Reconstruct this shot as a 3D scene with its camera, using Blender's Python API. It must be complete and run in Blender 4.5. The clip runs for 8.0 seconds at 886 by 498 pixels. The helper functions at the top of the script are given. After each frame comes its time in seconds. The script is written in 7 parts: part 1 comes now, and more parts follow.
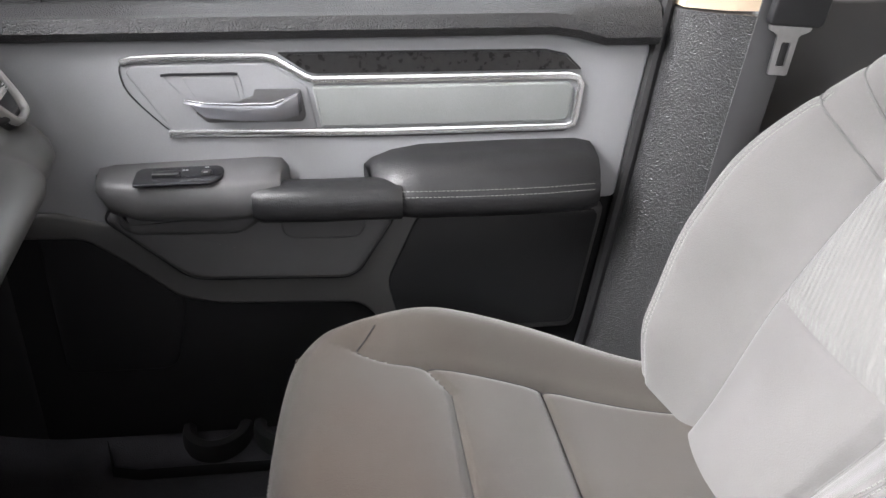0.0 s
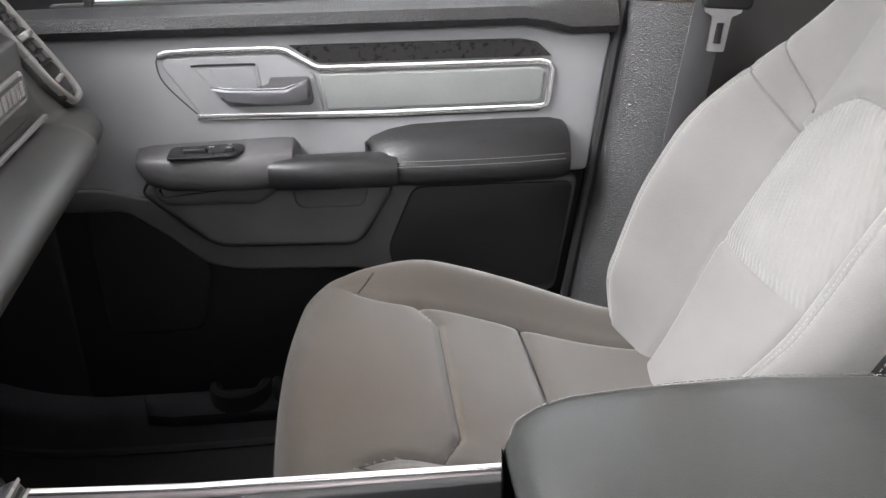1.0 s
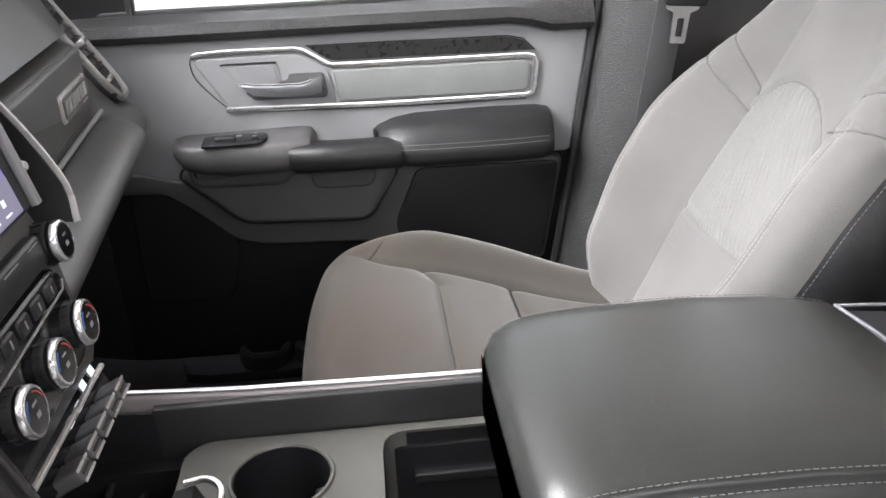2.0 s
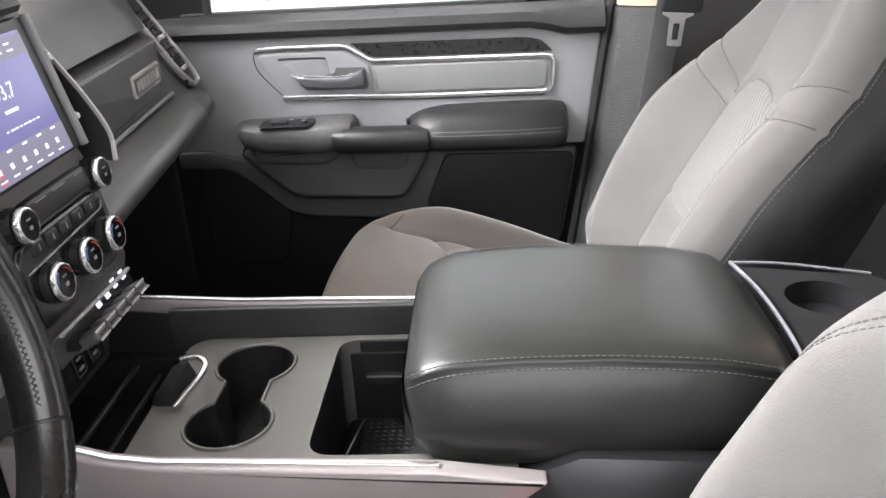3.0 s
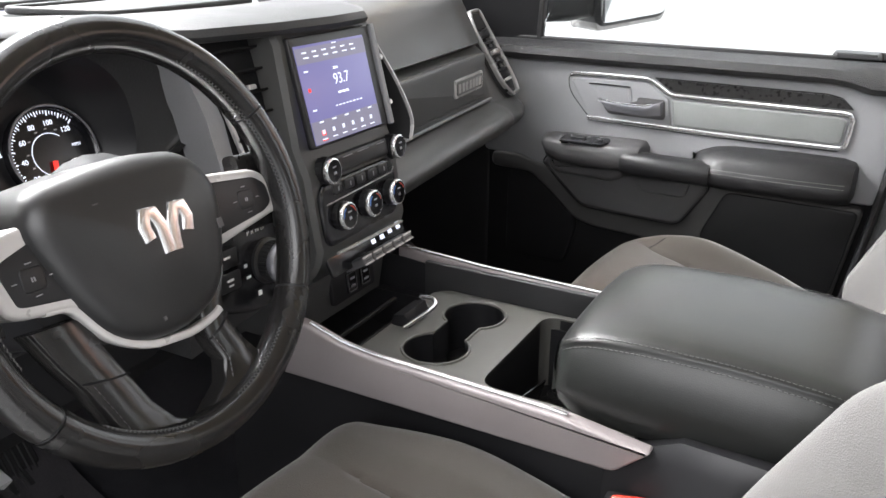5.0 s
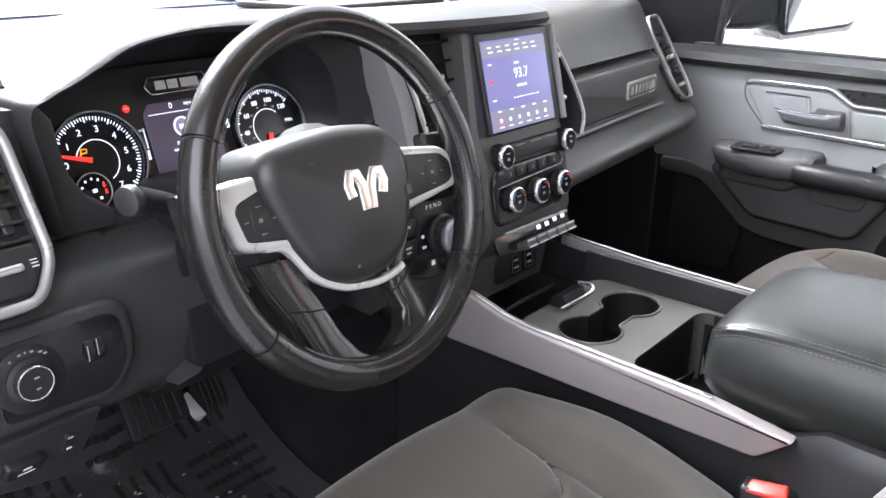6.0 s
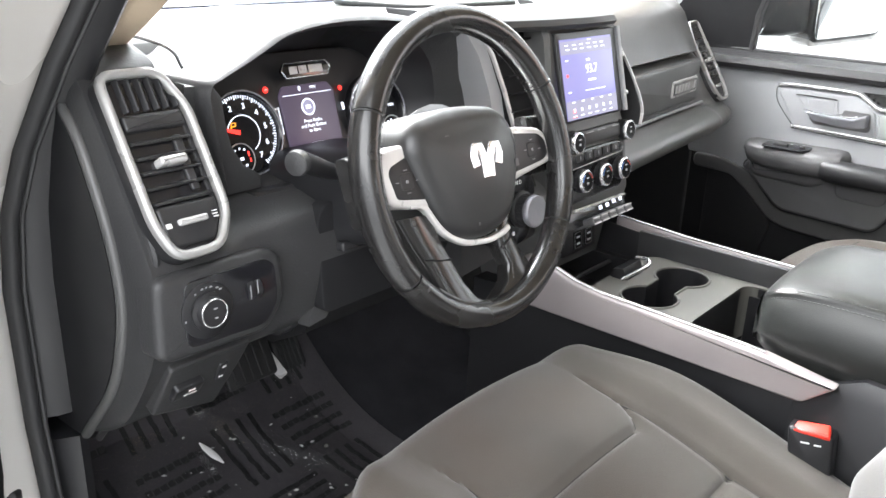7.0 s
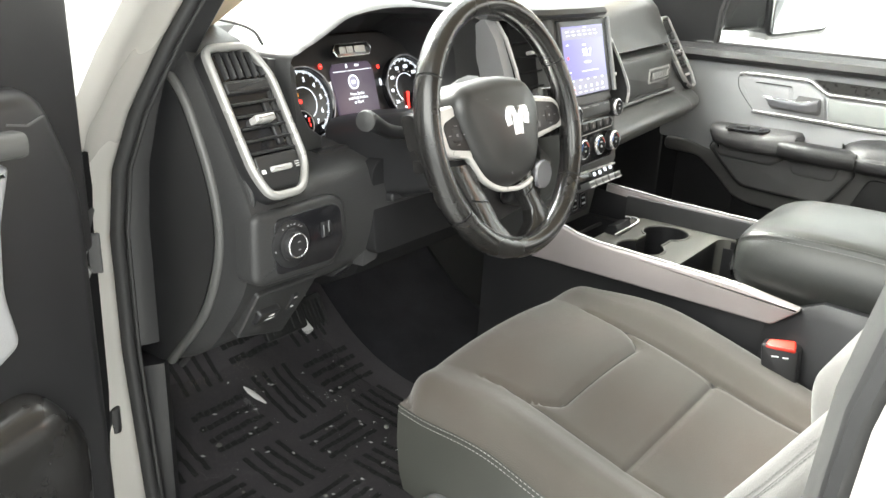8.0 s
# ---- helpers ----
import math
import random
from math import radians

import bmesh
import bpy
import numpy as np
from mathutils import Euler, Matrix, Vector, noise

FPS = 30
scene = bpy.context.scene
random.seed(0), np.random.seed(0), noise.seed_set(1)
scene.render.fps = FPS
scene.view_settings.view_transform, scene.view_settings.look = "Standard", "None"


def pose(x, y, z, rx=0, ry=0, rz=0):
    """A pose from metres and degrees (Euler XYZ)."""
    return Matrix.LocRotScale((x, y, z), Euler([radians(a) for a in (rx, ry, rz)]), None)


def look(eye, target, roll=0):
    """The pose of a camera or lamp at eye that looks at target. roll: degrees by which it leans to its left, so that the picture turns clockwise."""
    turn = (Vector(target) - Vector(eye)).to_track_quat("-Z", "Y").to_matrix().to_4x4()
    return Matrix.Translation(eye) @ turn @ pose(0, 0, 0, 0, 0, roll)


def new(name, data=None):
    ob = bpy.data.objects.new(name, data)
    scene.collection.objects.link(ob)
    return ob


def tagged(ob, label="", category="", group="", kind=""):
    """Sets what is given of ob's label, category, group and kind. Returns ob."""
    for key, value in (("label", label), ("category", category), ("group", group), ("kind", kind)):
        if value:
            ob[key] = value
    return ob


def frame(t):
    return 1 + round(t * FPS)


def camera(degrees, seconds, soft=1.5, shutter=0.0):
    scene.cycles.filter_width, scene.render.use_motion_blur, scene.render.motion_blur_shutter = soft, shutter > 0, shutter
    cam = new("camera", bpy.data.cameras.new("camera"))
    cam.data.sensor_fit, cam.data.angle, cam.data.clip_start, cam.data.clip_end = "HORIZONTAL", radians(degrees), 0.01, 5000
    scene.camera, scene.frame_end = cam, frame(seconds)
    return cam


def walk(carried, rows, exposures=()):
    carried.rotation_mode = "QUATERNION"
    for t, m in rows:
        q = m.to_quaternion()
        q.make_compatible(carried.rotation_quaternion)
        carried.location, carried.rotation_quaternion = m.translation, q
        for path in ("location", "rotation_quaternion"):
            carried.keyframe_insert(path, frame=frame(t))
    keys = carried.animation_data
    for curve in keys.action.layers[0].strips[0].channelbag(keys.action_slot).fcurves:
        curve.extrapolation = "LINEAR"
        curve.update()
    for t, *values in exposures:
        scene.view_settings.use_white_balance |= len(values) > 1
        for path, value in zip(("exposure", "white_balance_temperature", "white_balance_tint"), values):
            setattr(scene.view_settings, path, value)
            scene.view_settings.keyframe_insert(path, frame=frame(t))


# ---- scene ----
cam = camera(56.0, 8.0)
PATH = [
    (0, (0.201, -0.16, 0.896), (0.426, 1.609, -0.011), 0.5),
    (0.5, (0.229, -0.27, 0.841), (0.407, 1.561, 0.057), -0.6),
    (1, (0.228, -0.354, 0.861), (0.396, 1.466, 0.05), -1.3),
    (1.5, (0.214, -0.437, 0.886), (0.371, 1.378, 0.061), -2.2),
    (1.7, (0.206, -0.468, 0.899), (0.382, 1.342, 0.067), -2.1),
    (2.8, (0.364, -0.686, 0.9), (0.283, 1.149, 0.108), -4.0),
    (3, (0.384, -0.721, 0.904), (0.264, 1.113, 0.116), -3.2),
    (3.5, (0.429, -0.812, 0.908), (0.197, 1.013, 0.124), -2.8),
    (4, (0.494, -0.863, 0.921), (0.073, 0.935, 0.152), -3.6),
    (4.5, (0.548, -0.857, 0.93), (-0.115, 0.877, 0.186), -0.3),
    (5, (0.572, -0.87, 0.936), (-0.32, 0.769, 0.217), 0.3),
    (5.2, (0.58, -0.881, 0.934), (-0.397, 0.711, 0.22), 0.0),
    (6.3, (0.622, -0.986, 0.935), (-0.615, 0.418, 0.228), 1.1),
    (6.5, (0.625, -1.019, 0.936), (-0.614, 0.383, 0.23), 1.3),
    (6.7, (0.627, -1.055, 0.938), (-0.609, 0.349, 0.231), 1.4),
    (7, (0.626, -1.129, 0.942), (-0.587, 0.297, 0.239), 1.9),
    (7.5, (0.643, -1.242, 0.938), (-0.505, 0.241, 0.243), 2.5),
    (8, (0.677, -1.347, 0.931), (-0.462, 0.147, 0.243), 2.3),
]
walk(cam, [(t, look(eye, target, roll)) for t, eye, target, roll in PATH],
     [(0.0, 0.18, 6450, 14), (1.0, 0.10, 6500, 14), (1.5, 0.12, 6500, 14), (3.5, 0.20, 6550, 14), (4.0, 0.30, 6450, 13), (4.5, 0.08, 6500, 12), (5.0, 0.08, 6500, 12), (6.5, 0.70, 6050, 14), (7.0, 0.90, 6400, 10), (7.5, 0.96, 6750, 7), (8.0, 1.04, 6800, 4)])
# ---------------------------------------------------------------- light
world = bpy.data.worlds.new("white_hall")
scene.world = world
world.use_nodes = True
wbg = world.node_tree.nodes["Background"]
wbg.inputs["Color"].default_value = (0.95, 0.97, 1.0, 1)
wbg.inputs["Strength"].default_value = 2.3


def area_lamp(name, eye, target, sx, sy, power, color=(1, 1, 1)):
    data = bpy.data.lights.new(name, "AREA")
    data.shape, data.size, data.size_y, data.energy, data.color = "RECTANGLE", sx, sy, power, color
    ob = new(name, data)
    ob.matrix_world = look(eye, target)
    return ob


# unseen area lamps, added over the bonnet and beside the open driver's door
area_lamp("added_lamp_front", (-2.2, 0.1, 3.0), (-0.2, 0.0, 0.8), 2.6, 1.4, 400)
area_lamp("added_lamp_side", (0.5, -3.0, 2.35), (-0.1, 0.0, 0.6), 4.2, 1.8, 80)
# amber marker light of a neighbouring vehicle, beyond the rear side window
area_lamp("amber_marker", (2.10, 1.62, 1.22), (0.1, -0.38, 0.60), 0.22, 0.12, 1.0, (1.0, 0.28, 0.06))

# ---------------------------------------------------------------- materials


def material(name, color, rough=0.5, metal=0.0, vary=0.12, grain=400.0, bump=0.15, blotch=6.0, kind="noise", coat=0.0, spec=0.5, dist=0.0006):
    """A surface with two scales of variation: fine grain with relief, and broad blotches of tone and gloss."""
    m = bpy.data.materials.new(name)
    m.use_nodes = True
    nt = m.node_tree
    b = nt.nodes["Principled BSDF"]
    n, l = nt.nodes.new, nt.links.new
    b.inputs["Metallic"].default_value = metal
    b.inputs["Specular IOR Level"].default_value = spec
    b.inputs["Coat Weight"].default_value = coat
    b.inputs["Coat Roughness"].default_value = 0.15
    co = n("ShaderNodeTexCoord")
    fine = n("ShaderNodeTexVoronoi") if kind == "leather" else n("ShaderNodeTexNoise")
    fine.inputs["Scale"].default_value = grain
    if kind == "leather":
        fine.feature = "SMOOTH_F1"
    else:
        fine.inputs["Detail"].default_value = 3
    l(co.outputs["Object"], fine.inputs["Vector"])
    broad = n("ShaderNodeTexNoise")
    broad.inputs["Scale"].default_value = blotch
    broad.inputs["Detail"].default_value = 5
    l(co.outputs["Object"], broad.inputs["Vector"])
    fo = fine.outputs["Distance"] if kind == "leather" else fine.outputs["Fac"]
    mix = n("ShaderNodeMath")
    mix.operation = "MULTIPLY_ADD"
    mix.inputs[1].default_value = 0.35
    l(fo, mix.inputs[0])
    l(broad.outputs["Fac"], mix.inputs[2])
    ramp = n("ShaderNodeMapRange")
    ramp.inputs["From Min"].default_value, ramp.inputs["From Max"].default_value = 0.35, 0.95
    ramp.inputs["To Min"].default_value, ramp.inputs["To Max"].default_value = 1 - vary, 1 + vary
    l(mix.outputs[0], ramp.inputs["Value"])
    col = n("ShaderNodeMix")
    col.data_type, col.blend_type = "RGBA", "MULTIPLY"
    col.inputs["Factor"].default_value = 1
    col.inputs["A"].default_value = (*color, 1)
    l(ramp.outputs["Result"], col.inputs["B"])
    l(col.outputs["Result"], b.inputs["Base Color"])
    rr = n("ShaderNodeMapRange")
    rr.interpolation_type = "SMOOTHSTEP"
    rr.inputs["From Min"].default_value, rr.inputs["From Max"].default_value = 0.2, 0.8
    rr.inputs["To Min"].default_value, rr.inputs["To Max"].default_value = rough * 0.82, min(1, rough * 1.15)
    l(broad.outputs["Fac"], rr.inputs["Value"])
    l(rr.outputs["Result"], b.inputs["Roughness"])
    if bump:
        bn = n("ShaderNodeBump")
        bn.inputs["Strength"].default_value = bump
        bn.inputs["Distance"].default_value = dist
        l(fo, bn.inputs["Height"])
        l(bn.outputs["Normal"], b.inputs["Normal"])
    return m


def cloth(name, color, ribs=0.0, angle=0.0, mottle=None):
    """Woven seat cloth: fine weave, soft sheen, broad wear; ribs: the pitch of a corded weave in metres."""
    m = material(name, color, 0.95, vary=0.14, grain=700, bump=0.6, blotch=7.0, spec=0.15, dist=0.0007)
    nt = m.node_tree
    b = nt.nodes["Principled BSDF"]
    b.inputs["Sheen Weight"].default_value = 0.25
    b.inputs["Sheen Roughness"].default_value = 0.5
    n, l = nt.nodes.new, nt.links.new
    co = n("ShaderNodeTexCoord")
    if ribs:
        mp = n("ShaderNodeMapping")
        mp.inputs["Rotation"].default_value = (0, 0, angle)
        wave = n("ShaderNodeTexWave")
        wave.inputs["Scale"].default_value = 1.0 / ribs / 6.283 * 2
        wave.inputs["Distortion"].default_value = 1.2
        wave.inputs["Detail"].default_value = 1
        wave.inputs["Detail Scale"].default_value = 3
        wave.bands_direction = "X"
        l(co.outputs["UV"], mp.inputs["Vector"])
        l(mp.outputs["Vector"], wave.inputs["Vector"])
        old = [x for x in nt.nodes if x.bl_idname == "ShaderNodeBump"][0]
        bn = n("ShaderNodeBump")
        bn.inputs["Strength"].default_value = 0.5
        bn.inputs["Distance"].default_value = 0.0012
        l(wave.outputs["Fac"], bn.inputs["Height"])
        l(old.outputs["Normal"], bn.inputs["Normal"])
        l(bn.outputs["Normal"], b.inputs["Normal"])
    if mottle:
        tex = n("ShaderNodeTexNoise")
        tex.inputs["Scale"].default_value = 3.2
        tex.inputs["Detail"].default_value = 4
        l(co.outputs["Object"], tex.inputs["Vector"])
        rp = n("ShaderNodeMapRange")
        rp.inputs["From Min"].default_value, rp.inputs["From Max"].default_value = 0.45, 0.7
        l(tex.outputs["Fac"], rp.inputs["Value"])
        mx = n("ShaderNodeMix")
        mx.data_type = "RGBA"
        mx.inputs["B"].default_value = (*mottle, 1)
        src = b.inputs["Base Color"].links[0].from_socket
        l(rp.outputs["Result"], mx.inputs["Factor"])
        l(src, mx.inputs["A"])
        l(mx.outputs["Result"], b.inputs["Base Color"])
    return m


def glow(name, color, strength):
    m = bpy.data.materials.new(name)
    m.use_nodes = True
    b = m.node_tree.nodes["Principled BSDF"]
    b.inputs["Base Color"].default_value = (0.02, 0.02, 0.02, 1)
    b.inputs["Emission Color"].default_value = (*color, 1)
    b.inputs["Emission Strength"].default_value = strength
    b.inputs["Roughness"].default_value = 0.3
    return m


def glass_material(name, tint=(0.95, 0.98, 0.97)):
    m = bpy.data.materials.new(name)
    m.use_nodes = True
    b = m.node_tree.nodes["Principled BSDF"]
    b.inputs["Base Color"].default_value = (*tint, 1)
    b.inputs["Transmission Weight"].default_value = 1.0
    b.inputs["Roughness"].default_value = 0.02
    b.inputs["IOR"].default_value = 1.45
    return m


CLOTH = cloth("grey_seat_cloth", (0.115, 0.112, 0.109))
# same cloth as the backrests, with the cushions' shade and warm tint painted in
CLOTH_SEAT = cloth("shaded_cushion_cloth", (0.055, 0.0495, 0.043), mottle=(0.053, 0.040, 0.032))
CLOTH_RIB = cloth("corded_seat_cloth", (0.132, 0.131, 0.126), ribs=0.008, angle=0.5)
HIDE = material("black_leatherette", (0.0155, 0.0155, 0.0165), 0.40, grain=700, kind="leather", bump=0.6, blotch=9, spec=0.42)
HIDE_GREY = material("dark_grey_leatherette", (0.020, 0.021, 0.020), 0.34, grain=900, kind="leather", bump=0.16, blotch=5, spec=0.42)
HIDE_SIDE = material("grey_side_leatherette", (0.036, 0.037, 0.033), 0.45, grain=650, kind="leather", bump=0.2, blotch=8)
PAD = material("grained_black_vinyl", (0.031, 0.031, 0.032), 0.42, grain=560, kind="leather", bump=0.8, blotch=7, dist=0.0017)
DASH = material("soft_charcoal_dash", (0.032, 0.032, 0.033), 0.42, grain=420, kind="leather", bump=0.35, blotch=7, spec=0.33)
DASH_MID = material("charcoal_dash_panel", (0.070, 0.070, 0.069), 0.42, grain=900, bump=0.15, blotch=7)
BLACK = material("black_moulded_plastic", (0.014, 0.014, 0.0155), 0.40, grain=900, bump=0.12, blotch=9)
GLOSS = material("gloss_black_plastic", (0.010, 0.010, 0.012), 0.14, grain=60, bump=0.0, blotch=14, vary=0.3)
PADSKIN = material("smooth_black_airbag_skin", (0.022, 0.022, 0.0225), 0.40, grain=900, kind="leather", bump=0.08, blotch=6, spec=0.6)
WHEEL = material("worn_black_wheel_leather", (0.013, 0.0125, 0.0125), 0.26, grain=500, kind="leather", bump=0.06, blotch=22, spec=0.45, coat=0.28)
DOORGREY = material("grey_door_plastic", (0.262, 0.265, 0.275), 0.42, grain=620, bump=0.45, blotch=6)
DOORDARK = material("dark_grey_door_plastic", (0.082, 0.081, 0.083), 0.42, grain=900, bump=0.12, blotch=6)
DOORLOW = material("dark_grey_lower_door_plastic", (0.065, 0.064, 0.064), 0.5, grain=520, kind="leather", bump=0.3, blotch=6)
DOORCLOTH = cloth("grey_door_insert", (0.225, 0.235, 0.232))
WOOD = material("black_grain_inlay", (0.022, 0.021, 0.021), 0.3, grain=260, bump=0.25, blotch=110, vary=0.5)
SATIN = material("satin_silver_trim", (0.48, 0.47, 0.465), 0.28, metal=0.25, vary=0.05, grain=300, bump=0.02, blotch=12)
BEZEL = material("satin_grey_vent_bezel", (0.30, 0.296, 0.29), 0.30, metal=0.3, vary=0.05, grain=300, bump=0.02, blotch=12)
SPOKE = material("grey_silver_spoke_plastic", (0.60, 0.585, 0.575), 0.30, metal=0.2, vary=0.05, grain=300, bump=0.02, blotch=14)
LEVER = material("smoked_satin_metal", (0.33, 0.33, 0.36), 0.24, metal=0.6, vary=0.05, grain=200, bump=0.0, blotch=12)
CHROME = material("bright_chrome", (0.80, 0.80, 0.81), 0.2, metal=0.85, vary=0.03, grain=100, bump=0.0, blotch=9)
TRIM = material("warm_silver_console_trim", (0.335, 0.302, 0.302), 0.36, metal=0.3, vary=0.08, grain=900, bump=0.03, blotch=10)
TRAY = material("grey_console_plastic", (0.105, 0.103, 0.094), 0.40, grain=1000, bump=0.1, blotch=10)
CARPET = material("black_carpet", (0.036, 0.036, 0.041), 0.95, grain=500, bump=0.8, blotch=12, spec=0.1, dist=0.003, vary=0.4)
MAT = material("dark_floor_mat", (0.075, 0.071, 0.077), 0.38, grain=250, bump=0.3, blotch=7, vary=0.35)
RUBBER = material("black_rubber_seal", (0.022, 0.022, 0.023), 0.5, grain=700, bump=0.1, blotch=10)
PAINT = material("silver_body_paint", (0.72, 0.70, 0.67), 0.3, metal=0.15, vary=0.02, grain=2500, bump=0.0, blotch=0.8, coat=0.6)
BEIGE = material("beige_headliner", (0.62, 0.50, 0.36), 0.9, grain=900, bump=0.2, blotch=6)
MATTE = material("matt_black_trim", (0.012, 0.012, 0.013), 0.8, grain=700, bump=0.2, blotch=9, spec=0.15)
ANCHOR = material("blued_steel", (0.20, 0.21, 0.25), 0.3, metal=0.8, vary=0.15, grain=120, bump=0.1, blotch=30)
BELT = material("black_webbing", (0.05, 0.05, 0.052), 0.6, grain=1500, bump=0.4, blotch=20)
STEEL = material("worn_steel", (0.5, 0.5, 0.5), 0.35, metal=1.0, vary=0.2, grain=200, bump=0.1, blotch=30)
RED = material("red_button_plastic", (0.62, 0.035, 0.02), 0.35, vary=0.05, grain=200, bump=0.0, blotch=20)
THREAD = material("pale_thread", (0.19, 0.19, 0.18), 0.8, vary=0.15, grain=900, bump=0.2, blotch=60)
THREAD_DARK = material("grey_thread", (0.088, 0.088, 0.085), 0.8, vary=0.15, grain=900, bump=0.2, blotch=60)
SEAM = material("dark_seam_thread", (0.018, 0.0175, 0.017), 0.9, vary=0.1, grain=900, bump=0.2, blotch=60)
WHITE_MARK = material("white_print", (0.75, 0.75, 0.75), 0.5, vary=0.03, grain=90, bump=0.0)
CONCRETE = material("pale_hall_floor", (0.55, 0.55, 0.54), 0.5, vary=0.08, grain=40, bump=0.05, blotch=1.5)
BLUE = material("deep_blue_paint", (0.02, 0.05, 0.22), 0.25, vary=0.05, grain=90, bump=0.0, blotch=5)
GLASS = glass_material("window_glass")
FILM = bpy.data.materials.new("clear_floor_film")
FILM.use_nodes = True
_n, _l = FILM.node_tree.nodes, FILM.node_tree.links
_g, _t, _x = _n.new("ShaderNodeBsdfGlossy"), _n.new("ShaderNodeBsdfTransparent"), _n.new("ShaderNodeMixShader")
_b, _z = _n.new("ShaderNodeBump"), _n.new("ShaderNodeTexNoise")
_z.inputs["Scale"].default_value, _z.inputs["Detail"].default_value = 40, 3
_b.inputs["Strength"].default_value, _b.inputs["Distance"].default_value = 0.5, 0.004
_g.inputs["Roughness"].default_value = 0.24
_x.inputs["Fac"].default_value = 0.20
_t.inputs["Color"].default_value = (0.93, 0.93, 0.93, 1)
_l.new(_z.outputs["Fac"], _b.inputs["Height"])
_l.new(_b.outputs["Normal"], _g.inputs["Normal"])
_l.new(_t.outputs["BSDF"], _x.inputs[1])
_l.new(_g.outputs["BSDF"], _x.inputs[2])
_l.new(_x.outputs["Shader"], _n["Material Output"].inputs["Surface"])
MIRROR = material("mirror_glass", (0.85, 0.87, 0.88), 0.03, metal=1.0, vary=0.01, grain=9, bump=0.0)
SCREEN = glow("lit_screen", (0.19, 0.18, 0.42), 1.0)
SCREEN_DIM = glow("dim_screen_band", (0.22, 0.21, 0.30), 1.0)
LIT_WHITE = glow("lit_white_mark", (0.82, 0.87, 1.0), 1.35)
LIT_RED = glow("lit_red_mark", (1.0, 0.03, 0.02), 1.6)
LIT_AMBER = glow("lit_amber_mark", (1.0, 0.35, 0.02), 1.2)
MARK_RED = material("red_print", (0.55, 0.05, 0.03), 0.5, vary=0.03, grain=90, bump=0.0)
MARK_BLUE = material("blue_print", (0.05, 0.16, 0.5), 0.5, vary=0.03, grain=90, bump=0.0)
CLUSTER = glow("dark_display", (0.050, 0.036, 0.062), 1.0)

# ---------------------------------------------------------------- helpers of the build


def frame_at(p, xa, ya):
    """A pose with its X along xa and Y near ya, at p."""
    x = Vector(xa).normalized()
    z = x.cross(Vector(ya)).normalized()
    y = z.cross(x)
    m = Matrix((x, y, z)).transposed().to_4x4()
    m.translation = Vector(p)
    return m


def facing_rear(p, lean=0.0, turn=0.0):
    """On the dash: X to the passenger's side, Y up, Z to the rear; lean: degrees by which the top goes forward."""
    a, t = radians(lean), radians(turn)
    y = Vector((-math.sin(a), 0, math.cos(a)))
    x = Vector((math.sin(t), math.cos(t), 0))
    return frame_at(p, x, y)


def on_door(y):
    """On the passenger's door: X to the rear, Y up, Z into the cab."""
    return frame_at((0, y, 0), (1, 0, 0), (0, 0, 1))


def mesh_of(verts, faces, m=None, smooth=40):
    me = bpy.data.meshes.new("m")
    vs = [m @ Vector(v) for v in verts] if m is not None else [Vector(v) for v in verts]
    me.from_pydata(vs, [], faces)
    me.update()
    bm = bmesh.new()
    bm.from_mesh(me)
    bmesh.ops.recalc_face_normals(bm, faces=bm.faces)
    bm.to_mesh(me)
    bm.free()
    for p in me.polygons:
        p.use_smooth = True
    me.set_sharp_from_angle(angle=radians(smooth))
    return me


def part(name, me, mat, parent=None, label=""):
    ob = new(name, me)
    me.name = name
    me.materials.append(mat)
    if parent is not None:
        ob.parent = parent
    if label:
        ob["label"] = label
    return ob


def thing(name, label, category, group="", kind="", at=(0, 0, 0)):
    ob = new(name)
    ob.empty_display_size = 0.05
    return tagged(ob, label, category, group, kind)


def rounded(points, r, n=4):
    """A closed outline with rounded corners; r: one radius or one for each corner."""
    out, k = [], len(points)
    for i, p in enumerate(points):
        rad = r[i] if isinstance(r, (list, tuple)) else r
        p, a, b = Vector(p), Vector(points[i - 1]), Vector(points[(i + 1) % k])
        u, v = (a - p), (b - p)
        cut = min(rad, u.length * 0.48, v.length * 0.48)
        s, e = p + u.normalized() * cut, p + v.normalized() * cut
        for j in range(n + 1):
            t = j / n
            out.append(tuple(s * (1 - t) ** 2 + p * 2 * t * (1 - t) + e * t * t))
    return out


def rect(w, h, r=0.0, x=0.0, y=0.0, n=4):
    pts = [(x - w / 2, y - h / 2), (x + w / 2, y - h / 2), (x + w / 2, y + h / 2), (x - w / 2, y + h / 2)]
    return rounded(pts, r, n) if r else pts


def circle(r, x=0.0, y=0.0, n=24, ry=None):
    return [(x + r * math.cos(2 * math.pi * i / n), y + (ry or r) * math.sin(2 * math.pi * i / n)) for i in range(n)]


def inset(outline, d):
    """The outline moved inwards by d (for outlines without tight necks)."""
    k, out = len(outline), []
    area = sum(outline[i - 1][0] * outline[i][1] - outline[i][0] * outline[i - 1][1] for i in range(k))
    sgn = 1 if area > 0 else -1
    for i in range(k):
        a, p, b = Vector(outline[i - 1]), Vector(outline[i]), Vector(outline[(i + 1) % k])
        u, v = (p - a), (b - p)
        if u.length < 1e-7 or v.length < 1e-7:
            u = v = (b - a)
        nn = Vector((-u.y, u.x)).normalized() + Vector((-v.y, v.x)).normalized()
        nn = nn.normalized() if nn.length > 1e-6 else Vector((-u.y, u.x)).normalized()
        out.append(tuple(p + nn * d * sgn))
    return out


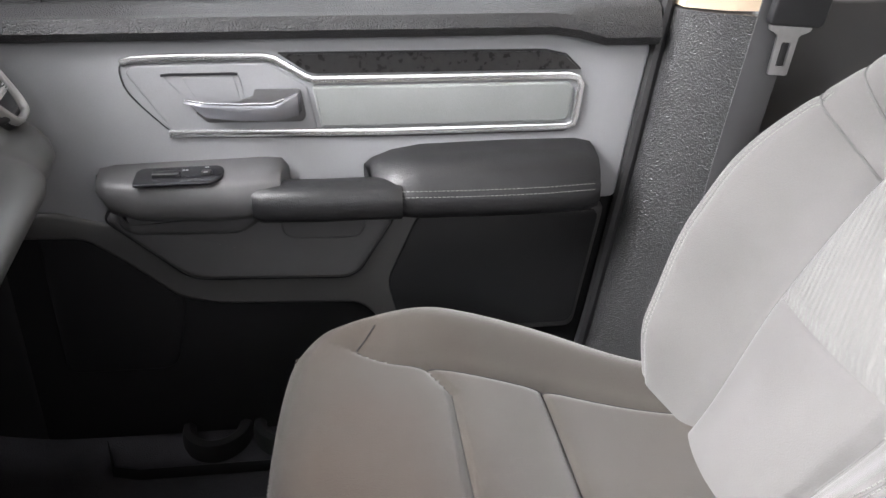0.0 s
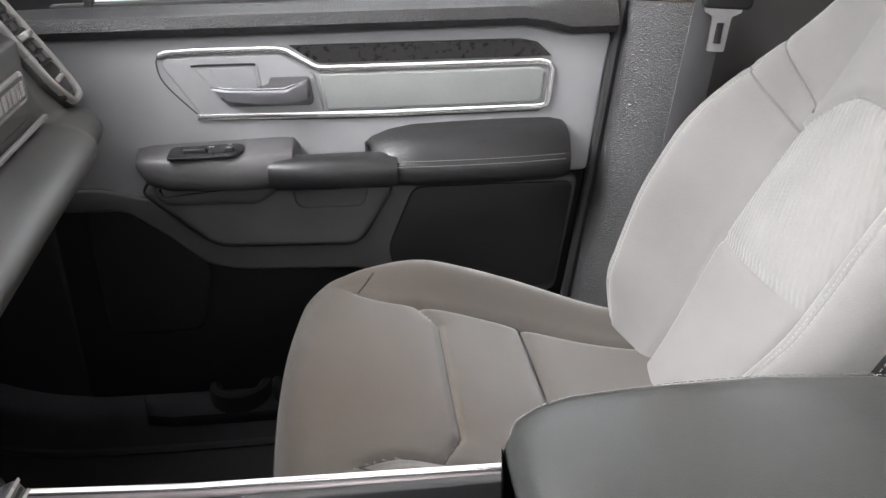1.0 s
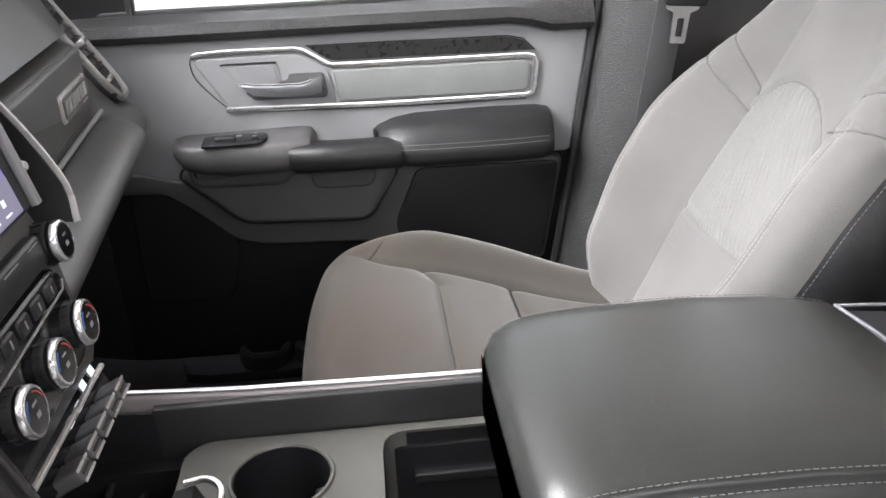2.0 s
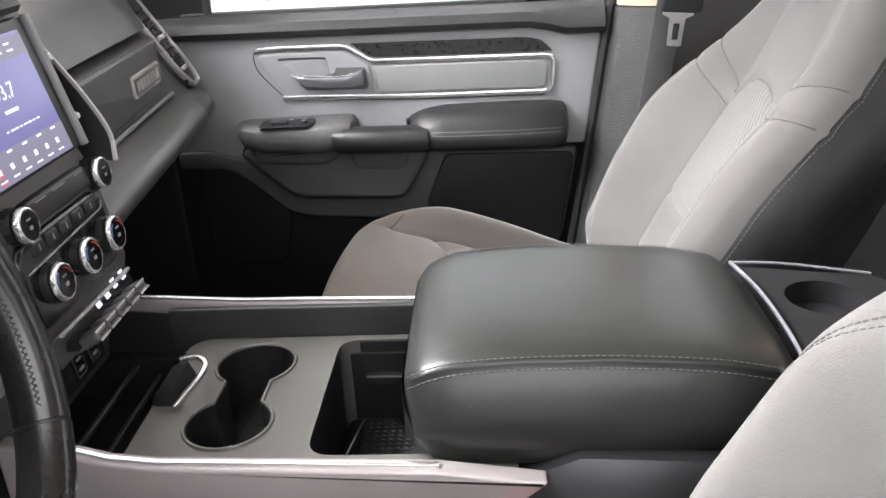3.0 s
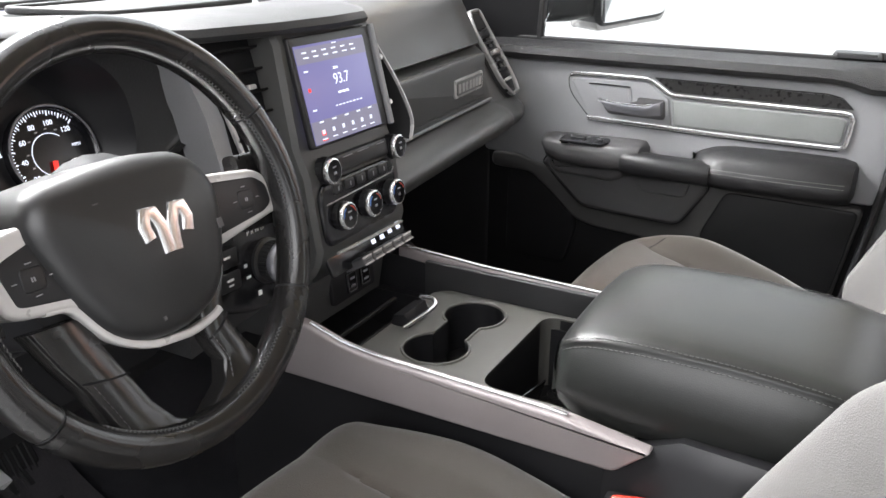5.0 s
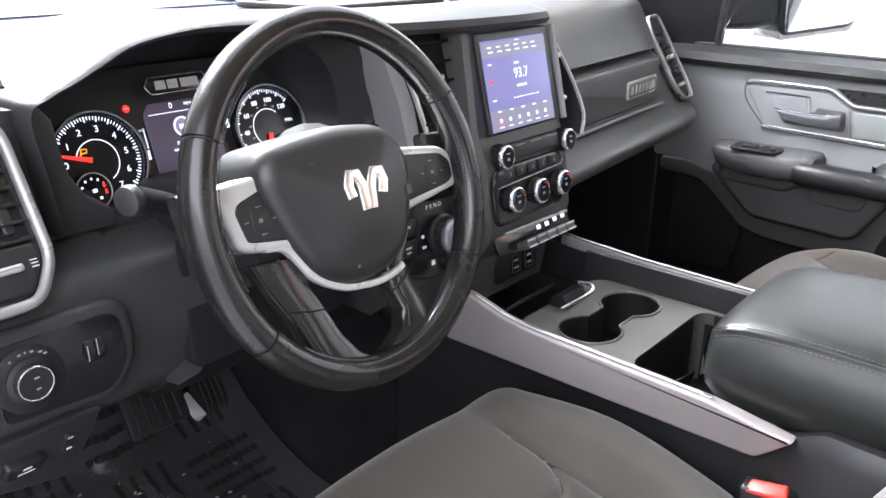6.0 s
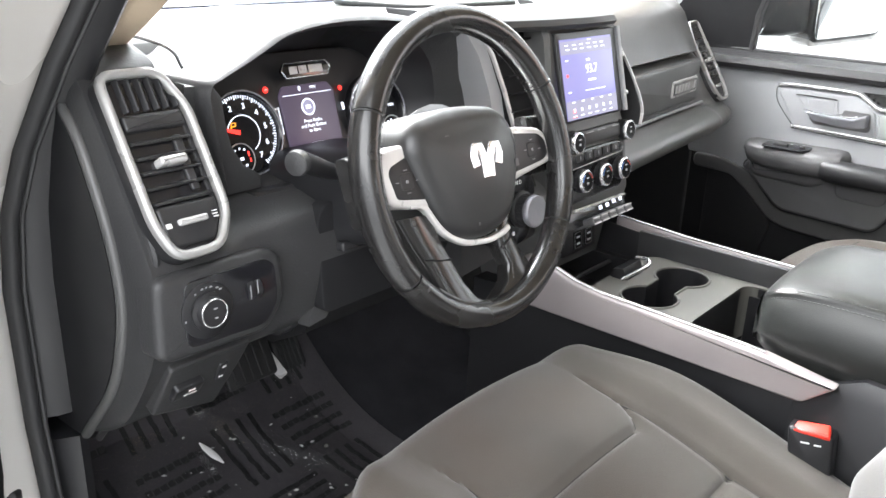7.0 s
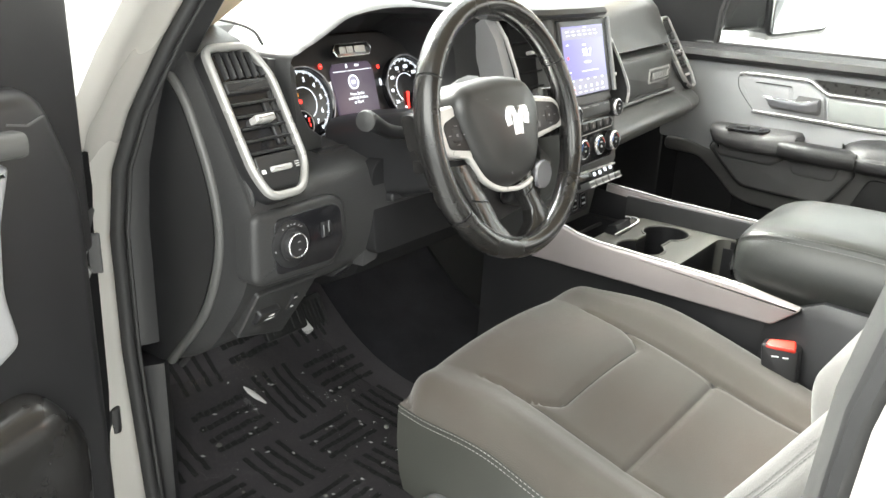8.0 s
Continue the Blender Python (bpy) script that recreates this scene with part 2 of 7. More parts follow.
def plate(outline, depth, m, bevel=0.002, dome=0.0, back=0.0, steps=3):
    """A solid plate over an outline (X, Y), its face at Z = depth with a rounded rim; dome raises the middle."""
    k = len(outline)
    verts, faces = [(x, y, back) for x, y in outline], []
    rings = [0]
    for s in range(steps + 1):
        a = math.pi / 2 * s / steps
        ring = inset(outline, bevel * (1 - math.cos(a)))
        rings.append(len(verts))
        verts += [(x, y, depth - bevel + bevel * math.sin(a)) for x, y in ring]
    if dome:
        cx, cy = sum(p[0] for p in outline) / k, sum(p[1] for p in outline) / k
        last = verts[-k:]
        for f in (0.85, 0.6, 0.3):
            rings.append(len(verts))
            verts += [(cx + (x - cx) * f, cy + (y - cy) * f, depth + dome * (1 - f * f)) for x, y, _ in last]
    for a, b in zip(rings, rings[1:]):
        faces += [(a + i, a + (i + 1) % k, b + (i + 1) % k, b + i) for i in range(k)]
    faces += [tuple(range(k))[::-1], tuple(rings[-1] + i for i in range(k))]
    return mesh_of(verts, faces, m)


def pierced(outline, holes, thick, m, walls=0.03):
    """A flat plate with holes through it, whose rims go down by walls."""
    bm = bmesh.new()
    loops = []
    for loop in (outline, *holes):
        vs = [bm.verts.new((x, y, 0)) for x, y in loop]
        for i in range(len(vs)):
            bm.edges.new((vs[i - 1], vs[i]))
        loops.append(vs)
    bmesh.ops.triangle_fill(bm, use_beauty=True, use_dissolve=False, edges=bm.edges[:])
    for i, vs in enumerate(loops):
        low = [bm.verts.new((v.co.x, v.co.y, -(thick if i == 0 else walls))) for v in vs]
        for j in range(len(vs)):
            bm.faces.new((vs[j - 1], vs[j], low[j], low[j - 1]))
    bmesh.ops.recalc_face_normals(bm, faces=bm.faces)
    me = bpy.data.meshes.new("m")
    bm.to_mesh(me)
    bm.free()
    me.transform(m)
    for p in me.polygons:
        p.use_smooth = True
    me.set_sharp_from_angle(angle=radians(30))
    return me


def sweep(path, profile, closed=False, up=(0, 0, 1), m=None, smooth=40, scales=None):
    """A profile (a closed outline: sideways, up) carried along a path."""
    n, k = len(path), len(profile)
    path = [Vector(p) for p in path]
    verts, faces = [], []
    for i, p in enumerate(path):
        a = path[i - 1] if (i or closed) else p
        b = path[(i + 1) % n] if (i < n - 1 or closed) else p
        t = (b - a).normalized()
        side = t.cross(Vector(up))
        side = side.normalized() if side.length > 1e-5 else Vector((1, 0, 0))
        top = side.cross(t)
        f = scales[i] if scales else 1.0
        verts += [p + (side * u + top * v) * f for u, v in profile]
    for i in range(n if closed else n - 1):
        a, b = i * k, ((i + 1) % n) * k
        faces += [(a + j, a + (j + 1) % k, b + (j + 1) % k, b + j) for j in range(k)]
    if not closed:
        faces += [tuple(range(k))[::-1], tuple((n - 1) * k + j for j in range(k))]
    return mesh_of(verts, faces, m, smooth)


def tube(path, r, closed=False, n=10, m=None, up=(0, 0, 1)):
    return sweep(path, circle(r, n=n), closed, up, m)


def loft(rings, caps=True, closed=True, m=None, smooth=40):
    k = len(rings[0])
    verts = [v for r in rings for v in r]
    faces = []
    for i in range(len(rings) - 1):
        a, b = i * k, (i + 1) * k
        faces += [(a + j, a + (j + 1) % k, b + (j + 1) % k, b + j) for j in range(k if closed else k - 1)]
    if caps:
        faces += [tuple(range(k))[::-1], tuple((len(rings) - 1) * k + j for j in range(k))]
    return mesh_of(verts, faces, m, smooth)


def turned(profile, m, n=28):
    """A body turned round Z from (radius, height) pairs."""
    rings = [[(r * math.cos(2 * math.pi * i / n), r * math.sin(2 * math.pi * i / n), h) for i in range(n)] for r, h in profile]
    return loft(rings, True, True, m, 35)


def block(size, m, bevel=0.004):
    """A box with rounded edges, its base centre at the pose's origin."""
    w, d, h = size
    return plate(rect(w, d, min(bevel * 1.5, w * 0.3, d * 0.3), n=3), h, m, min(bevel, h * 0.45))


def curve_through(pts, n=24):
    """A smooth line (Catmull-Rom) through points."""
    pts = [Vector(p) for p in pts]
    p = [pts[0] * 2 - pts[1]] + pts + [pts[-1] * 2 - pts[-2]]
    out = []
    for i in range(1, len(p) - 2):
        for j in range(n):
            t = j / n
            a, b, c, d = p[i - 1], p[i], p[i + 1], p[i + 2]
            out.append(0.5 * (2 * b + (c - a) * t + (2 * a - 5 * b + 4 * c - d) * t * t + (3 * b - a - 3 * c + d) * t ** 3))
    return out + [pts[-1]]


def resample(path, step):
    out, left = [], 0.0
    for a, b in zip(path, path[1:]):
        seg = (b - a).length
        while left <= seg and seg > 1e-9:
            out.append((a + (b - a) * (left / seg), (b - a).normalized()))
            left += step
        left -= seg
    return out


def stitches(path, mat_parent, name="stitching", step=0.0055, length=0.0036, r=0.0006, up=(0, 0, 1), mat=None):
    """A row of short raised thread stitches along a line."""
    verts, faces = [], []
    for p, t in resample([Vector(q) for q in path], step):
        side = t.cross(Vector(up)).normalized()
        top = side.cross(t)
        base = len(verts)
        for s in (-1, 1):
            for u, v in ((-1, -0.3), (0, 1), (1, -0.3)):
                verts.append(p + t * (s * length / 2) + side * (u * r) + top * (v * r))
        faces += [(base, base + 1, base + 4, base + 3), (base + 1, base + 2, base + 5, base + 4), (base, base + 3, base + 5, base + 2), (base, base + 2, base + 1), (base + 3, base + 4, base + 5)]
    ob = part(name, mesh_of(verts, faces), mat or THREAD, mat_parent, "row of pale thread stitches")
    ob["kind"] = "stuff"
    return ob


def letters(text, size, m, mat, parent, name="lettering", depth=0.0004):
    cu = bpy.data.curves.new("text", "FONT")
    cu.body, cu.size, cu.extrude, cu.align_x, cu.align_y = text, size, depth, "CENTER", "CENTER"
    cu.resolution_u = 3
    ob = bpy.data.objects.new("text", cu)
    me = bpy.data.meshes.new_from_object(ob)
    bpy.data.objects.remove(ob)
    me.transform(m)
    me.materials.clear()
    return part(name, me, mat, parent)


def bars(rows, m, mat, parent, name="lettering", depth=0.0006):
    """Plain bars (x, y, width, height) for marks."""
    verts, faces = [], []
    for x, y, w, h in rows:
        b = len(verts)
        verts += [(x + sx * w / 2, y + sy * h / 2, z) for z in (0, depth) for sx, sy in ((-1, -1), (1, -1), (1, 1), (-1, 1))]
        faces += [(b + 4, b + 5, b + 6, b + 7), (b, b + 1, b + 5, b + 4), (b + 1, b + 2, b + 6, b + 5), (b + 2, b + 3, b + 7, b + 6), (b + 3, b, b + 4, b + 7)]
    ob = part(name, mesh_of(verts, faces, m), mat, parent)
    ob["kind"] = "stuff"
    return ob


def move(m, x=0.0, y=0.0, z=0.0):
    return m @ Matrix.Translation((x, y, z))

# ---------------------------------------------------------------- setting


def slab(name, x0, x1, y0, y1, z0, z1, mat, label="", category="wall"):
    me = block((x1 - x0, y1 - y0, z1 - z0), pose((x0 + x1) / 2, (y0 + y1) / 2, z0), 0.006)
    return tagged(part(name, me, mat), label, category, kind="structure")


ground = part("ground", mesh_of([(-60, -60, -0.68), (60, -60, -0.68), (60, 60, -0.68), (-60, 60, -0.68)], [(0, 1, 2, 3)]), CONCRETE)
tagged(ground, "pale smooth floor of a bright hall", "floor", kind="structure")

FLOOR_LINE = [(-0.80, 0.52), (-0.68, 0.40), (-0.50, 0.205), (-0.40, 0.13), (-0.28, 0.09), (-0.1, 0.08), (0.6, 0.08), (2.0, 0.08)]


def sheet(line, y0, y1, thick, name, mat, label, lift=0.0, steps=6):
    """A sheet bent along a side-on line (x, z), from y0 to y1."""
    pts = curve_through([(x, 0, z + lift) for x, z in line], steps)
    rings = [[(p.x, y0, p.z), (p.x, y1, p.z), (p.x, y1, p.z - thick), (p.x, y0, p.z - thick)] for p in pts]
    return part(name, loft(rings), mat, None, label)


tagged(sheet(FLOOR_LINE, -0.80, 0.87, 0.04, "floor", CARPET, "black carpeted cab floor rising to the bulkhead"), category="floor", kind="structure")
slab("wall_front", -0.86, -0.81, -0.80, 0.87, 0.05, 0.79, BLACK, "dark bulkhead behind the dashboard")
slab("wall_right_front", -0.86, -0.25, 0.872, 0.95, 0.0, 0.72, BLACK, "black kick wall beside the passenger's footwell")
slab("wall_left_front", -0.86, -0.30, -0.96, -0.82, -0.2, 0.78, BLACK, "dark wall behind the hinge pillar")
slab("wall_right_middle", 0.45, 0.72, 0.892, 0.95, 0.0, 0.72, BLACK, "dark pillar core behind the trim")
slab("wall_rear", 2.0, 2.06, -0.88, 0.94, 0.0, 0.76, DOORDARK, "dark rear cab wall below the back window")
slab("pillar_back_left", 2.0, 2.06, -0.88, -0.66, 0.762, 1.30, BEIGE, "beige corner pillar beside the back window", "pillar")
slab("pillar_back_right", 2.0, 2.06, 0.66, 0.94, 0.762, 1.30, BEIGE, "beige corner pillar beside the back window", "pillar")
back_glass = part("window_back", block((0.005, 1.31, 0.53), pose(2.03, 0.0, 0.766), 0.001), GLASS)
back_glass.visible_shadow = False
tagged(back_glass, "clear back window of the cab", "window", kind="structure")
slab("wall_right_rear", 0.70, 2.0, 0.87, 0.95, 0.0, 0.70, DOORDARK, "grey trimmed rear door wall")
slab("wall_left_rear", 0.72, 2.0, -0.93, -0.82, -0.35, 0.72, PAINT, "silver rear door skin")
slab("rocker_left", -0.30, 0.62, -0.93, -0.80, -0.30, 0.055, PAINT, "silver door sill below the opening", "sill")
slab("rocker_right", -0.30, 2.0, 0.87, 0.97, -0.30, 0.06, PAINT, "silver sill below the shut door", "sill")
slab("ceiling", 0.10, 2.06, -0.74, 0.72, 1.31, 1.34, BEIGE, "beige cloth headliner", "ceiling")
slab("roof", 0.06, 2.08, -0.80, 0.78, 1.345, 1.365, PAINT, "silver roof skin", "roof")
slab("roof_rail_left", -0.02, 2.06, -0.80, -0.74, 1.25, 1.34, BEIGE, "beige roof side trim", "trim")
slab("roof_rail_right", -0.02, 2.06, 0.72, 0.80, 1.25, 1.34, BEIGE, "beige roof side trim", "trim")
slab("pillar_rear_left", 1.55, 1.99, -0.90, -0.78, 0.725, 1.30, BEIGE, "beige rear pillar trim", "pillar")
slab("pillar_rear_right", 1.55, 1.99, 0.76, 0.92, 0.705, 1.30, BEIGE, "beige rear pillar trim", "pillar")

# windscreen and cowl
wind = part("windscreen", mesh_of([(-0.83, -0.74, 0.79), (-0.83, 0.70, 0.79), (0.0, 0.66, 1.32), (0.0, -0.70, 1.32), (-0.835, -0.74, 0.795), (-0.835, 0.70, 0.795), (-0.005, 0.66, 1.325), (-0.005, -0.70, 1.325)],
            [(0, 1, 2, 3), (7, 6, 5, 4), (0, 4, 5, 1), (1, 5, 6, 2), (2, 6, 7, 3), (3, 7, 4, 0)]), GLASS)
wind.visible_shadow = False
tagged(wind, "clear windscreen over the dashboard", "windscreen", kind="structure")
cowl = part("cowl", block((0.30, 1.5, 0.03), pose(-1.0, -0.02, 0.775), 0.01), BLUE)
tagged(cowl, "dark blue panel beyond the windscreen base", "cowl", kind="structure")


def leaning_post(name, pts, profile, mat, label, category="pillar", up=(0, 1, 0)):
    return tagged(part(name, sweep(curve_through(pts, 8), profile, up=up), mat), label, category, kind="structure")


# screen pillars: beige trim inside, dark seals
leaning_post("pillar_front_right", [(-0.52, 0.70, 0.78), (-0.36, 0.74, 0.90), (-0.16, 0.735, 1.07), (0.08, 0.70, 1.29)], rect(0.075, 0.06, 0.015), BEIGE, "beige cloth screen pillar trim")
leaning_post("pillar_front_left", [(-0.36, -0.672, 0.785), (-0.29, -0.672, 0.818), (-0.165, -0.674, 0.886), (-0.03, -0.686, 0.97), (0.07, -0.70, 1.10), (0.16, -0.705, 1.29)], rect(0.045, 0.045, 0.012), BEIGE, "beige cloth screen pillar trim")

# middle pillar on the passenger's side
bp_r = thing("pillar_middle_right", "black grained middle pillar trim with beige upper cover", "pillar", kind="structure")
part("lower_trim", loft([[(x0 + dx, y, z) for dx, y in ((0.0, 0.875), (0.004, 0.838), (0.016, 0.822), (0.050, 0.800), (0.080, 0.782), (0.098, 0.790), (0.108, 0.875))]
     for x0, z in ((0.520, 0.05), (0.545, 0.20), (0.566, 0.34), (0.590, 0.50), (0.606, 0.62), (0.617, 0.698))]), PAD, bp_r)
part("upper_trim", loft([[(x0 + dx, y - k, z) for dx, y in ((0.0, 0.90), (0.006, 0.838), (0.05, 0.812), (0.085, 0.805), (0.10, 0.90))]
     for x0, z, k in ((0.6175, 0.700, 0.0), (0.640, 0.90, 0.02), (0.67, 1.10, 0.06), (0.70, 1.29, 0.10))]), BEIGE, bp_r, "beige upper pillar cover")
seal_r = part("door_seal", sweep(curve_through([(0.505, 0.86, 0.05), (0.542, 0.86, 0.22), (0.577, 0.86, 0.45), (0.606, 0.862, 0.66), (0.622, 0.862, 0.80), (0.66, 0.83, 1.10), (0.69, 0.79, 1.27)], 6), circle(0.009, n=8)), RUBBER)
tagged(seal_r, "black rubber door seal along the pillar", "seal", kind="structure")

# middle pillar on the driver's side
bp_l = thing("pillar_middle_left", "grey middle pillar trim with silver painted outer face", "pillar", kind="structure")
LEAN_B = ((0.585, 0.05), (0.584, 0.30), (0.586, 0.55), (0.594, 0.68), (0.612, 0.78), (0.652, 0.92), (0.69, 1.10), (0.72, 1.29))
part("inner_trim", loft([[(x0 + dx, y + k, z) for dx, y in ((0.002, -0.79), (0.0, -0.826), (0.012, -0.842), (0.034, -0.842), (0.10, -0.82), (0.10, -0.77), (0.03, -0.765))]
     for (x0, z), k in zip(LEAN_B, (0, 0, 0, 0, 0.004, 0.02, 0.05, 0.08))]), DASH_MID, bp_l)
part("painted_face", loft([[(x0 + dx, y + k, z) for dx, y in ((0.030, -0.845), (0.030, -0.87), (0.036, -0.885), (0.062, -0.893), (0.066, -0.93), (0.12, -0.935), (0.12, -0.845))]
     for (x0, z), k in zip(LEAN_B, (0, 0, 0, 0, 0.004, 0.02, 0.05, 0.08))]), PAINT, bp_l, "silver painted door jamb")
part("door_seal", sweep([(x0 + 0.022, -0.853 + k, z) for (x0, z), k in zip(LEAN_B, (0, 0, 0, 0, 0.004, 0.02, 0.05, 0.08))], circle(0.010, n=8)), RUBBER, bp_l)

# hinge pillar on the driver's side: painted jamb, black seal and lower kick trim
jamb = thing("hinge_pillar", "silver painted hinge pillar with black rubber seal", "pillar", kind="structure")
JAMB = [(-0.03, 0.033), (0.18, 0.013), (0.40, 0.0), (0.567, 0.0), (0.655, 0.013), (0.73, 0.044), (0.82, 0.097), (0.95, 0.187), (1.11, 0.297), (1.33, 0.44)]


def jamb_ring(pts, z, k, slant=0.35):
    return [(x + k, y + k * slant, z) for x, y in pts]


part("jamb_face", loft([jamb_ring(((-0.200, -0.932), (-0.205, -0.906), (-0.220, -0.886), (-0.246, -0.850), (-0.2545, -0.826), (-0.262, -0.814), (-0.285, -0.800), (-0.44, -0.798), (-0.44, -0.936)), z, k) for z, k in JAMB]), PAINT, jamb)


def shade_ring(z, k, s):
    """A black skin in place of the open door's shade behind the hinges: s tells how far it reaches over the painted
    face.
    """
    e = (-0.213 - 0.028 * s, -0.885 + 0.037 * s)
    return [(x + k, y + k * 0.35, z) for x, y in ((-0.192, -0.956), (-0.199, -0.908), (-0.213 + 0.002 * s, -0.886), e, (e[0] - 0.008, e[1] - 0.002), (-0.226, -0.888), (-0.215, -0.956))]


part("hinge_shade", loft([shade_ring(*r) for r in ((0.02, 0.033, 0.0), (0.18, 0.013, 0.0), (0.27, 0.008, 0.12), (0.32, 0.005, 0.5), (0.37, 0.002, 0.85), (0.45, 0.0, 1.0), (0.60, 0.003, 1.0), (0.645, 0.011, 0.85), (0.675, 0.021, 0.4), (0.70, 0.031, 0.0))]), MATTE, jamb, "black skin on the hinge pillar in place of the open door's shade")
part("door_seal", sweep([(-0.266 + k, -0.801 + k * 0.35, z) for z, k in JAMB], circle(0.0105, n=12), up=(1, 0, 0)), RUBBER, jamb, "thick black rubber seal")
part("seal_lip", sweep([(-0.255 + k, -0.793 + k * 0.35, z) for z, k in JAMB], circle(0.003, n=8), up=(1, 0, 0)), RUBBER, jamb, "thin lip of the rubber seal")
part("inner_trim", loft([jamb_ring(((-0.285, -0.792), (-0.266, -0.788), (-0.260, -0.776), (-0.256, -0.757), (-0.262, -0.751), (-0.30, -0.749), (-0.44, -0.749), (-0.44, -0.788)), z, k, 0.3) for z, k in JAMB[2:]]), BLACK, jamb, "black plastic pillar trim")
part("kick_trim", loft([[(x, y, z) for x, y in ((-0.290, -0.792), (-0.268, -0.780), (-0.256, -0.756), (-0.27, -0.740), (-0.50, -0.738), (-0.50, -0.775))] for z in (0.02, 0.18, 0.33, 0.365)]), BLACK, jamb, "black kick panel by the sill")
strap = part("check_strap", sweep(curve_through([(-0.262, -0.830, 0.318), (-0.236, -0.866, 0.324), (-0.198, -0.90, 0.318), (-0.14, -0.945, 0.31)], 5), rect(0.014, 0.030, 0.004)), BLACK, jamb, "black door check strap")
part("strap_stop", block((0.034, 0.022, 0.036), pose(-0.254, -0.842, 0.302, 0, 0, -35), 0.006), RUBBER, strap, "ribbed rubber strap stop")
for dz, nm in ((0.0, "bolt"), (-0.03, "bolt")):
    part(nm, turned([(0.009, 0), (0.009, 0.006), (0.005, 0.009), (0.0, 0.009)], frame_at((-0.226, -0.872, 0.575 + dz), (0.6, 0.8, 0), (0, 0, 1)), 8), STEEL, jamb)

# the driver's door, swung open: hinge edge, dark trim, glass
ddoor = thing("door_2", "open driver's door with dark inner trim", "door", kind="structure")
DM = frame_at((-0.112, -0.942, 0.0), (-0.26, 0.96, 0), (0, 0, 1)) @ Matrix.Diagonal((-1, 1, 1, 1))  # X along the door, Y up, Z to the rear
part("shell", plate(rounded([(0.0, -0.15), (1.0, -0.15), (1.0, 0.74), (0.04, 0.74), (0.0, 0.66)], 0.03), 0.0, DM, 0.01, back=-0.10), PAINT, ddoor, "silver door shell")
part("trim_panel", plate(rounded([(0.012, -0.10), (0.97, -0.10), (0.97, 0.80), (0.05, 0.80), (0.012, 0.70)], 0.03), 0.045, DM, 0.02, back=0.002), BLACK, ddoor, "black inner door trim")
part("upper_panel", plate(rounded([(0.150, 0.563), (0.118, 0.578), (0.127, 0.63), (0.121, 0.69), (0.103, 0.743), (0.96, 0.75), (0.96, 0.56)], 0.012), 0.060, DM, 0.010, back=0.04), DOORGREY, ddoor, "grey upper door panel")
part("pocket", plate(rounded([(0.082, -0.04), (0.93, -0.04), (0.93, 0.49), (0.16, 0.525), (0.110, 0.528), (0.068, 0.47)], 0.03), 0.085, DM, 0.03, dome=0.012, back=0.04), WHEEL, ddoor, "glossy black door pocket")
part("top_roll", sweep([DM @ Vector((x, z, 0.058)) for x, z in ((0.096, 0.758), (0.13, 0.760), (0.96, 0.772))], rect(0.026, 0.022, 0.009), up=(0, 0, 1)), DASH_MID, ddoor, "grey padded top roll")
part("trim_seam", sweep([DM @ Vector((x, z, 0.0455)) for x, z in ((0.055, 0.774), (0.073, 0.768), (0.094, 0.772))], rect(0.002, 0.002), up=(0, 0, 1)), DOORDARK, ddoor)
part("window_frame", sweep([DM @ Vector(p) for p in ((0.02, 0.70, -0.04), (0.12, 0.90, -0.05), (0.30, 1.12, -0.06), (0.50, 1.25, -0.07))], rect(0.05, 0.045, 0.01), up=(0, 0, 1)), RUBBER, ddoor, "black window frame")
part("sail_panel", plate(rounded([(-0.012, 0.62), (0.40, 0.62), (0.40, 1.24), (0.10, 1.12), (-0.012, 0.95)], 0.01), 0.02, DM, 0.006, back=-0.05), BLACK, ddoor, "black mirror corner")
for hz in (0.585, 0.06):
    hinge = part("hinge", sweep(curve_through([(-0.236, -0.852, hz + 0.035), (-0.222, -0.870, hz + 0.012), (-0.216, -0.880, hz - 0.004), (-0.186, -0.918, hz - 0.006)], 4), rect(0.010, 0.020, 0.003)), DOORDARK, ddoor, "grey steel door hinge")
    part("hinge_plate", block((0.030, 0.008, 0.050), pose(-0.230, -0.862, hz - 0.045, 0, 0, 50), 0.003), DOORDARK, hinge)
    part("hinge_pin", turned([(0.007, -0.035), (0.007, 0.035)], pose(-0.203, -0.900, hz), 10), STEEL, hinge)

# ---------------------------------------------------------------- passenger's door
door = thing("door_1", "shut passenger's door, grey panel with black padded top and armrest", "door", kind="structure")
DY = 0.885
D = on_door(DY)
part("shell", plate(rounded([(-0.27, 0.02), (0.515, 0.02), (0.545, 0.24), (0.575, 0.46), (0.604, 0.69), (0.604, 0.704), (-0.27, 0.704)], 0.012), 0.010, D, 0.004, back=-0.07), MATTE, door)
# grey upper panel
part("upper_panel", plate(rounded([(-0.26, 0.45), (-0.172, 0.450), (-0.112, 0.428), (-0.06, 0.40), (0.20, 0.40), (0.262, 0.44), (0.570, 0.44), (0.597, 0.652), (0.525, 0.653), (0.50, 0.662), (0.468, 0.668), (-0.26, 0.668)], 0.012), 0.024, D, 0.006), DOORGREY, door, "smooth grey door panel")
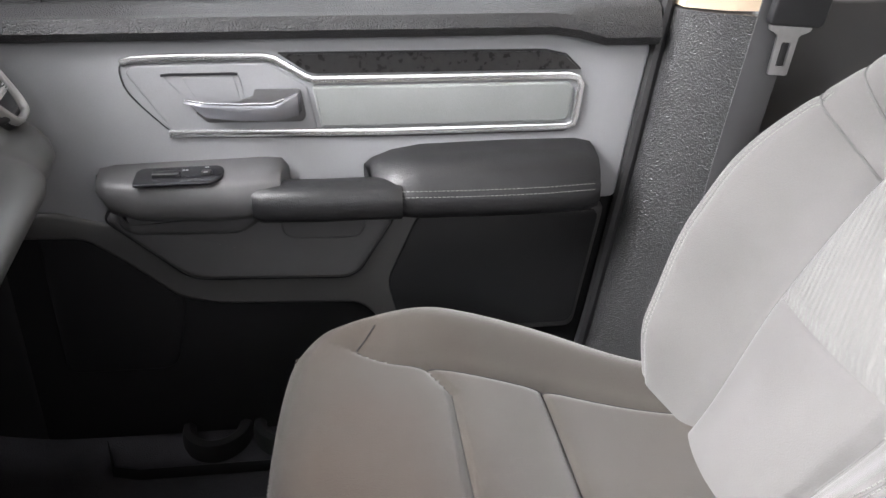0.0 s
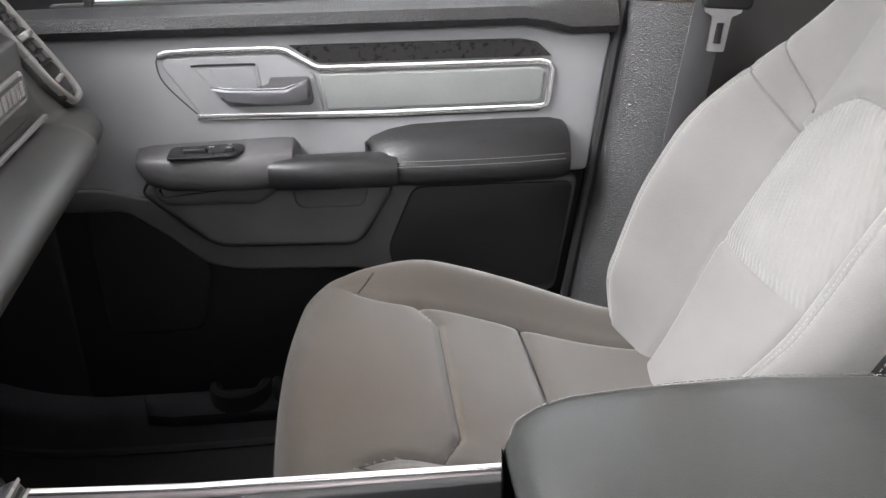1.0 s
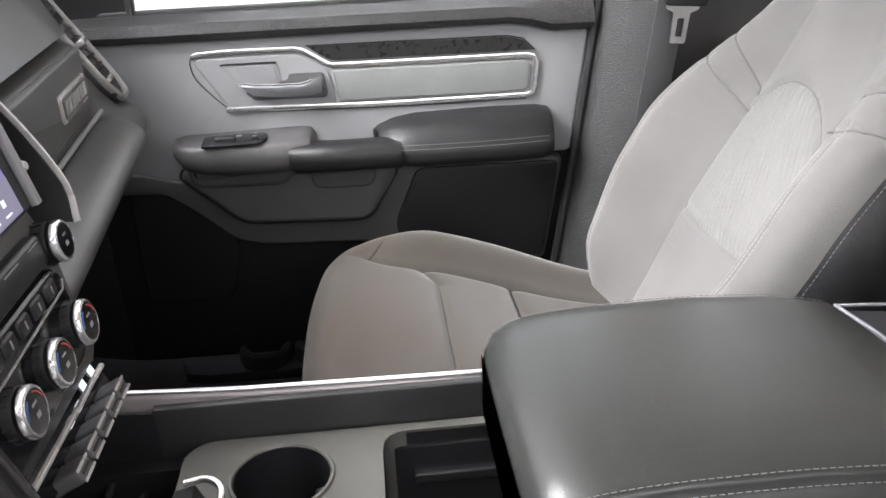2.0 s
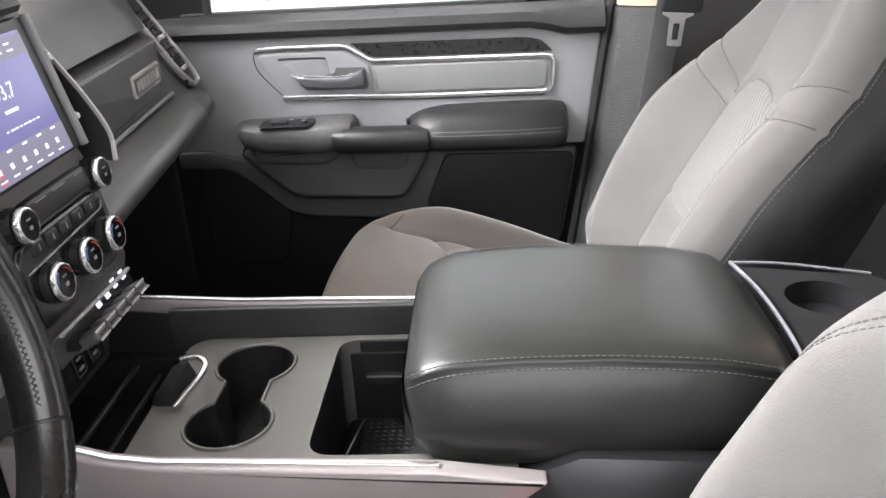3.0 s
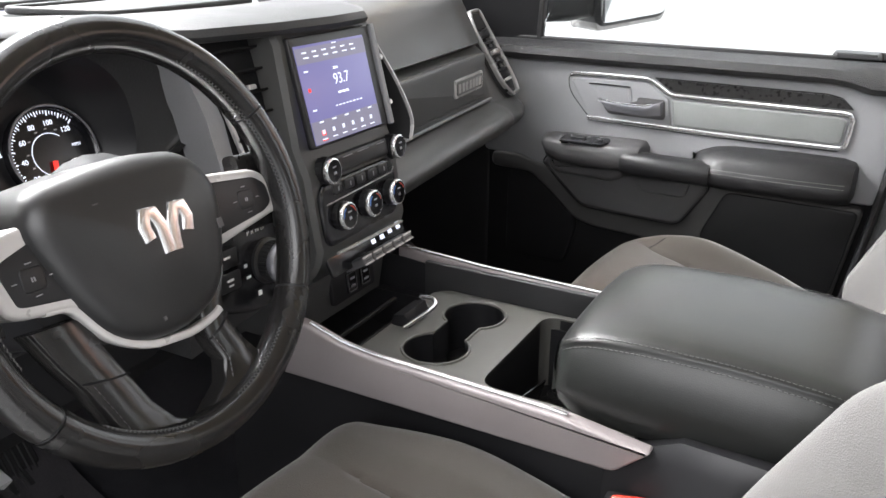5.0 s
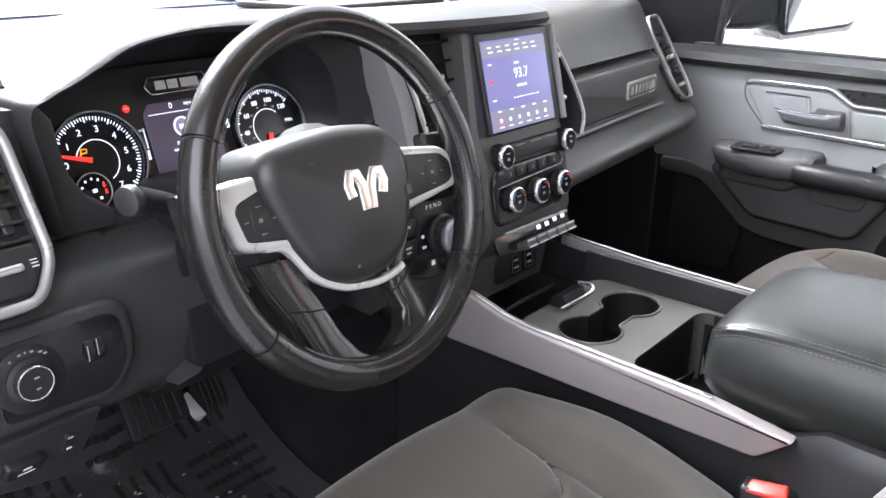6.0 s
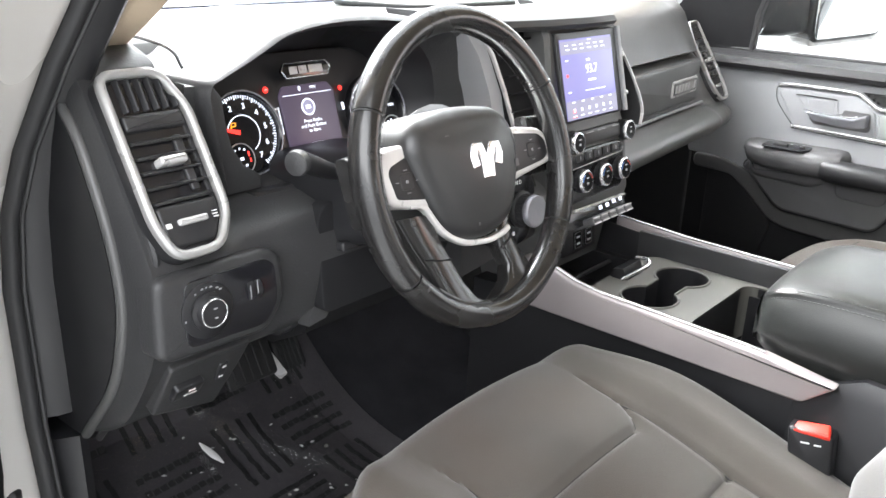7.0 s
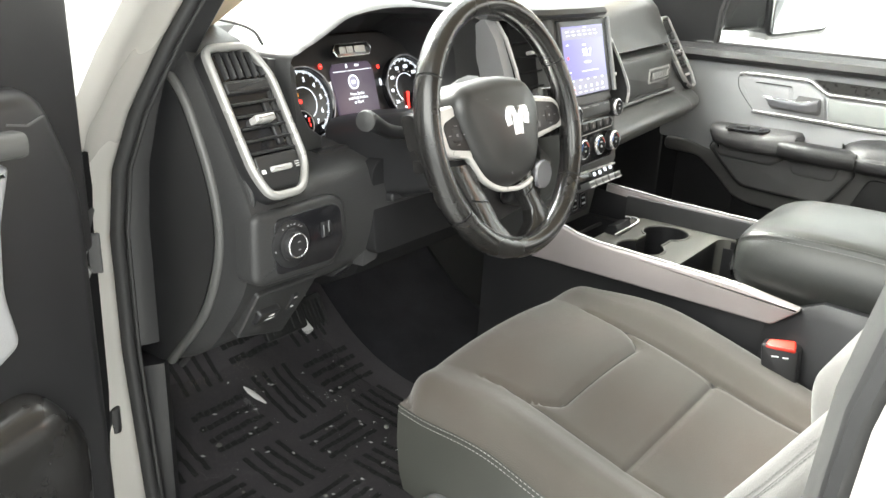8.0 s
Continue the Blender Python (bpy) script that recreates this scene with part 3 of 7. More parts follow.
# padded sill
rings = []
for x, lo, out in ((-0.27, 0.668, 0.048), (-0.10, 0.668, 0.05), (0.2, 0.667, 0.05), (0.46, 0.666, 0.05), (0.495, 0.661, 0.05), (0.53, 0.651, 0.05), (0.60, 0.650, 0.046)):
    rings.append([(x, DY - d, z) for d, z in ((0.0, lo), (0.020, lo + 0.001), (out - 0.008, lo + 0.003), (out, lo + 0.014), (out - 0.004, lo + 0.03), (out - 0.016, 0.699), (0.012, 0.707), (-0.02, 0.708))])
part("padded_sill", loft(rings), PAD, door, "black grained padded sill")
part("glass_seal", block((0.86, 0.012, 0.012), pose(0.17, 0.898, 0.702), 0.003), RUBBER, door)
# bright frame round handle and insert
TOP = [(-0.056, 0.642), (-0.045, 0.6455), (0.0, 0.647), (0.109, 0.646), (0.122, 0.643), (0.158, 0.620), (0.168, 0.6165), (0.490, 0.614), (0.502, 0.611), (0.507, 0.602), (0.503, 0.560), (0.500, 0.550), (0.490, 0.546), (0.25, 0.547), (-0.012, 0.553)]
part("bright_frame", sweep([D @ Vector((x, y, 0.025)) for x, y in TOP], rect(0.010, 0.0105, 0.003, n=2), up=(0, 1, 0), smooth=30), CHROME, door, "bright silver frame")
part("frame_gap", sweep(curve_through([D @ Vector((x, y, 0.0245)) for x, y in ((-0.056, 0.642), (-0.060, 0.630), (-0.053, 0.604), (-0.022, 0.567), (-0.006, 0.553), (0.010, 0.5475), (0.25, 0.5405), (0.490, 0.5395))], 5), rect(0.0018, 0.0016), up=(0, 1, 0)), BLACK, door)
part("handle_surround", plate(rounded([(-0.054, 0.630), (-0.046, 0.639), (0.115, 0.639), (0.160, 0.608), (0.170, 0.553), (-0.008, 0.556)], 0.006), 0.028, D, 0.003), DOORGREY, door)
part("insert", plate(rounded([(0.166, 0.608), (0.488, 0.606), (0.498, 0.598), (0.494, 0.558), (0.484, 0.553), (0.174, 0.555)], 0.004), 0.030, D, 0.004), DOORCLOTH, door, "grey padded insert")
rings = []
for x, zb, zt in ((0.131, 0.6475, 0.6485), (0.150, 0.634, 0.6483), (0.162, 0.6262, 0.6481), (0.172, 0.6240, 0.6480), (0.25, 0.6234, 0.6473), (0.35, 0.6226, 0.6464), (0.455, 0.6218, 0.6452), (0.470, 0.6217, 0.6430), (0.484, 0.6216, 0.6385), (0.502, 0.6214, 0.6222)):
    rings.append([D @ Vector((x, z, d)) for d, z in ((0.020, zb), (0.0285, zb), (0.0285, zt), (0.020, zt))])
part("inlay", loft(rings, smooth=5), WOOD, door, "black streaked inlay strip")
part("inlay_edge", sweep([D @ Vector((x, y, 0.0275)) for x, y in ((0.128, 0.6498), (0.458, 0.6470), (0.484, 0.6412), (0.5045, 0.6215))], rect(0.0024, 0.002), up=(0, 1, 0)), BLACK, door)
part("handle_recess", plate(rounded([(-0.012, 0.6275), (0.077, 0.627), (0.081, 0.618), (0.084, 0.590), (0.018, 0.590)], 0.004), 0.0292, D, 0.001), DOORGREY, door, "hollow behind the pull lever")
part("recess_lip", sweep([D @ Vector((x, y, 0.030)) for x, y in ((-0.012, 0.6268), (0.0, 0.6278), (0.070, 0.6272), (0.078, 0.6262))], rect(0.0030, 0.0030, 0.001), up=(0, 1, 0)), BLACK, door)
part("recess_floor", plate(rounded([(0.012, 0.6235), (0.073, 0.6235), (0.079, 0.592), (0.028, 0.592)], 0.003), 0.0300, D, 0.0008), DOORGREY, door)
# flat lever blade: bright upper edge, face sloping back below it
rings = []
for x, zt, zb, out in ((0.012, 0.597, 0.5955, 0.036), (0.020, 0.5975, 0.590, 0.044), (0.038, 0.5965, 0.577, 0.052), (0.080, 0.5955, 0.5735, 0.057), (0.120, 0.5955, 0.573, 0.057), (0.134, 0.600, 0.5735, 0.053), (0.148, 0.604, 0.575, 0.045), (0.1515, 0.602, 0.577, 0.034)):
    rings.append([(x, DY - d, z) for d, z in ((out - 0.010, zt), (out - 0.002, zt), (out, zt - 0.0015), (out + 0.001, zt - 0.004), (out + 0.000, (zt + zb) / 2), (out - 0.004, zb + 0.001), (out - 0.012, zb), (out - 0.016, (zt + zb) / 2))])
lever = part("handle_lever", loft(rings, smooth=30), LEVER, door, "satin grey pull lever")
part("lever_edge", sweep([(0.013, DY - 0.037, 0.5978), (0.022, DY - 0.0445, 0.5982), (0.040, DY - 0.0515, 0.5972), (0.080, DY - 0.0565, 0.5962), (0.118, DY - 0.0565, 0.5962), (0.132, DY - 0.0525, 0.600)], rect(0.0020, 0.0022, 0.0006), up=(0, 0, 1)), CHROME, lever, "bright upper edge")
# darker plate on the surround that draws the lever's shadow
part("lever_shadow_plate", plate(rounded([(0.022, 0.580), (0.036, 0.566), (0.152, 0.564), (0.157, 0.572), (0.152, 0.606), (0.096, 0.607), (0.094, 0.598)], 0.004), 0.0296, D, 0.0008), DOORDARK, door)
# switch pod
pod = []
for x, zl, zh, out in ((-0.108, 0.488, 0.502, 0.03), (-0.103, 0.474, 0.508, 0.060), (-0.085, 0.462, 0.511, 0.082), (-0.05, 0.455, 0.512, 0.091), (0.05, 0.452, 0.514, 0.095), (0.104, 0.455, 0.515, 0.095), (0.122, 0.462, 0.513, 0.09), (0.130, 0.475, 0.502, 0.06)):
    zm = (zl + zh) / 2
    pod.append([(x, DY - d, z) for d, z in ((0.015, zl + 0.004), (out * 0.6, zl), (out - 0.012, zl + 0.005), (out - 0.001, zl + 0.016), (out, zm + 0.002), (out - 0.003, zh - 0.010), (out - 0.011, zh - 0.0035), (out * 0.6, zh), (0.015, zh + 0.003))])
part("switch_pod", loft(pod, smooth=50), DOORDARK, door, "dark grey switch pod")
part("pod_foot", plate(rounded([(-0.088, 0.470), (-0.085, 0.440), (-0.070, 0.428), (0.065, 0.424), (0.098, 0.445), (0.10, 0.47)], 0.012), 0.062, D, 0.014), DOORDARK, door)
SWF = frame_at((-0.002, DY - 0.058, 0.5125), (1, 0, 0.010), (0, 0.99, 0.06))
sw = part("switch_panel", plate(rounded([(-0.047, -0.013), (0.042, -0.013), (0.053, -0.006), (0.053, 0.008), (0.046, 0.0135), (-0.042, 0.0135), (-0.048, 0.009)], 0.005), 0.004, move(SWF, 0, -0.012, -0.0005) @ Matrix.Diagonal((1.05, 1.85, 1, 1)), 0.002), GLOSS, door, "black window switch panel")
part("window_switch", block((0.034, 0.011, 0.006), move(SWF, -0.012, -0.012, 0.002), 0.003), BLACK, sw)
part("lock_switch", block((0.013, 0.010, 0.005), move(SWF, 0.036, -0.012, 0.002), 0.002), BLACK, sw)
bars([(0.009, -0.010, 0.003, 0.004), (0.013, -0.010, 0.003, 0.003), (0.036, -0.004, 0.005, 0.002), (0.036, -0.018, 0.005, 0.002)], move(SWF, 0, 0, 0.0078), DOORGREY, sw, "switch_marks")
# pull grip and armrest
grip = []
for x, zc, h, out in ((0.082, 0.479, 0.014, 0.074), (0.087, 0.479, 0.021, 0.100), (0.098, 0.479, 0.0245, 0.107), (0.17, 0.478, 0.025, 0.109), (0.245, 0.477, 0.025, 0.107), (0.270, 0.476, 0.026, 0.104)):
    grip.append([(x, DY - out + 0.030 + 0.030 * -math.cos(a) * (1 if math.cos(a) > 0 else 0.9), zc + h * (abs(math.sin(a)) ** 0.55) * (1 if math.sin(a) > 0 else -1)) for a in [2 * math.pi * i / 16 for i in range(16)]])
part("pull_grip", loft(grip), HIDE, door, "black leather-wrapped pull grip")
arm = []
for x, zl, zh, out, sl in ((0.226, 0.496, 0.502, 0.055, 0.0), (0.236, 0.472, 0.510, 0.080, 0.0), (0.262, 0.451, 0.520, 0.099, 0.006), (0.30, 0.449, 0.526, 0.103, 0.006), (0.42, 0.448, 0.528, 0.104, 0.006), (0.505, 0.448, 0.527, 0.100, 0.006), (0.526, 0.450, 0.522, 0.090, 0.0), (0.533, 0.46, 0.510, 0.06, 0.0)):
    arm.append([(x, DY - d, z) for d, z in ((0.01, zl), (out * 0.75, zl), (out - 0.008, zl + 0.005), (out, zl + 0.018), (out - 0.001, 0.488), (out - 0.004, 0.4905), (out - 0.006, 0.495), (out * 0.90, zh - 0.018), (out * 0.78, zh - 0.006), (out * 0.55, zh), (0.01, zh + 0.002))])
armrest = part("armrest", loft(arm, smooth=50), HIDE, door, "black stitched leatherette armrest")
for dz, dd in ((0.4855, 0.1045), (0.4925, 0.1015)):
    stitches(curve_through([(0.272, DY - dd + 0.003, dz), (0.35, DY - dd - 0.001, dz), (0.44, DY - dd - 0.001, dz), (0.515, DY - dd + 0.005, dz)], 8), armrest, up=(0, -1, 0), r=0.0004, mat=THREAD)
# lower panels
part("map_pocket", plate(rounded([(-0.1045, 0.4455), (-0.0148, 0.3630), (0.0035, 0.3550), (0.1972, 0.3470), (0.2152, 0.3555), (0.2625, 0.430), (0.256, 0.457), (-0.092, 0.464)], 0.010), 0.050, D, 0.010), DOORDARK, door, "dark grey door pocket front")
part("pocket_gap", plate(rounded([(-0.107, 0.446), (-0.0165, 0.361), (0.003, 0.3525), (0.198, 0.3445), (0.2165, 0.354), (0.2640, 0.430), (0.258, 0.458), (-0.095, 0.466)], 0.010), 0.044, D, 0.002), BLACK, door)
part("grip_tray", plate(rounded([(0.112, 0.462), (0.118, 0.421), (0.130, 0.414), (0.212, 0.412), (0.222, 0.420), (0.232, 0.460)], 0.008), 0.056, D, 0.003), DOORDARK, door)
part("lower_panel", plate(rounded([(-0.24, 0.4515), (-0.168, 0.4515), (-0.110, 0.434), (0.275, 0.446), (0.556, 0.434), (0.524, 0.235), (0.30, 0.235), (0.250, 0.255), (0.215, 0.295), (0.02, 0.305), (-0.03, 0.318), (-0.088, 0.372), (-0.14, 0.412), (-0.24, 0.416)], 0.016), 0.028, D, 0.007), DOORLOW, door, "dark grey lower door panel")
part("lower_recess", plate(rounded([(0.296, 0.430), (0.548, 0.426), (0.520, 0.245), (0.27, 0.25), (0.252, 0.33)], 0.016), 0.031, D, 0.003), HIDE, door, "black leatherette lower panel")
part("speaker_grille", plate(rounded([(-0.20, 0.44), (-0.14, 0.438), (-0.10, 0.418), (-0.045, 0.358), (-0.025, 0.30), (-0.05, 0.2), (-0.20, 0.2)], 0.02), 0.022, D, 0.006), MATTE, door, "black speaker grille")
# storage bin along the foot of the door, with two bottle hollows
foot = []
for x, k in ((-0.16, 0.3), (-0.14, 0.9), (-0.10, 1.0), (0.0, 1.0), (0.2, 1.0), (0.44, 0.95), (0.47, 0.5)):
    foot.append([(x, DY - 0.012 - d * k, z) for d, z in ((0.0, 0.045), (0.075, 0.05), (0.095, 0.06), (0.104, 0.092), (0.100, 0.098), (0.092, 0.092), (0.084, 0.07), (0.0, 0.065))])
part("door_bin", loft(foot, smooth=50), MATTE, door, "black storage bin along the door foot")
for bx in (-0.005, 0.098):
    part("bottle_hollow", loft([[(bx + (0.052 + g) * math.cos(radians(a)), DY - 0.020 - (0.068 + g) * math.sin(radians(a)), z - 0.040 + 0.008 * math.sin(radians(a))) for a in range(0, 181, 10)] for g, z in ((0.0, 0.066), (0.0, 0.130), (-0.003, 0.139), (-0.012, 0.142), (-0.020, 0.136), (-0.022, 0.080))], caps=False, closed=False), MATTE, door, "black scalloped bottle hollow")
stitches(curve_through([(-0.125, DY - 0.0230, 0.428), (-0.095, DY - 0.0230, 0.412), (-0.05, DY - 0.0230, 0.362), (-0.03, DY - 0.0230, 0.32)], 6), door, up=(0, -1, 0))
# window
pane = part("window_pane", mesh_of([(-0.16, 0.905, 0.70), (0.62, 0.905, 0.70), (0.66, 0.83, 1.26), (0.12, 0.83, 1.26), (-0.16, 0.909, 0.70), (0.62, 0.909, 0.70), (0.66, 0.834, 1.26), (0.12, 0.834, 1.26)],
            [(0, 1, 2, 3), (7, 6, 5, 4), (0, 4, 5, 1), (1, 5, 6, 2), (2, 6, 7, 3), (3, 7, 4, 0)]), GLASS, door, "clear side window")
pane.visible_shadow = False
part("sail_panel", loft([[(x0, 0.86, z), (x1, 0.90, z), (x1, 0.93, z), (x0 - 0.06, 0.93, z)] for x0, x1, z in ((-0.40, -0.150, 0.70), (-0.37, -0.146, 0.76), (-0.28, -0.135, 0.86), (-0.14, -0.06, 1.0), (0.02, 0.06, 1.15), (0.10, 0.14, 1.27))]), BLACK, door, "black window corner panel")
part("window_channel", sweep([(-0.148, 0.90, 0.70), (-0.143, 0.90, 0.79), (-0.10, 0.885, 0.93), (0.02, 0.86, 1.1), (0.14, 0.83, 1.26)], rect(0.012, 0.02, 0.003), up=(0, 1, 0)), RUBBER, door)
part("lock_pin", turned([(0.006, 0), (0.006, 0.010), (0.004, 0.014), (0, 0.014)], pose(0.535, 0.868, 0.714), 10), BLACK, door)

# outside mirror
mir = thing("wing_mirror", "black wing mirror with silver lower shell beyond the side window", "mirror")
MM = frame_at((-0.004, 1.077, 0.842), (0.58, 0.81, 0.09), (0, 0, 1))
MO = rounded([(-0.105, -0.108), (0.095, -0.105), (0.108, 0.15), (-0.098, 0.16)], 0.03)
part("housing", plate(MO, 0.012, MM, 0.012, back=-0.09), BLACK, mir, "black mirror housing")
part("lower_shell", plate(rounded([(-0.10, -0.116), (0.085, -0.113), (0.10, -0.090), (-0.10, -0.090)], 0.01), 0.004, MM, 0.004, back=-0.10), SATIN, mir)
part("mirror_glass", plate(inset(MO, 0.010), 0.016, MM, 0.002), MIRROR, mir, "bright mirror glass")
part("arm", sweep([(-0.19, 0.93, 0.80), (-0.13, 0.98, 0.80), (-0.085, 1.03, 0.81)], rect(0.08, 0.12, 0.02)), BLACK, mir)

# ---------------------------------------------------------------- dashboard
dash = thing("dashboard", "charcoal soft-touch dashboard with silver-framed vents", "dashboard")
SEC_P = [(-0.80, 0.80), (-0.55, 0.822), (-0.32, 0.836), (-0.225, 0.830), (-0.168, 0.806), (-0.128, 0.728), (-0.146, 0.719), (-0.122, 0.711), (-0.123, 0.624), (-0.117, 0.611), (-0.080, 0.604), (-0.057, 0.592), (-0.053, 0.577), (-0.072, 0.556), (-0.13, 0.536), (-0.36, 0.47)]
SEC_E = [(-0.80, 0.80), (-0.55, 0.818), (-0.32, 0.826), (-0.22, 0.821), (-0.178, 0.808), (-0.146, 0.762), (-0.140, 0.752), (-0.134, 0.742), (-0.078, 0.648), (-0.070, 0.632), (-0.064, 0.615), (-0.063, 0.585), (-0.078, 0.535), (-0.11, 0.48), (-0.17, 0.41), (-0.27, 0.36)]
SEC_D = [(-0.80, 0.80), (-0.55, 0.822), (-0.40, 0.832), (-0.34, 0.83), (-0.28, 0.815), (-0.25, 0.77), (-0.25, 0.74), (-0.24, 0.70), (-0.20, 0.672), (-0.12, 0.655), (-0.078, 0.638), (-0.064, 0.60), (-0.072, 0.545), (-0.10, 0.495), (-0.2, 0.46), (-0.36, 0.43)]

SEC_R = [(-0.80, 0.80), (-0.55, 0.818), (-0.36, 0.824), (-0.30, 0.816), (-0.262, 0.800), (-0.232, 0.750), (-0.222, 0.735), (-0.216, 0.725), (-0.150, 0.617), (-0.143, 0.606), (-0.122, 0.598), (-0.107, 0.586), (-0.104, 0.572), (-0.121, 0.552), (-0.16, 0.535), (-0.36, 0.48)]


def sec(a, b=None, t=0.0, back=0.0, drop=0.0):
    b = b or a
    return [(xa + (xb - xa) * t - back, za + (zb - za) * t - drop * (k < 9)) for k, ((xa, za), (xb, zb)) in enumerate(zip(a, b))]


def ring_at(y, s, cut=0.0):
    low = curve_through([(x, 0, z) for x, z in s[9:]], 4)
    return [(x, y, z) for x, z in s[:9]] + [(p.x, y, p.z) for p in low] + [(-0.80, y, 0.40)]


def dash_x(y):
    """The face of the upper glovebox lid, which draws back towards the passenger's door."""
    return -0.105 - 0.05 * max(0.0, min(1.0, (y - 0.1) / 0.52))


def drawn_back(y, s=None):
    """The passenger's section at y, moved with the face of the lid."""
    d = dash_x(y) + 0.1225
    return [(x + d * (k > 3) * (0.6 if k == 15 else 1.0), z) for k, (x, z) in enumerate(s or SEC_P)]


rows = [(-0.754, sec(SEC_E, back=0.05, drop=0.02)), (-0.752, sec(SEC_E, back=0.012, drop=0.006)), (-0.746, sec(SEC_E)), (-0.66, sec(SEC_E)), (-0.645, sec(SEC_E, SEC_D, 0.35)), (-0.625, sec(SEC_D)),
        (-0.208, sec(SEC_D)), (-0.188, sec(SEC_D, drawn_back(0.0), 0.6)), (-0.170, drawn_back(0.0))] + [(y, drawn_back(y)) for y in (0.0, 0.1, 0.25, 0.4, 0.55, 0.62)] + [
        (0.650, sec(drawn_back(0.65), SEC_R, 0.5)), (0.668, sec(SEC_R)), (0.70, sec(SEC_R)), (0.735, sec(SEC_R, back=0.006)), (0.765, sec(SEC_R, back=0.018)), (0.79, sec(SEC_R, back=0.034, drop=0.002)), (0.81, sec(SEC_R, back=0.055, drop=0.006)), (0.828, sec(SEC_R, back=0.09, drop=0.014)), (0.842, sec(SEC_R, back=0.15, drop=0.03))]
# one dash split in two: the passenger side's brighter light is in its colour
CUT = [y for y, _ in rows].index(-0.170)
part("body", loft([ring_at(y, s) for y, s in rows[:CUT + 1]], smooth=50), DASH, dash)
part("lit_passenger_face", loft([ring_at(y, s) for y, s in rows[CUT:]], smooth=50), DASH_MID, dash, "charcoal passenger side of the dashboard, its brighter light put into the colour")
# end of the dashboard: two raised welts and a black end panel
END_EDGE = [(p.x, p.z) for p in curve_through([(-0.215, 0, 0.785), (-0.178, 0, 0.752), (-0.150, 0, 0.700), (-0.128, 0, 0.640), (-0.122, 0, 0.580), (-0.138, 0, 0.520), (-0.170, 0, 0.460), (-0.245, 0, 0.375)], 4)]
part("end_welt", sweep([(x + 0.006, -0.7545, z) for x, z in END_EDGE], circle(0.0065, n=10), up=(0, 1, 0)), DASH_MID, dash, "soft raised welt")
part("end_welt", sweep(curve_through([(-0.140, -0.736, 0.752), (-0.082, -0.737, 0.655), (-0.074, -0.738, 0.632), (-0.080, -0.738, 0.610), (-0.098, -0.739, 0.575), (-0.115, -0.740, 0.535), (-0.158, -0.741, 0.455), (-0.235, -0.742, 0.365)], 4), circle(0.0045, n=8), up=(0, 1, 0)), DASH, dash, "soft raised welt")
part("end_panel", loft([[(x, y, z) for x, z in END_EDGE] + [(-0.36, y, 0.37), (-0.36, y, 0.79)] for y in (-0.760, -0.7535)]), BLACK, dash, "black dashboard end panel")
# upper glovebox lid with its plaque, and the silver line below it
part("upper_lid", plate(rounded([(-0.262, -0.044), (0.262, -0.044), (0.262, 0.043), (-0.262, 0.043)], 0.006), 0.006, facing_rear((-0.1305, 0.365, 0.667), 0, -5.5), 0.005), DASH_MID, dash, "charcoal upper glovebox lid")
part("trim_line", sweep([(dash_x(y) + 0.0105, y, 0.6165) for y in (0.10, 0.2, 0.3, 0.4, 0.5, 0.645)], rect(0.005, 0.006, 0.0018), up=(1, 0, 0)), DOORGREY, dash, "thin grey trim line")
BF = facing_rear((dash_x(0.535) + 0.0045, 0.535, 0.662), 0, -5.5)
badge = part("name_plaque", plate(rect(0.140, 0.034, 0.007), 0.005, BF, 0.002), SATIN, dash, "silver plaque with dark bars")
part("plaque_field", plate(rect(0.130, 0.025, 0.005), 0.0058, BF, 0.0008), DASH_MID, badge)
bars([(-0.052 + i * 0.0173, 0, 0.011, 0.016) for i in range(7)], move(BF, 0, 0, 0.0058), SATIN, badge, "plaque_lettering", 0.001)


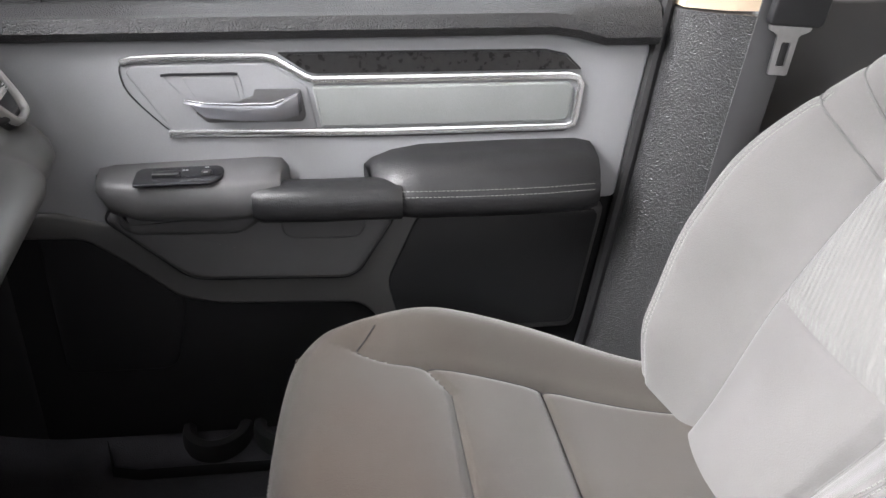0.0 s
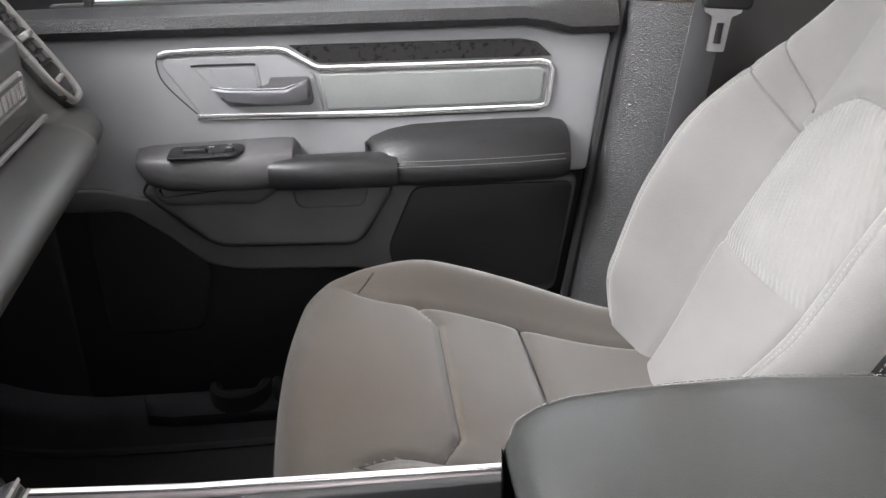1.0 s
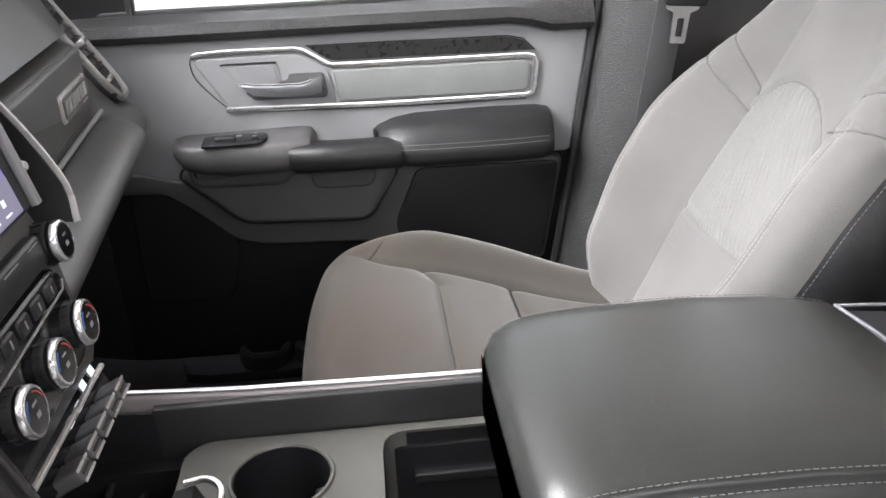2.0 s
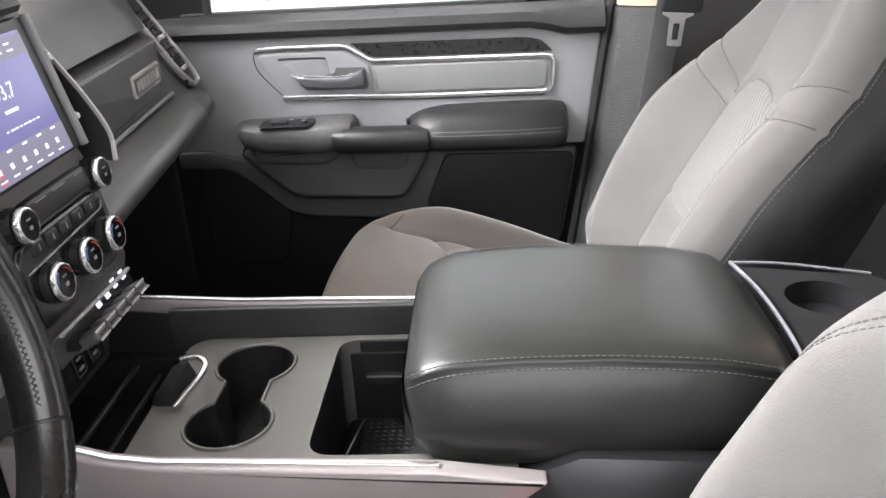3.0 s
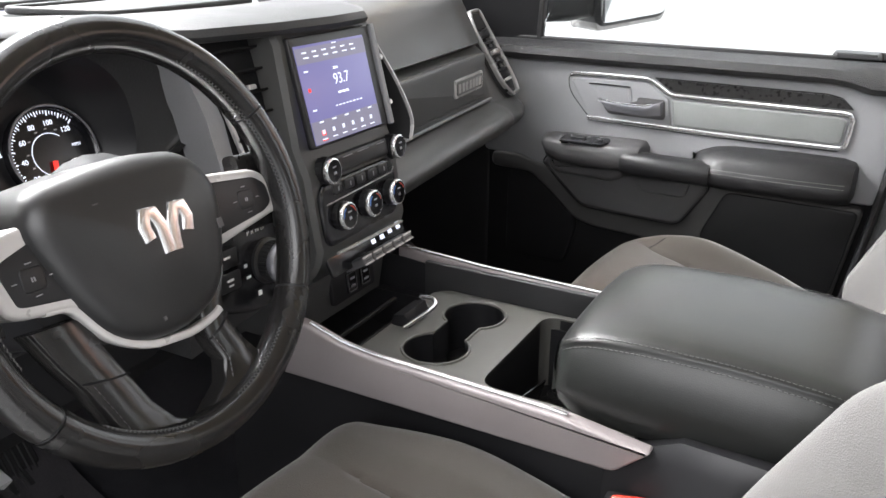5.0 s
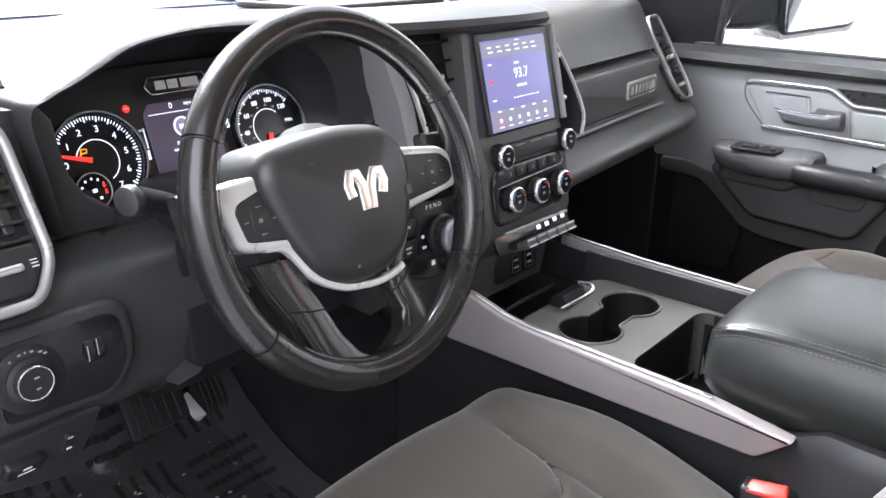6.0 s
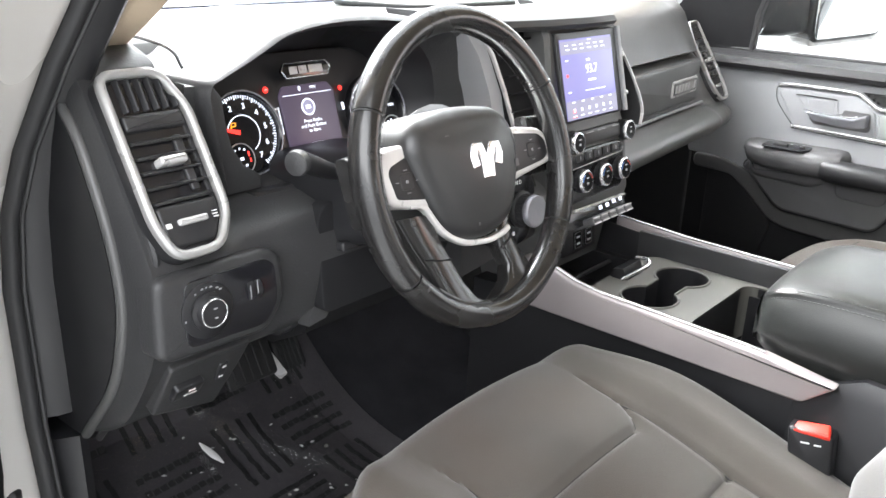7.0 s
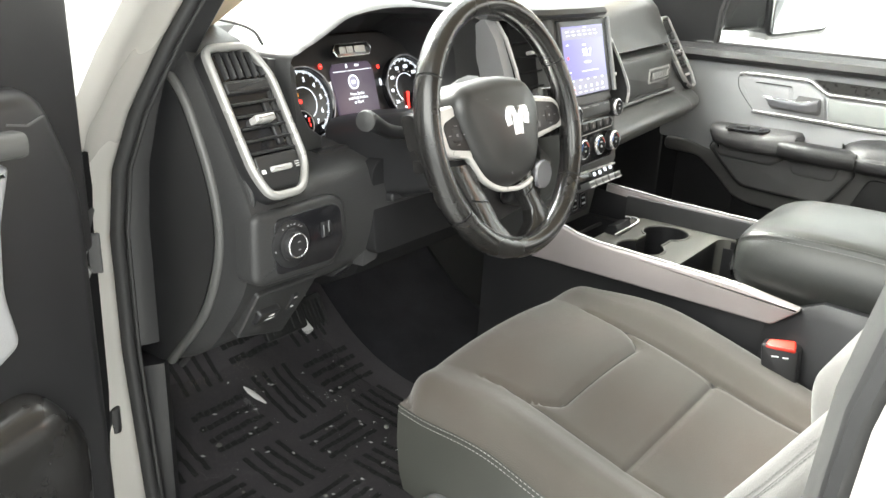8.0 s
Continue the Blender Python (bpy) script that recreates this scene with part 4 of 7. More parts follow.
def end_vent(yc, mirror, name, at=(-0.108, 0.722), turn=0.0):
    """A tall vent: silver bezel, dark throat, slats, tab and a thumb wheel."""
    m = facing_rear((at[0], yc, at[1]), 31.5, turn)
    s = -1 if mirror else 1
    bw = 0.0034 if mirror else 0.0046
    o = rounded([(-0.030 * s, -0.096), (0.020 * s, -0.096), (0.041 * s, -0.062), (0.041 * s, 0.052), (0.022 * s, 0.093), (-0.041 * s, 0.093), (-0.041 * s, -0.062)], 0.014)
    base = part(name, plate(inset(o, -0.004), 0.004, m, 0.003, back=-0.03), BLACK, dash, "tall air vent with silver bezel")
    part("bezel", sweep([m @ Vector((x, y, 0.009)) for x, y in o], rounded([(-bw, -0.006), (bw, -0.006), (bw, 0.002), (0.0, 0.005), (-bw, 0.002)], 0.0015, 2), True, up=m.to_3x3() @ Vector((0, 0, 1))), BEZEL, base, "satin silver bezel")
    part("throat", plate(inset(o, 0.008), 0.0046, m, 0.0005), GLOSS, base)
    part("upper_bridge", plate(rect(0.066, 0.018, 0.004, 0, 0.042), 0.010, m, 0.004), BLACK, base)
    part("lower_bridge", plate(rounded([(-0.034, -0.088), (0.018 * 1, -0.088), (0.034, -0.06), (0.034, -0.044), (-0.034, -0.044)], 0.006), 0.009, m, 0.004), BLACK, base)
    for k in range(5):
        part("slat", block((0.066, 0.003, 0.010), move(m, 0, 0.024 - k * 0.0155, 0.001) @ pose(0, 0, 0, 25), 0.001), BLACK, base)
    for k in range(6):
        part("vane", block((0.0025, 0.034, 0.010), move(m, -0.027 + k * 0.011, 0.070, 0.001) @ pose(0, 0, 0, 0, 25), 0.001), BLACK, base)
    part("tab", block((0.030, 0.009, 0.016), move(m, 0, -0.002, 0.004), 0.004), SATIN, base, "silver vane tab")
    part("tab_post", block((0.010, 0.060, 0.006), move(m, 0.018 * s, -0.005, 0.002), 0.002), BLACK, base)
    part("thumb_wheel", plate(rect(0.034, 0.007, 0.003, 0, -0.064), 0.0125, m, 0.003), SATIN, base, "silver thumb wheel")
    bars([(-0.027, -0.065, 0.006, 0.005), (0.026, -0.060, 0.006, 0.001), (0.026, -0.063, 0.006, 0.001), (0.026, -0.066, 0.006, 0.001)], move(m, 0, 0, 0.009), WHITE_MARK, base, "vent_marks")
    return base


end_vent(-0.697, False, "side_vent")
end_vent(0.742, True, "side_vent", (-0.196, 0.690), -8)

# light switch panel
HF = facing_rear((-0.0655, -0.668, 0.577), 4, 0)
hl = part("light_panel", plate(rounded([(-0.090, -0.034), (-0.076, -0.044), (0.046, -0.048), (0.072, -0.016), (0.070, 0.036), (0.052, 0.047), (-0.084, 0.047)], 0.016), 0.013, HF, 0.010, back=-0.02), DASH, dash, "charcoal light switch panel")
part("panel_field", plate(rounded([(-0.058, -0.033), (0.040, -0.037), (0.059, -0.014), (0.057, 0.028), (0.044, 0.037), (-0.054, 0.036)], 0.012), 0.0142, HF, 0.001), GLOSS, hl)
KF = move(HF, -0.030, 0.001, 0)
part("dial_plate", turned([(0.030, 0.012), (0.030, 0.0150), (0.028, 0.0158), (0.0, 0.0158)], KF, 36), BLACK, hl)
kn = part("light_knob", turned([(0.0205, 0.015), (0.0205, 0.019), (0.0165, 0.0205), (0.0155, 0.026), (0.014, 0.0275), (0.0, 0.0275)], KF), BLACK, hl, "black rotary light knob")
part("knob_ring", sweep([(0.0147 * math.cos(a), 0.0147 * math.sin(a), 0.0272) for a in [2 * math.pi * i / 28 for i in range(28)]], circle(0.0008, n=6), True, m=KF), CHROME, kn)
bars([(0.025 * math.sin(a), 0.025 * math.cos(a), w, 0.0016) for a, w in ((-0.55, 0.0018), (-0.20, 0.0026), (0.0, 0.0016), (0.22, 0.0028), (0.52, 0.0030), (0.70, 0.0030))] + [(-0.027, -0.004, 0.0018, 0.0022)], move(KF, 0, 0, 0.0160), DOORGREY, hl, "switch_marks")
bars([(0.001, 0.005, 0.0042, 0.0014), (0.001, -0.005, 0.0036, 0.0016)], move(KF, 0, 0, 0.0277), DOORGREY, kn, "knob_marks")
for dx, mk in ((0.021, 0.0), (0.030, 0.004)):
    wh = part("dimmer_wheel", turned([(0.013, -0.0038), (0.0135, 0), (0.013, 0.0038)], move(HF, dx + 0.003, 0.006, 0.006) @ pose(0, 0, 0, 0, 90), 18), BLACK, hl, "ribbed dimmer wheel")
    bars([(0, 0, 0.0010, 0.015)], move(HF, dx, 0.006 + mk, 0.0186), DOORGREY, wh, "wheel_mark")
# lower switch panel with parking brake
LF = facing_rear((-0.118, -0.675, 0.470), -29)
lp = part("lower_panel", plate(rounded([(-0.052, 0.050), (0.052, 0.050), (0.046, 0.010), (0.030, -0.058), (-0.058, -0.030)], 0.006), 0.012, LF, 0.004, back=-0.03), DASH, dash, "charcoal lower switch panel")
part("brake_switch", block((0.036, 0.026, 0.010), move(LF, -0.024, 0.006, 0.009) @ pose(0, 0, 0, 8), 0.003), BLACK, lp)
part("pedal_switch", block((0.012, 0.030, 0.006), move(LF, 0.020, 0.012, 0.009), 0.002), BLACK, lp)
bars([(-0.024, 0.014, 0.008, 0.003), (-0.024, 0.006, 0.016, 0.0012)], move(LF, 0, 0, 0.0205) @ pose(0, 0, 0, 8), WHITE_MARK, lp, "switch_marks")
bars([(0.020, 0.022, 0.005, 0.0025), (0.020, 0.004, 0.005, 0.0025)], move(LF, 0, 0, 0.0152), WHITE_MARK, lp, "switch_marks")
# knee panel
part("knee_panel", loft([[(x, y, z) for x, z in ((-0.105, 0.53), (-0.085, 0.518), (-0.105, 0.475), (-0.17, 0.44), (-0.26, 0.43), (-0.26, 0.53))] for y in (-0.53, -0.50, -0.30, -0.22)]), MATTE, dash, "black knee panel")

# instrument hood
YC = -0.447
ARCH = [(-0.170, -0.130), (-0.178, -0.07), (-0.184, -0.018), (-0.164, -0.004), (-0.137, 0.007), (-0.109, 0.020), (-0.076, 0.034), (-0.020, 0.042), (0.036, 0.043), (0.085, 0.040), (0.130, 0.035), (0.175, 0.029), (0.215, 0.017), (0.244, -0.003), (0.257, -0.030), (0.261, -0.060), (0.252, -0.084), (0.228, -0.098)]
ARCH = [(p.x, p.y) for p in curve_through([(a, b, 0) for a, b in ARCH], 5)]


def arch(x, grow, lift=0.0, narrow=1.0):
    out = []
    for a, b in ARCH:
        if a > 0.11:
            a, b = 0.11 + (a - 0.11) * narrow, b if narrow == 1.0 else b - 0.02 * (a - 0.11) / 0.15
        ln = math.hypot(a, b + 0.10)
        f = (ln + grow) / ln
        out.append((x, YC + a * f, 0.800 + (b + 0.10) * f - 0.10 + lift))
    return out


hood = part("instrument_hood", loft([arch(-0.46, 0.022, -0.034), arch(-0.36, 0.020, -0.018), arch(-0.26, 0.017, -0.007), arch(-0.18, 0.013, -0.001), arch(-0.138, 0.009), arch(-0.122, 0.005), arch(-0.118, 0.002), arch(-0.121, 0.0)], caps=False, closed=False), DASH, dash, "charcoal hood over the instruments")
part("hood_flare", loft([arch(-0.121, 0.0), arch(-0.128, -0.003), arch(-0.140, -0.005, narrow=0.86), arch(-0.152, -0.007, -0.001, narrow=0.66)], caps=False, closed=False), DASH, hood, "soft flare of the hood")
part("hood_cheek", loft([[(x, y - g, z) for y, z in ((-0.645, 0.662), (-0.645, 0.788), (-0.614, 0.786), (-0.603, 0.772), (-0.600, 0.745), (-0.594, 0.717), (-0.579, 0.692), (-0.556, 0.676), (-0.556, 0.662))] for x, g in ((-0.185, -0.006), (-0.146, 0.0), (-0.141, 0.002), (-0.139, 0.006))]), DASH, hood, "charcoal cheek beside the rev counter")
part("hood_lining", loft([arch(-0.152, -0.007, -0.001, narrow=0.66), arch(-0.205, -0.012, -0.002, narrow=0.5), arch(-0.240, -0.05, -0.004, narrow=0.4)], caps=False, closed=False), BLACK, hood, "black hood lining")
# instrument cluster
cl = thing("instrument_cluster", "lit instrument cluster with two round gauges", "instruments")
CF = facing_rear((-0.200, YC + 0.013, 0.719), 18)
part("face", plate(rounded([(-0.165, -0.075), (0.165, -0.075), (0.165, 0.05), (0.09, 0.085), (-0.09, 0.085), (-0.165, 0.05)], 0.02), 0.0, CF, 0.003, back=-0.02), BLACK, cl)
SIGN = move(CF, 0, 0.058, 0.012)
sg = part("sign", plate(rounded([(-0.040, 0), (-0.034, 0.009), (0.034, 0.009), (0.040, 0), (0.034, -0.009), (-0.034, -0.009)], 0.002), 0.004, SIGN, 0.001), GLOSS, cl, "silver-edged maker's sign")
part("sign_edge", sweep([(x, y, 0.004) for x, y in rounded([(-0.040, 0), (-0.034, 0.009), (0.034, 0.009), (0.040, 0), (0.034, -0.009), (-0.034, -0.009)], 0.002)], circle(0.0008, n=5), True, m=SIGN), CHROME, sg)
bars([(-0.021, 0, 0.0125, 0.0095), (-0.006, 0, 0.0125, 0.0095), (0.015, 0, 0.022, 0.0095)], move(SIGN, 0, 0, 0.004), SATIN, sg, "sign_shapes")


def gauge(xc, name, marks, first, step, needle, small, arc):
    """A dial whose figures start at the angle `first` and follow clockwise by `step` degrees."""
    GM = move(CF, xc, -0.008, 0) @ Matrix.Diagonal((0.92, 0.92, 1, 1))
    g = part(name, turned([(0.056, 0.0), (0.056, 0.010), (0.054, 0.012), (0.052, 0.010), (0.052, 0.004), (0.0, 0.004)], GM), GLOSS, cl, "round gauge with white figures")
    part("ring", sweep([(0.055 * math.cos(a), 0.055 * math.sin(a), 0.012) for a in [2 * math.pi * i / 40 for i in range(40)]], circle(0.0014, n=6), True, m=GM), LEVER, g)
    part("inner_ring", sweep([(0.0245 * math.cos(a), 0.0245 * math.sin(a), 0.0046) for a in [radians(arc[0] + (arc[1] - arc[0]) * i / 30) for i in range(31)]], circle(0.0006, n=5), False, m=GM), LIT_WHITE, g)
    last = first - step * (len(marks) - 1)
    tv, tf = [], []
    count = (len(marks) - 1) * 8
    for i in range(count + 1):
        a = radians(first + (last - first) * i / count)
        r0, w = (0.0445, 0.0009) if i % 4 == 0 else (0.0465, 0.0006)
        d, s = Vector((math.cos(a), math.sin(a), 0)), Vector((-math.sin(a), math.cos(a), 0))
        k = len(tv)
        tv += [d * r0 - s * w + Vector((0, 0, 0.0048)), d * r0 + s * w + Vector((0, 0, 0.0048)), d * 0.0505 + s * w + Vector((0, 0, 0.0048)), d * 0.0505 - s * w + Vector((0, 0, 0.0048))]
        tf.append((k, k + 1, k + 2, k + 3))
    part("ticks", mesh_of(tv, tf, GM), LIT_WHITE, g)["kind"] = "stuff"
    for i, t in enumerate(marks):
        a = radians(first - i * step)
        letters(t, 0.0105 if len(t) < 2 else 0.0085, move(GM, 0.0362 * math.cos(a), 0.0362 * math.sin(a), 0.0045), LIT_WHITE, g, "figure")
    part("needle", mesh_of([(0.008, 0.0028, 0.008), (0.008, -0.0028, 0.008), (0.043, -0.0012, 0.008), (0.043, 0.0012, 0.008), (0.008, 0.0028, 0.0065), (0.008, -0.0028, 0.0065), (0.043, -0.0012, 0.0065), (0.043, 0.0012, 0.0065)], [(0, 1, 2, 3), (4, 7, 6, 5), (0, 4, 5, 1), (1, 5, 6, 2), (2, 6, 7, 3), (3, 7, 4, 0)], GM @ Matrix.Rotation(radians(needle), 4, "Z")), LIT_RED, g, "red needle")
    SD = move(GM, small, -0.031, 0)
    sm = part("small_dial", turned([(0.021, 0.006), (0.021, 0.011), (0.019, 0.010), (0.0, 0.0095)], SD, 24), GLOSS, g)
    part("dial_ring", sweep([(0.020 * math.cos(b), 0.020 * math.sin(b), 0.011) for b in [2 * math.pi * i / 24 for i in range(24)]], circle(0.0009, n=5), True, m=SD), SATIN, sm)
    bars([(0.0135 * math.cos(b), 0.0135 * math.sin(b), 0.0022, 0.0026) for b in (2.7, 2.1, 1.55, 1.0)] + [(0.001, 0.000, 0.005, 0.004), (0.006, -0.009, 0.003, 0.003)], move(SD, 0, 0, 0.0098), LIT_WHITE, sm, "dial_marks")
    bars([(0.0125, 0.005, 0.0022, 0.006), (0.0135, -0.003, 0.002, 0.005), (-0.009, -0.008, 0.003, 0.003)], move(SD, 0, 0, 0.0100), LIT_RED, sm, "dial_needle")
    return GM, g


rev, _ = gauge(-0.106, "rev_counter", ["0", "1", "2", "3", "4", "5", "6", "7"], 178, 33.7, 163, -0.017, (165, -62))
speed, speed_dial = gauge(0.114, "speedometer", ["0", "20", "40", "60", "80", "100", "120"], 254, 35.3, 258, 0.022, (236, 48))
letters("MPH", 0.0058, move(speed, 0.034, 0.005, 0.0046), LIT_WHITE, speed_dial, "lettering", 0.0002)
bars([(0.0295 * math.cos(radians(b)), 0.0295 * math.sin(radians(b)), 0.0032, 0.0016) for b in (230, 200, 170, 140, 112, 86, 62)], move(speed, 0, 0, 0.0046), SATIN, speed_dial, "inner_figures")
part("amber_lamp", sweep([(x, y, 0.0050) for x, y in ((-0.018, 0.009), (-0.016, 0.016), (-0.010, 0.0155), (-0.0105, 0.0115), (-0.0165, 0.0115))], rect(0.0014, 0.0008), m=rev), LIT_AMBER, cl, "small lit amber sign")
ds = part("display", plate(rounded([(-0.041, -0.050), (0.045, -0.050), (0.048, 0.03), (0.040, 0.041), (-0.034, 0.041), (-0.042, 0.03)], 0.004), 0.003, CF, 0.001), CLUSTER, cl, "dim purple message display")
letters("0", 0.009, move(CF, -0.008, 0.036, 0.0034), LIT_WHITE, ds, "speed_figure", 0.0002)
letters("MPH", 0.005, move(CF, 0.014, 0.036, 0.0034), LIT_WHITE, ds, "lettering", 0.0002)
letters("Press Brake\nand Push Button\nto Start", 0.0062, move(CF, 0.003, -0.012, 0.0034), LIT_WHITE, ds, "lettering", 0.0002)
part("start_disc", turned([(0.0098, 0.0), (0.0098, 0.0004), (0.0062, 0.0004), (0.0062, 0.0)], move(CF, 0, 0.012, 0.0032), 24), SCREEN_DIM, ds)
part("start_symbol", sweep([(0.010 * math.cos(b), 0.012 + 0.010 * math.sin(b), 0.0036) for b in [2 * math.pi * i / 24 for i in range(24)]], circle(0.0011, n=5), True, m=CF), LIT_WHITE, ds)
bars([(0, 0.012, 0.0075, 0.0048), (0.003, 0.029, 0.080, 0.0008)], move(CF, 0, 0, 0.0034), LIT_WHITE, ds, "display_bars")
letters("P R N D", 0.0060, move(CF, 0.004, -0.036, 0.0034), LIT_WHITE, ds, "lettering", 0.0002)
bars([(0.012, -0.045, 0.022, 0.004)], move(CF, 0, 0, 0.0034), LIT_WHITE, ds, "reading_bars")
for x, y, r in ((-0.060, 0.040, 0.0040), (-0.0520, -0.0475, 0.0030), (0.060, 0.030, 0.0034), (0.056, -0.044, 0.0024)):
    part("warning_lamp", turned([(r, 0.0), (r * 0.62, 0.0006), (r * 0.55, 0.0)], move(CF, x, y, 0.0034), 16), LIT_RED, cl, "small round red lamp")
bars([(-0.060, 0.0400, 0.0040, 0.0012), (-0.0570, -0.0535, 0.0050, 0.0028), (-0.0500, -0.0540, 0.0018, 0.0034), (-0.0500, 0.0150, 0.0070, 0.0022)], move(CF, 0, 0, 0.0040), WHITE_MARK, cl, "lamp_marks")
bars([(-0.0475, 0.006, 0.0010, 0.022), (-0.0485, -0.012, 0.0028, 0.010), (0.058, 0.006, 0.004, 0.010)], move(CF, 0, 0, 0.0034), LIT_WHITE, cl, "small_lamp")

# column opening below the instruments
part("column_opening", plate(rounded([(-0.084, -0.068), (0.125, -0.068), (0.125, 0.058), (0.09, 0.066), (-0.070, 0.066), (-0.084, 0.05)], 0.014), 0.0015, facing_rear((-0.066, -0.452, 0.585), 4), 0.002, back=-0.02), MATTE, dash, "black opening round the column")
part("opening_shelf", block((0.16, 0.012, 0.012), facing_rear((-0.060, -0.435, 0.598), 6), 0.003), BLACK, dash)
part("top_seam", tube(curve_through([(-0.62, -0.66, 0.822), (-0.42, -0.645, 0.829), (-0.28, -0.632, 0.827), (-0.20, -0.628, 0.8195), (-0.172, -0.63, 0.802)], 6), 0.0022, n=6), BLACK, dash)
part("corner_speaker", plate(rounded([(-0.06, -0.045), (0.05, -0.05), (0.06, 0.03), (-0.05, 0.045)], 0.02), 0.006, pose(-0.44, -0.695, 0.822, 0, -2), 0.004), PAD, dash, "grey speaker cover on the dash corner")
part("defroster_slot", plate(rect(0.05, 1.05, 0.012), 0.003, pose(-0.70, -0.02, 0.811, 0, -5), 0.0015), BLACK, dash, "black defroster slot")
# panel between hood and centre stack
part("grey_wing", loft([[(x, y0, z), (x + 0.004, y1, z), (x - 0.05, y1, z), (x - 0.05, y0, z)] for x, y0, y1, z in ((-0.110, -0.235, -0.216, 0.825), (-0.096, -0.218, -0.200, 0.79), (-0.084, -0.206, -0.186, 0.74), (-0.070, -0.206, -0.176, 0.69), (-0.064, -0.206, -0.172, 0.655))]), DOORGREY, dash, "grey wing panel")
part("wing_edge", sweep([(-0.104, -0.214, 0.825), (-0.088, -0.198, 0.79), (-0.074, -0.184, 0.74), (-0.062, -0.174, 0.69), (-0.056, -0.170, 0.655)], rect(0.005, 0.006, 0.0015), up=(1, 0, 0)), SATIN, dash, "silver edge strip")
# lower driver-side face with the four-wheel switch panel beside the column
part("column_cover_face", loft([[(x, y, z) for y, z in ((-0.30, 0.665), (-0.175, 0.665), (-0.13, 0.60), (-0.125, 0.52), (-0.30, 0.50))] for x in (-0.12, -0.052, -0.046)]), DASH, dash, "charcoal panel beside the column")
QF = facing_rear((-0.046, -0.212, 0.600), 6)
q = part("drive_panel", plate(rounded([(-0.050, -0.062), (0.006, -0.080), (0.046, -0.076), (0.072, -0.040), (0.070, 0.012), (0.040, 0.034), (-0.052, 0.040)], 0.016), 0.006, QF, 0.003), GLOSS, dash, "black drive mode panel")
QD = move(QF, 0.034, -0.026, 0.0)
qk = part("shift_dial", turned([(0.027, 0.006), (0.027, 0.010), (0.0235, 0.012), (0.0225, 0.026)], QD), BLACK, q, "black rotary dial")
part("dial_collar", turned([(0.0225, 0.024), (0.0245, 0.027), (0.0245, 0.032), (0.0225, 0.035), (0.0195, 0.035)], QD, 40), LEVER, qk, "silver dial collar")
part("dial_cap", turned([(0.0197, 0.033), (0.019, 0.0345), (0.0, 0.0325)], QD, 28), GLOSS, qk)
vs, fs = [], []
for i in range(30):
    u = 2 * math.pi * i / 30
    for dz0, dz1 in ((0.013, 0.024),):
        k = len(vs)
        for w, z in ((-0.04, dz0), (0.04, dz0), (0.04, dz1), (-0.04, dz1)):
            vs.append((0.0238 * math.cos(u + w), 0.0238 * math.sin(u + w), z))
        for w, z in ((-0.07, dz0), (0.07, dz0), (0.07, dz1), (-0.07, dz1)):
            vs.append((0.0222 * math.cos(u + w), 0.0222 * math.sin(u + w), z))
        fs += [(k, k + 1, k + 2, k + 3), (k + 1, k + 5, k + 6, k + 2), (k, k + 3, k + 7, k + 4), (k + 3, k + 2, k + 6, k + 7)]
part("dial_knurl", mesh_of(vs, fs, QD), RUBBER, qk)["kind"] = "stuff"
letters("P R N D", 0.0085, move(QF, 0.022, 0.014, 0.0064), WHITE_MARK, q, "lettering", 0.0002)
for y in (0.022, -0.004, -0.030):
    part("mode_button", plate(rounded([(-0.046, y - 0.010), (-0.014, y - 0.011), (-0.012, y + 0.010), (-0.046, y + 0.011)], 0.003), 0.0075, QF, 0.001), BLACK, q)
bars([(-0.030, 0.024, 0.010, 0.0025), (-0.030, 0.018, 0.008, 0.002), (-0.030, -0.002, 0.010, 0.0025), (-0.030, -0.028, 0.010, 0.0025), (-0.030, -0.034, 0.007, 0.002), (-0.004, -0.020, 0.005, 0.004), (-0.002, -0.034, 0.007, 0.003), (0.012, -0.058, 0.006, 0.006)], move(QF, 0, 0, 0.0078), WHITE_MARK, q, "button_marks")

# ---------------------------------------------------------------- centre stack
cs = thing("centre_stack", "charcoal centre stack with touch screen, knobs and switches", "console")
CY = -0.012
prof = [(-0.066, 0.828), (-0.056, 0.810), (-0.036, 0.690), (-0.022, 0.655), (-0.014, 0.60), (-0.008, 0.565), (-0.012, 0.548), (-0.022, 0.530), (-0.040, 0.510), (-0.052, 0.44), (-0.12, 0.42), (-0.16, 0.60), (-0.16, 0.82)]
part("housing", loft([[(x - b, y, z) for x, z in prof] for y, b in ((CY - 0.104, 0.03), (CY - 0.100, 0.008), (CY - 0.094, 0.002), (CY + 0.094, 0.002), (CY + 0.100, 0.008), (CY + 0.104, 0.03))], smooth=30), DASH_MID, cs, "charcoal stack housing")
# dark vents on both sides of the screen with silver outer edges
for s, y0, y1 in ((-1, -0.185, -0.106), (1, 0.082, 0.128)):
    vt = part("slim_vent", loft([[(x, y0, z), (x, y1, z), (x - 0.06, y1, z), (x - 0.06, y0, z)] for x, z in ((-0.100, 0.826), (-0.082, 0.76), (-0.066, 0.69), (-0.060, 0.655))]), MATTE, cs, "slim black vent beside the screen")
    for k in range(6):
        part("slat", block((y1 - y0 - 0.012, 0.003, 0.012), facing_rear((-0.094 + k * 0.0055, (y0 + y1) / 2, 0.805 - k * 0.024), 20), 0.001), MATTE, vt)
    part("tab", block((0.012, 0.006, 0.012), facing_rear((-0.078, (y0 + y1) / 2, 0.765), 15), 0.002), SATIN, vt)
